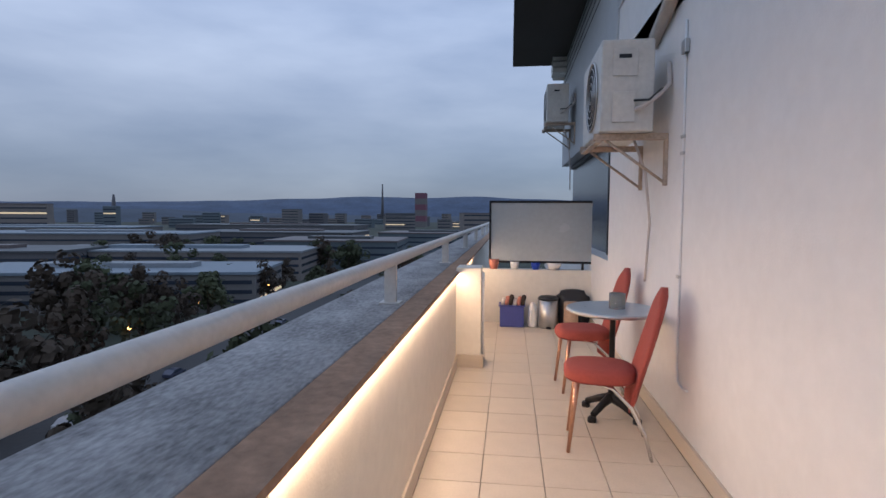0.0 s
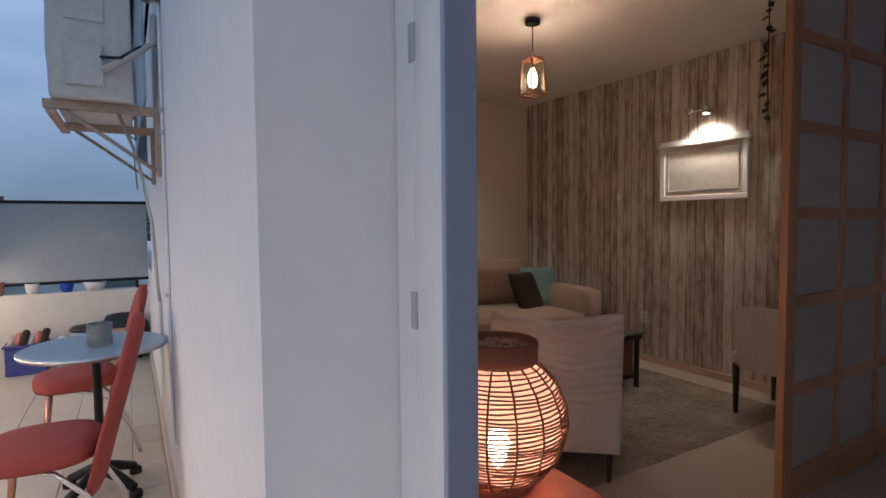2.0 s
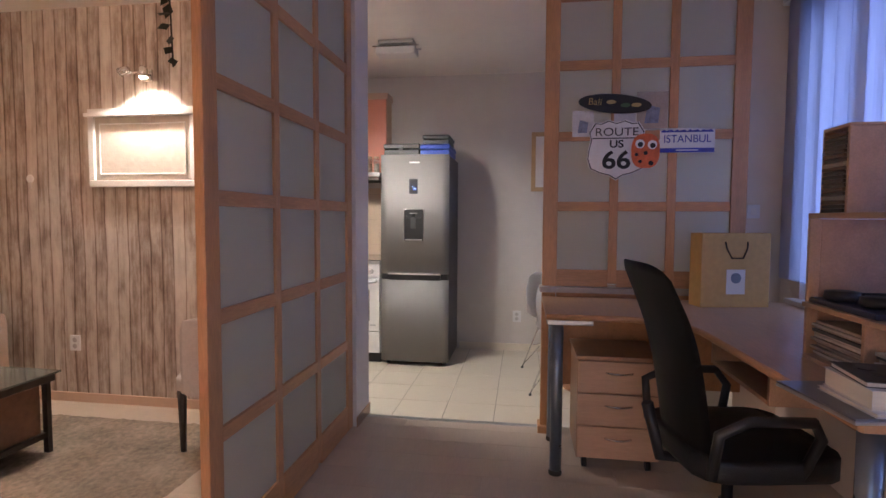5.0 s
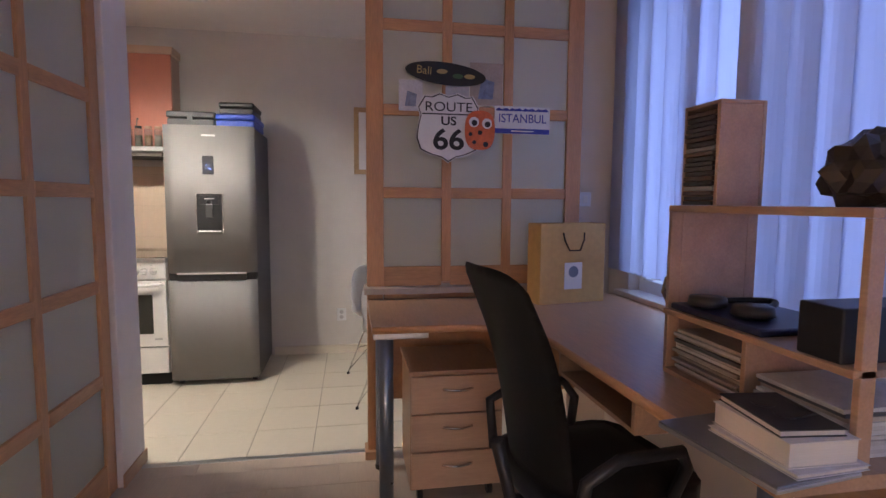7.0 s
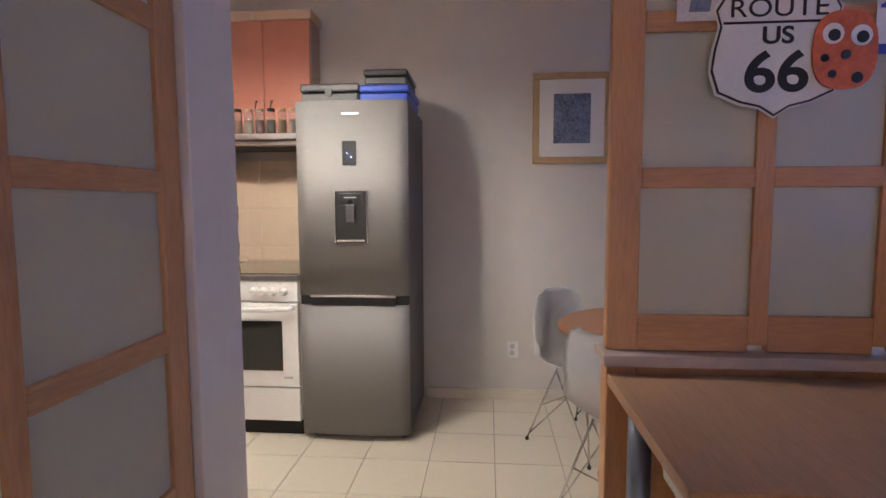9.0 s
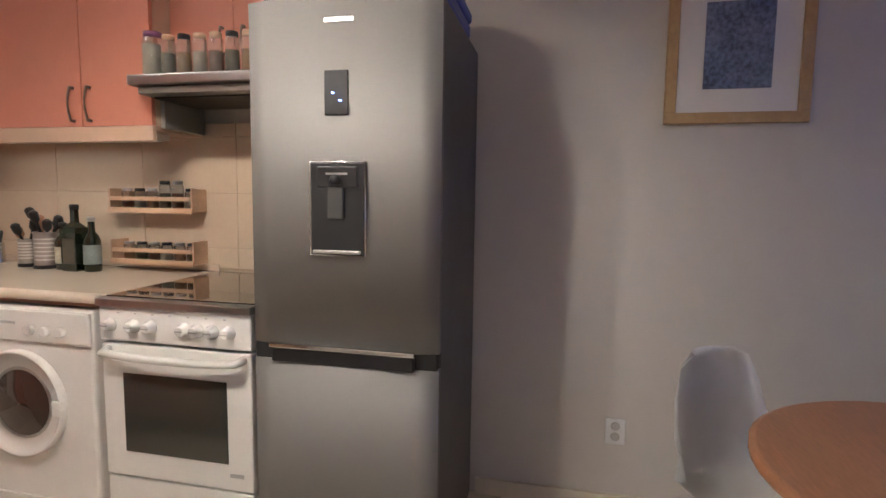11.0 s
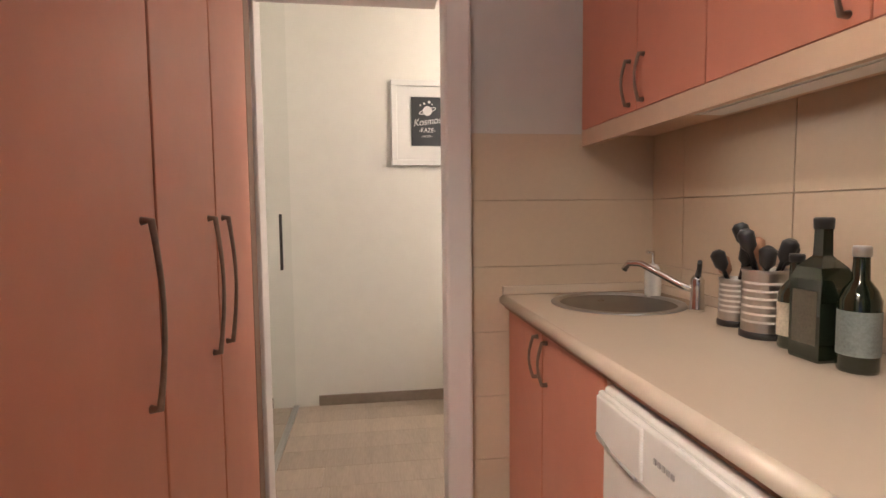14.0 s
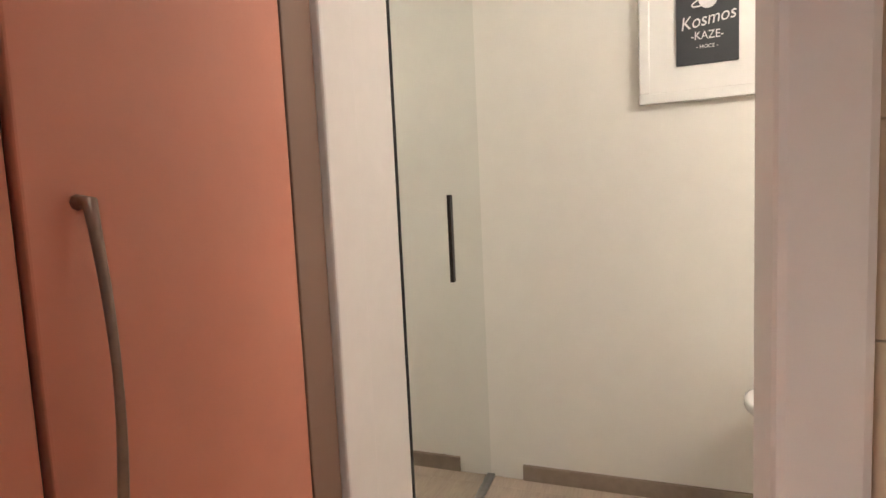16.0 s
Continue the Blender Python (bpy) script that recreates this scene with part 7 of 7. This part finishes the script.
for k in range(4):
    a = radians(45 + 90 * k)
    part("foot_arm", T([(tcx, tcy, 0.11), (tcx + 0.10 * math.cos(a), tcy + 0.10 * math.sin(a), 0.075), (tcx + 0.20 * math.cos(a), tcy + 0.20 * math.sin(a), 0.028)], [0.035, 0.026, 0.022], 8), black_metal, bt_)
    part("pad", L([(0.03, -0.02), (0.03, 0.01), (0.02, 0.02)], (tcx + 0.21 * math.cos(a), tcy + 0.21 * math.sin(a), 0), 12), black_metal, bt_)
cj = thing("candle_jar", "clear glass candle jar with a pale candle on the table", "jar")
part("glass", L([(0.05, 0.7425), (0.055, 0.748), (0.055, 0.85), (0.052, 0.85), (0.05, 0.75)], (0.42, 3.80, 0), 24), jar_glass, cj)
part("candle", L([(0.044, 0.7505), (0.044, 0.80), (0.03, 0.802)], (0.42, 3.80, 0), 18), paper_white, cj)


def bistro_chair(m):
    """Faces local +y."""
    c = thing("bistro_chair", "red upholstered chair with copper and chrome tube legs", "chair", m, group="bistro chairs")
    red = material("red_cloth", (0.34, 0.065, 0.05), 0.85, noise_scale=6, noise_amount=0.14, bump=0.3, bump_scale=250)
    bm = bmesh.new()
    rings = []
    for z, s in ((0.435, 0.90), (0.425, 0.97), (0.44, 1.0), (0.475, 1.0), (0.495, 0.93), (0.50, 0.7), (0.502, 0.01)):
        rings.append([bm.verts.new((0.205 * s * math.copysign(abs(math.cos(a)) ** 0.75, math.cos(a)), 0.21 * s * math.copysign(abs(math.sin(a)) ** 0.75, math.sin(a)) + 0.01, z)) for a in [2 * math.pi * k / 28 for k in range(28)]])
    for a, b_ in zip(rings, rings[1:]):
        for k in range(28):
            bm.faces.new((a[k], a[(k + 1) % 28], b_[(k + 1) % 28], b_[k])).smooth = True
    bm.faces.new(rings[0][::-1])
    part("seat", bm, red, c)
    bm = bmesh.new()
    rows = []
    for j in range(15):
        w = j / 14
        z = 0.26 + 0.72 * w
        y = -0.175 - 0.05 * math.sin(w * 2.2) - 0.14 * w ** 1.6
        hw = 0.115 + 0.065 * math.sin(math.pi * min(1, w * 0.9 + 0.12)) - 0.09 * max(0, w - 0.85) / 0.15
        t = 0.028 if 0 < j < 14 else 0.014
        rows.append([bm.verts.new((hw * math.cos(a), y + t * math.sin(a) + 0.02 * math.cos(a) ** 2, z)) for a in [2 * math.pi * k / 16 for k in range(16)]])
    for a, b_ in zip(rows, rows[1:]):
        for k in range(16):
            bm.faces.new((a[k], a[(k + 1) % 16], b_[(k + 1) % 16], b_[k])).smooth = True
    bm.faces.new(rows[0][::-1])
    bm.faces.new(rows[-1])
    part("backrest", bm, red, c)
    cop = material("copper_leg", (0.55, 0.30, 0.20), 0.3, metal=0.8, noise_scale=5, noise_amount=0.1)
    for sx in (-1, 1):
        part("front_leg", T([(sx * 0.15, 0.14, 0.43), (sx * 0.165, 0.185, 0.0)], [0.017, 0.011], 12), cop, c)
        part("rear_leg", T([(sx * 0.14, 0.06, 0.425), (sx * 0.16, -0.06, 0.40), (sx * 0.17, -0.16, 0.30), (sx * 0.175, -0.24, 0.15), (sx * 0.18, -0.28, 0.0)], 0.0105, 10), chrome, c)
    part("cross_tube", T([(-0.14, 0.06, 0.425), (0.14, 0.06, 0.425)], 0.009, 8), chrome, c)
    return c


c1 = bistro_chair(pose(0.24, 3.33, -0.018, 0, 0, 84))
copy_thing(c1, pose(0.28, 4.42, -0.018, 0, 0, 96))

# things by the end wall
bb = thing("storage_tub", "blue plastic tub filled with rolled cloths", "tub")
bm = B(-0.43, -0.13, 6.66, 6.88, -0.018, 0.25, 0.008)
part("tub", bm, material("tub_blue", (0.07, 0.09, 0.34), 0.5, noise_scale=4, noise_amount=0.1), bb)
part("rim", tube(bmesh.new(), [(-0.44, 6.65, 0.25), (-0.12, 6.65, 0.25), (-0.12, 6.89, 0.25), (-0.44, 6.89, 0.25)], 0.010, 6, closed=True), bpy.data.materials["tub_blue"], bb)
for k in range(6):
    part("cloth", T([(-0.40 + 0.05 * k, 6.70, 0.25), (-0.38 + 0.05 * k, 6.77, 0.31 + 0.02 * (k % 3)), (-0.37 + 0.045 * k, 6.84, 0.26)], [0.02, 0.032, 0.02], 8), (linen, pink_wood, brown_cushion)[k % 3], bb)
wc = thing("canister", "tall white plastic canister on the floor", "canister")
part("can", L([(0.055, -0.018), (0.058, 0.0), (0.055, 0.24), (0.03, 0.27), (0.02, 0.29)], (-0.02, 6.75, 0), 20), paper_white, wc)
wb = thing("waste_bin", "brushed steel pedal bin with a lid", "bin")
part("barrel", L([(0.115, -0.018), (0.125, 0.0), (0.125, 0.33)], (0.17, 6.74, 0), 32), dull_metal, wb)
part("lid", L([(0.128, 0.332), (0.13, 0.35), (0.10, 0.375), (0.02, 0.385)], (0.17, 6.74, 0), 32), black_plastic, wb)
part("pedal", B(0.14, 0.20, 6.58, 6.62, -0.01, 0.01, 0.003), black_plastic, wb)
bx2 = thing("wooden_block", "pale cylindrical wooden block on the floor", "block")
part("block", L([(0.085, -0.018), (0.09, 0.0), (0.09, 0.30), (0.08, 0.31)], (0.45, 6.72, 0), 24), rack_wood, bx2)
sk2 = thing("storage_bag", "black bag slumped behind the bin", "bag")
part("bag_body", soft_box(0.28, 0.68, 6.80, 6.93, -0.018, 0.42, 0.03, 6, 0.08, 31), black_plastic, sk2)
for x, y, r, h, m_, lbl in ((-0.52, 6.995, 0.07, 0.13, pink_wood, "small terracotta pot on the end wall"), (0.02, 7.0, 0.06, 0.09, blue_box_mat, "small blue box-shaped pot on the end wall"), (0.25, 7.0, 0.10, 0.09, paper_white, "white bowl on the end wall"), (-0.25, 7.0, 0.06, 0.10, paper_white, "white pot on the end wall")):
    p_ = thing("plant_pot", lbl, "pot", group="pots on the end wall")
    part("pot", L([(r * 0.7, 0.6805), (r * 0.9, 0.68 + h * 0.5), (r, 0.68 + h), (r * 0.88, 0.68 + h), (r * 0.7, 0.68 + h * 0.4)], (x, y + 0.03 - 0.03, 0), 20), m_, p_)

# ---- the city beyond ----
G = -27.0
far_ground = material("dusk_ground", (0.045, 0.055, 0.04), 0.95, noise_scale=0.02, noise_amount=0.6)
asphalt = material("asphalt", (0.055, 0.056, 0.06), 0.8, noise_scale=0.2, noise_amount=0.2)
grass = material("lawn", (0.05, 0.075, 0.03), 0.95, noise_scale=0.15, noise_amount=0.35)
structure("ground", B(-4000, 4000, -4000, 4000, G - 1, G), far_ground, "dark city ground at dusk")
structure("lawn", B(-42, -8, -60, 120, G, G + 0.04), grass, "dark grass strip")
structure("road", B(-70, -42, -80, 500, G, G + 0.06), asphalt, "asphalt road and parking")
structure("own_building", B(-1.30, 9.0, -4.0, 12.0, G, -0.95), facade, "lower storeys of the building")
for k in range(26):
    structure("parking_line", B(-49, -44.5, 14 + 2.6 * k, 14.12 + 2.6 * k, G + 0.064, G + 0.07), paper_white)
rng = random.Random(77)
roof_m = [material("roof_sheet", c, 0.5, noise_scale=0.1, noise_amount=0.15) for c in ((0.17, 0.22, 0.27), (0.07, 0.08, 0.09), (0.22, 0.25, 0.28), (0.12, 0.10, 0.10))]
wall_m = [material("block_wall", c, 0.8, noise_scale=0.15, noise_amount=0.15) for c in ((0.16, 0.155, 0.155), (0.11, 0.11, 0.12), (0.20, 0.18, 0.17), (0.10, 0.13, 0.15))]
win_dark = material("far_window", (0.04, 0.05, 0.07), 0.2)
win_lit = glow("lit_window", (1.0, 0.75, 0.45), 0.35)


def hall(x, y, w, d, h, k, turn):
    b_ = thing("industrial_hall", "long low flat-roofed hall", "building", pose(x, y, G, 0, 0, turn), group="far halls")
    part("wall", B(-w / 2, w / 2, -d / 2, d / 2, 0, h), wall_m[k % 4], b_)
    part("roof", B(-w / 2 - 0.5, w / 2 + 0.5, -d / 2 - 0.5, d / 2 + 0.5, h, h + 0.8), roof_m[k % 4], b_)
    for j in range(3):
        part("window_band", B(-w / 2 + 1, w / 2 - 1, -d / 2 - 0.12, -d / 2 - 0.02, h * (0.25 + 0.25 * j), h * (0.25 + 0.25 * j) + 1.1), win_dark, b_)
        part("window_band", B(w / 2 + 0.02, w / 2 + 0.12, -d / 2 + 1, d / 2 - 1, h * (0.25 + 0.25 * j), h * (0.25 + 0.25 * j) + 1.1), win_lit if (k + j) % 7 == 0 else win_dark, b_)
    part("roof_light", B(-w / 4, w / 4, -d / 8, d / 8, h + 0.8, h + 2.2), roof_m[(k + 2) % 4], b_)


for k, (x, y, w, d, h, t) in enumerate(((-120, 150, 90, 34, 11, 12), (-230, 190, 110, 40, 13, 12), (-150, 225, 120, 40, 12, 8), (-95, 290, 70, 50, 14, 5), (-260, 300, 140, 50, 16, 10), (-170, 380, 120, 60, 15, 4), (-330, 240, 90, 50, 12, 20), (-60, 420, 80, 50, 14, 0), (-400, 420, 160, 60, 16, 10), (-240, 520, 180, 60, 17, 3))):
    hall(x, y, w, d, h, k, t)


def block(x, y, w, d, h, k, turn):
    b_ = thing("apartment_block", "distant concrete apartment block", "building", pose(x, y, G, 0, 0, turn), group="far blocks")
    part("wall", B(-w / 2, w / 2, -d / 2, d / 2, 0, h), wall_m[k % 4], b_)
    part("roof", B(-w / 2 - 0.3, w / 2 + 0.3, -d / 2 - 0.3, d / 2 + 0.3, h, h + 1.2), roof_m[(k + 1) % 4], b_)
    for f in range(int(h / 6)):
        part("window_band", B(-w / 2 + 0.8, w / 2 - 0.8, -d / 2 - 0.15, -d / 2 - 0.02, 3 + 6 * f, 4.8 + 6 * f), win_lit if rng.random() < 0.05 else win_dark, b_)


for k in range(64):
    a = radians(rng.uniform(-8, 66))
    r = rng.uniform(620, 1900)
    block(-r * math.sin(a), r * math.cos(a), rng.uniform(18, 60), rng.uniform(12, 20), rng.choice((14, 18, 24, 30, 38)), k, rng.uniform(-25, 25))
for x, y, h, r, lbl in ((-415, 1700, 128, 6, "tall thin broadcast mast"), (-1420, 1750, 96, 12, "distant pale slender tower")):
    tw_ = thing("tower", lbl, "tower")
    part("shaft", L([(r, G), (r * 0.6, G + h * 0.6), (r * 0.3, G + h)], (x, y, 0), 10), wall_m[1], tw_)
tw_ = thing("tower", "distant red and white banded tower block", "tower")
for k in range(6):
    part("band", B(-215, -190, 1190, 1215, G + 13 * k, G + 13 * k + 12.9), material("tower_red", (0.18, 0.08, 0.11), 0.8) if k % 2 else wall_m[0], tw_)

# hills; the haze of distance is put into their colours, the far ridge bluer
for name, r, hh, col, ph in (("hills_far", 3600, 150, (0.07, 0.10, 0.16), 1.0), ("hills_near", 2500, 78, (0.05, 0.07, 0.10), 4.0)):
    bm = bmesh.new()
    prev = None
    for k in range(121):
        a = radians(-40 + 150 * k / 120)
        h = hh * (0.62 + 0.38 * math.sin(a * 3.1 + ph) * math.cos(a * 1.7) + 0.10 * noise.noise(Vector((a * 9, ph, 0))))
        c, s = math.cos(a), math.sin(a)
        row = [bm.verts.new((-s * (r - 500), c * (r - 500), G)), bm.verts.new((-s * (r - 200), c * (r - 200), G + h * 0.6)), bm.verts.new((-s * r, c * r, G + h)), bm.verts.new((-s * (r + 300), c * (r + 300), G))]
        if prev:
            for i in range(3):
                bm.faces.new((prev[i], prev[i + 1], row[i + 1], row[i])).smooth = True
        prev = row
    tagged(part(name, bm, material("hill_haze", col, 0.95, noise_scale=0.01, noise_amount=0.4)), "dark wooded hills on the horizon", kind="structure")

# trees
leafm = material("dusk_foliage", (0.05, 0.06, 0.03), 0.9, noise_scale=0.5, noise_amount=0.5, rand=0.6)
autumn = material("autumn_foliage", (0.055, 0.04, 0.028), 0.9, noise_scale=0.5, noise_amount=0.5, rand=0.6)
bark = material("bark", (0.05, 0.04, 0.03), 0.95, noise_scale=2, noise_amount=0.3)


def tree(seed, m, mat_):
    r_ = random.Random(seed)
    t = thing("tree", "dark leafy street tree at dusk" if mat_ is leafm else "dark reddish autumn street tree at dusk", "tree", m, group="street trees")
    bm = bmesh.new()
    tube(bm, [(0, 0, 0), (0.1, 0.05, 2.5), (0, 0.1, 5.5), (0.1, 0, 9)], [0.30, 0.24, 0.16, 0.04], 7)
    for k in range(7):
        a, z = r_.uniform(0, 6.28), r_.uniform(2.5, 6)
        tube(bm, [(0, 0, z), (1.2 * math.cos(a), 1.2 * math.sin(a), z + 1.1), (2.3 * math.cos(a), 2.3 * math.sin(a), z + 2.2)], [0.12, 0.08, 0.02], 5)
    part("trunk", bm, bark, t)
    bm = bmesh.new()
    cl = [(Vector((r_.gauss(0, 1.5), r_.gauss(0, 1.5), 6 + r_.gauss(0, 1.9))), r_.uniform(0.8, 1.7)) for _ in range(22)]
    for c, rad in cl:
        for _ in range(38):
            d = Vector((r_.gauss(0, 1), r_.gauss(0, 1), r_.gauss(0, 1))).normalized()
            p = c + d * rad * r_.uniform(0.6, 1.05)
            s = r_.uniform(0.28, 0.52)
            u = d.orthogonal().normalized() * s
            v = d.cross(u).normalized() * s * 0.8 + d * r_.uniform(-0.1, 0.1)
            bm.faces.new([bm.verts.new(p + q) for q in (u, v, -u, -v)])
    part("crown", bm, mat_, t)
    return t


kinds = [tree(s, pose(-30 - 5 * s, 30 + 9 * s, G, 0, 0, 40 * s), leafm if s % 3 else autumn) for s in range(4)]
spots = [(-30, 52), (-33, 64), (-29, 78), (-36, 40), (-75, 46), (-78, 60), (-82, 72), (-76, 85), (-90, 52), (-98, 66), (-86, 98), (-92, 116), (-74, 110), (-80, 130), (-30, 95), (-34, 110), (-28, 128), (-110, 90), (-120, 105), (-128, 80), (-72, 150), (-66, 175), (-38, 150), (-35, 175), (-140, 118), (-150, 100), (-105, 130), (-70, 200), (-40, 205), (-45, 240), (-75, 235), (-160, 140), (-180, 128), (-66, 32), (-72, 20), (-84, 30), (-96, 38), (-108, 60)]
for k, (x, y) in enumerate(spots):
    o = copy_thing(kinds[k % 4], pose(x + rng.uniform(-2, 2), y + rng.uniform(-3, 3), G, 0, 0, rng.uniform(0, 360)))
    s = rng.uniform(0.8, 1.35)
    o.scale = (s, s, s * rng.uniform(0.9, 1.15))


woods = random.Random(31)
for k in range(70):
    x, y = woods.uniform(-210, -64), woods.uniform(30, 330)
    if -260 < x < -60 and 128 < y < 172 and woods.random() < 0.7:
        continue
    o = copy_thing(kinds[k % 4], pose(x, y, G, 0, 0, woods.uniform(0, 360)))
    s = woods.uniform(1.0, 1.7)
    o.scale = (s * 1.15, s * 1.15, s)


# street lamps, cars
def street_lamp(m):
    s = thing("street_lamp", "lit street lamp with an orange globe", "street lamp", m, group="street lamps")
    part("pole", T([(0, 0, 0), (0, 0, 6.5)], [0.09, 0.06], 8), black_metal, s)
    part("globe", L([(0.05, 6.5), (0.25, 6.65), (0.32, 6.85), (0.22, 7.1), (0.02, 7.2)], (0, 0, 0), 12), glow("sodium_globe", (1.0, 0.45, 0.12), 9), s)
    return s


sl = street_lamp(pose(-68, 62, G))
for x, y in ((-73, 55), (-69, 74), (-71, 90), (-88, 60), (-76, 120), (-94, 80), (-72, 150), (-90, 140), (-39, 140), (-41, 200), (-120, 130), (-150, 160), (-66, 48), (-82, 44)):
    copy_thing(sl, pose(x, y, G))


def car(m, col, label):
    c = thing("parked_car", label, "car", m, group="parked cars")
    body = material("car_paint", col, 0.3, coat=0.5)
    bm = prism(bmesh.new(), [(-2.1, 0.3), (2.1, 0.3), (2.15, 0.7), (1.2, 0.9), (0.6, 1.4), (-1.1, 1.42), (-1.8, 0.95), (-2.15, 0.85)], -0.85, 0.85, pose(0, 0, 0, 90, 0, 0))
    bmesh.ops.bevel(bm, geom=bm.edges[:], offset=0.06, segments=2, affect="EDGES")
    part("body", bm, body, c)
    part("glasshouse", prism(bmesh.new(), [(-1.5, 0.95), (0.95, 0.93), (0.5, 1.36), (-1.05, 1.38)], -0.86, 0.86, pose(0, 0, 0, 90, 0, 0)), win_dark, c)
    for x in (-1.3, 1.35):
        for y in (-0.8, 0.8):
            part("wheel", T([(x, y - 0.1, 0.31), (x, y + 0.1, 0.31)], 0.31, 14), black_plastic, c)
    return c


ca = car(pose(-46.7, 21, G + 0.06, 0, 0, 2), (0.5, 0.5, 0.52), "silver parked car far below")
cb = car(pose(-46.7, 31.5, G + 0.06, 0, 0, -2), (0.05, 0.06, 0.10), "dark parked car far below")
for k in range(12):
    copy_thing((ca, cb)[k % 2], pose(-46.7 + rng.uniform(-0.3, 0.3), 36.8 + 5.2 * k, G + 0.06, 0, 0, rng.uniform(-3, 3)))
for k in range(5):
    copy_thing((cb, ca)[k % 2], pose(-58, 40 + 22 * k, G + 0.06, 0, 0, 90))


# light strip under the parapet's edge
fl = thing("light_strip", "warm lit strip fixed under the parapet's brown edge", "lamp")
part("diffuser", B(-0.799, -0.784, -1.5, 6.94, 0.829, 0.839), glow("strip_glow", (1.0, 0.72, 0.46), 6), fl)
# ---- floor pieces ----
tiles(bpy.data.objects["floor_kitchen"], "tile", kitchen_tile, 4.815, 6.72, -0.60, 4.33, 0.008 - 0.008, 0.335, 0.335)
tiles(bpy.data.objects["balcony_slab"], "tile", balcony_tile, -0.785, 0.70, -1.2, 6.95, -0.018, 0.33, 0.33)
tagged(part("far_tiles", B(-0.785, 0.70, -4.0, -1.21, -0.03, -0.018), balcony_tile, bpy.data.objects["balcony_slab"]))


def planks(parent, mat_, x0, x1, y0, y1, z, w, length, along):
    rng2 = random.Random(6)
    me = {}
    n = int(((x1 - x0) if along == "y" else (y1 - y0)) / w + 0.999)
    for i in range(n):
        s = rng2.uniform(0, length)
        lo, hi = (y0, y1) if along == "y" else (x0, x1)
        a = lo - s
        while a < hi:
            p, q = max(lo, a), min(hi, a + length)
            a += length
            if q - p < 0.03:
                continue
            wide = min(w, ((x1 - x0) if along == "y" else (y1 - y0)) - i * w) - 0.0012
            if wide < 0.02:
                continue
            key = (round(q - p, 3), round(wide, 3))
            if key not in me:
                m = bpy.data.meshes.new("plank")
                bm = B(0, wide, 0, q - p - 0.0012, -0.006, 0, 0.0006, 1) if along == "y" else B(0, q - p - 0.0012, 0, wide, -0.006, 0, 0.0006, 1)
                bm.to_mesh(m)
                bm.free()
                m.materials.append(mat_)
                me[key] = m
            ob = new("plank", me[key])
            ob.location = (x0 + i * w, p, z) if along == "y" else (p, y0 + i * w, z)
            ob.parent = parent


planks(bpy.data.objects["floor_living"], laminate, 1.02, 4.775, -0.60, 5.68, 0.006, 0.192, 1.28, "y")
planks(bpy.data.objects["floor_hall"], hall_laminate, 5.11, 7.45, 4.53, 5.755, 0.010, 0.192, 1.28, "x")
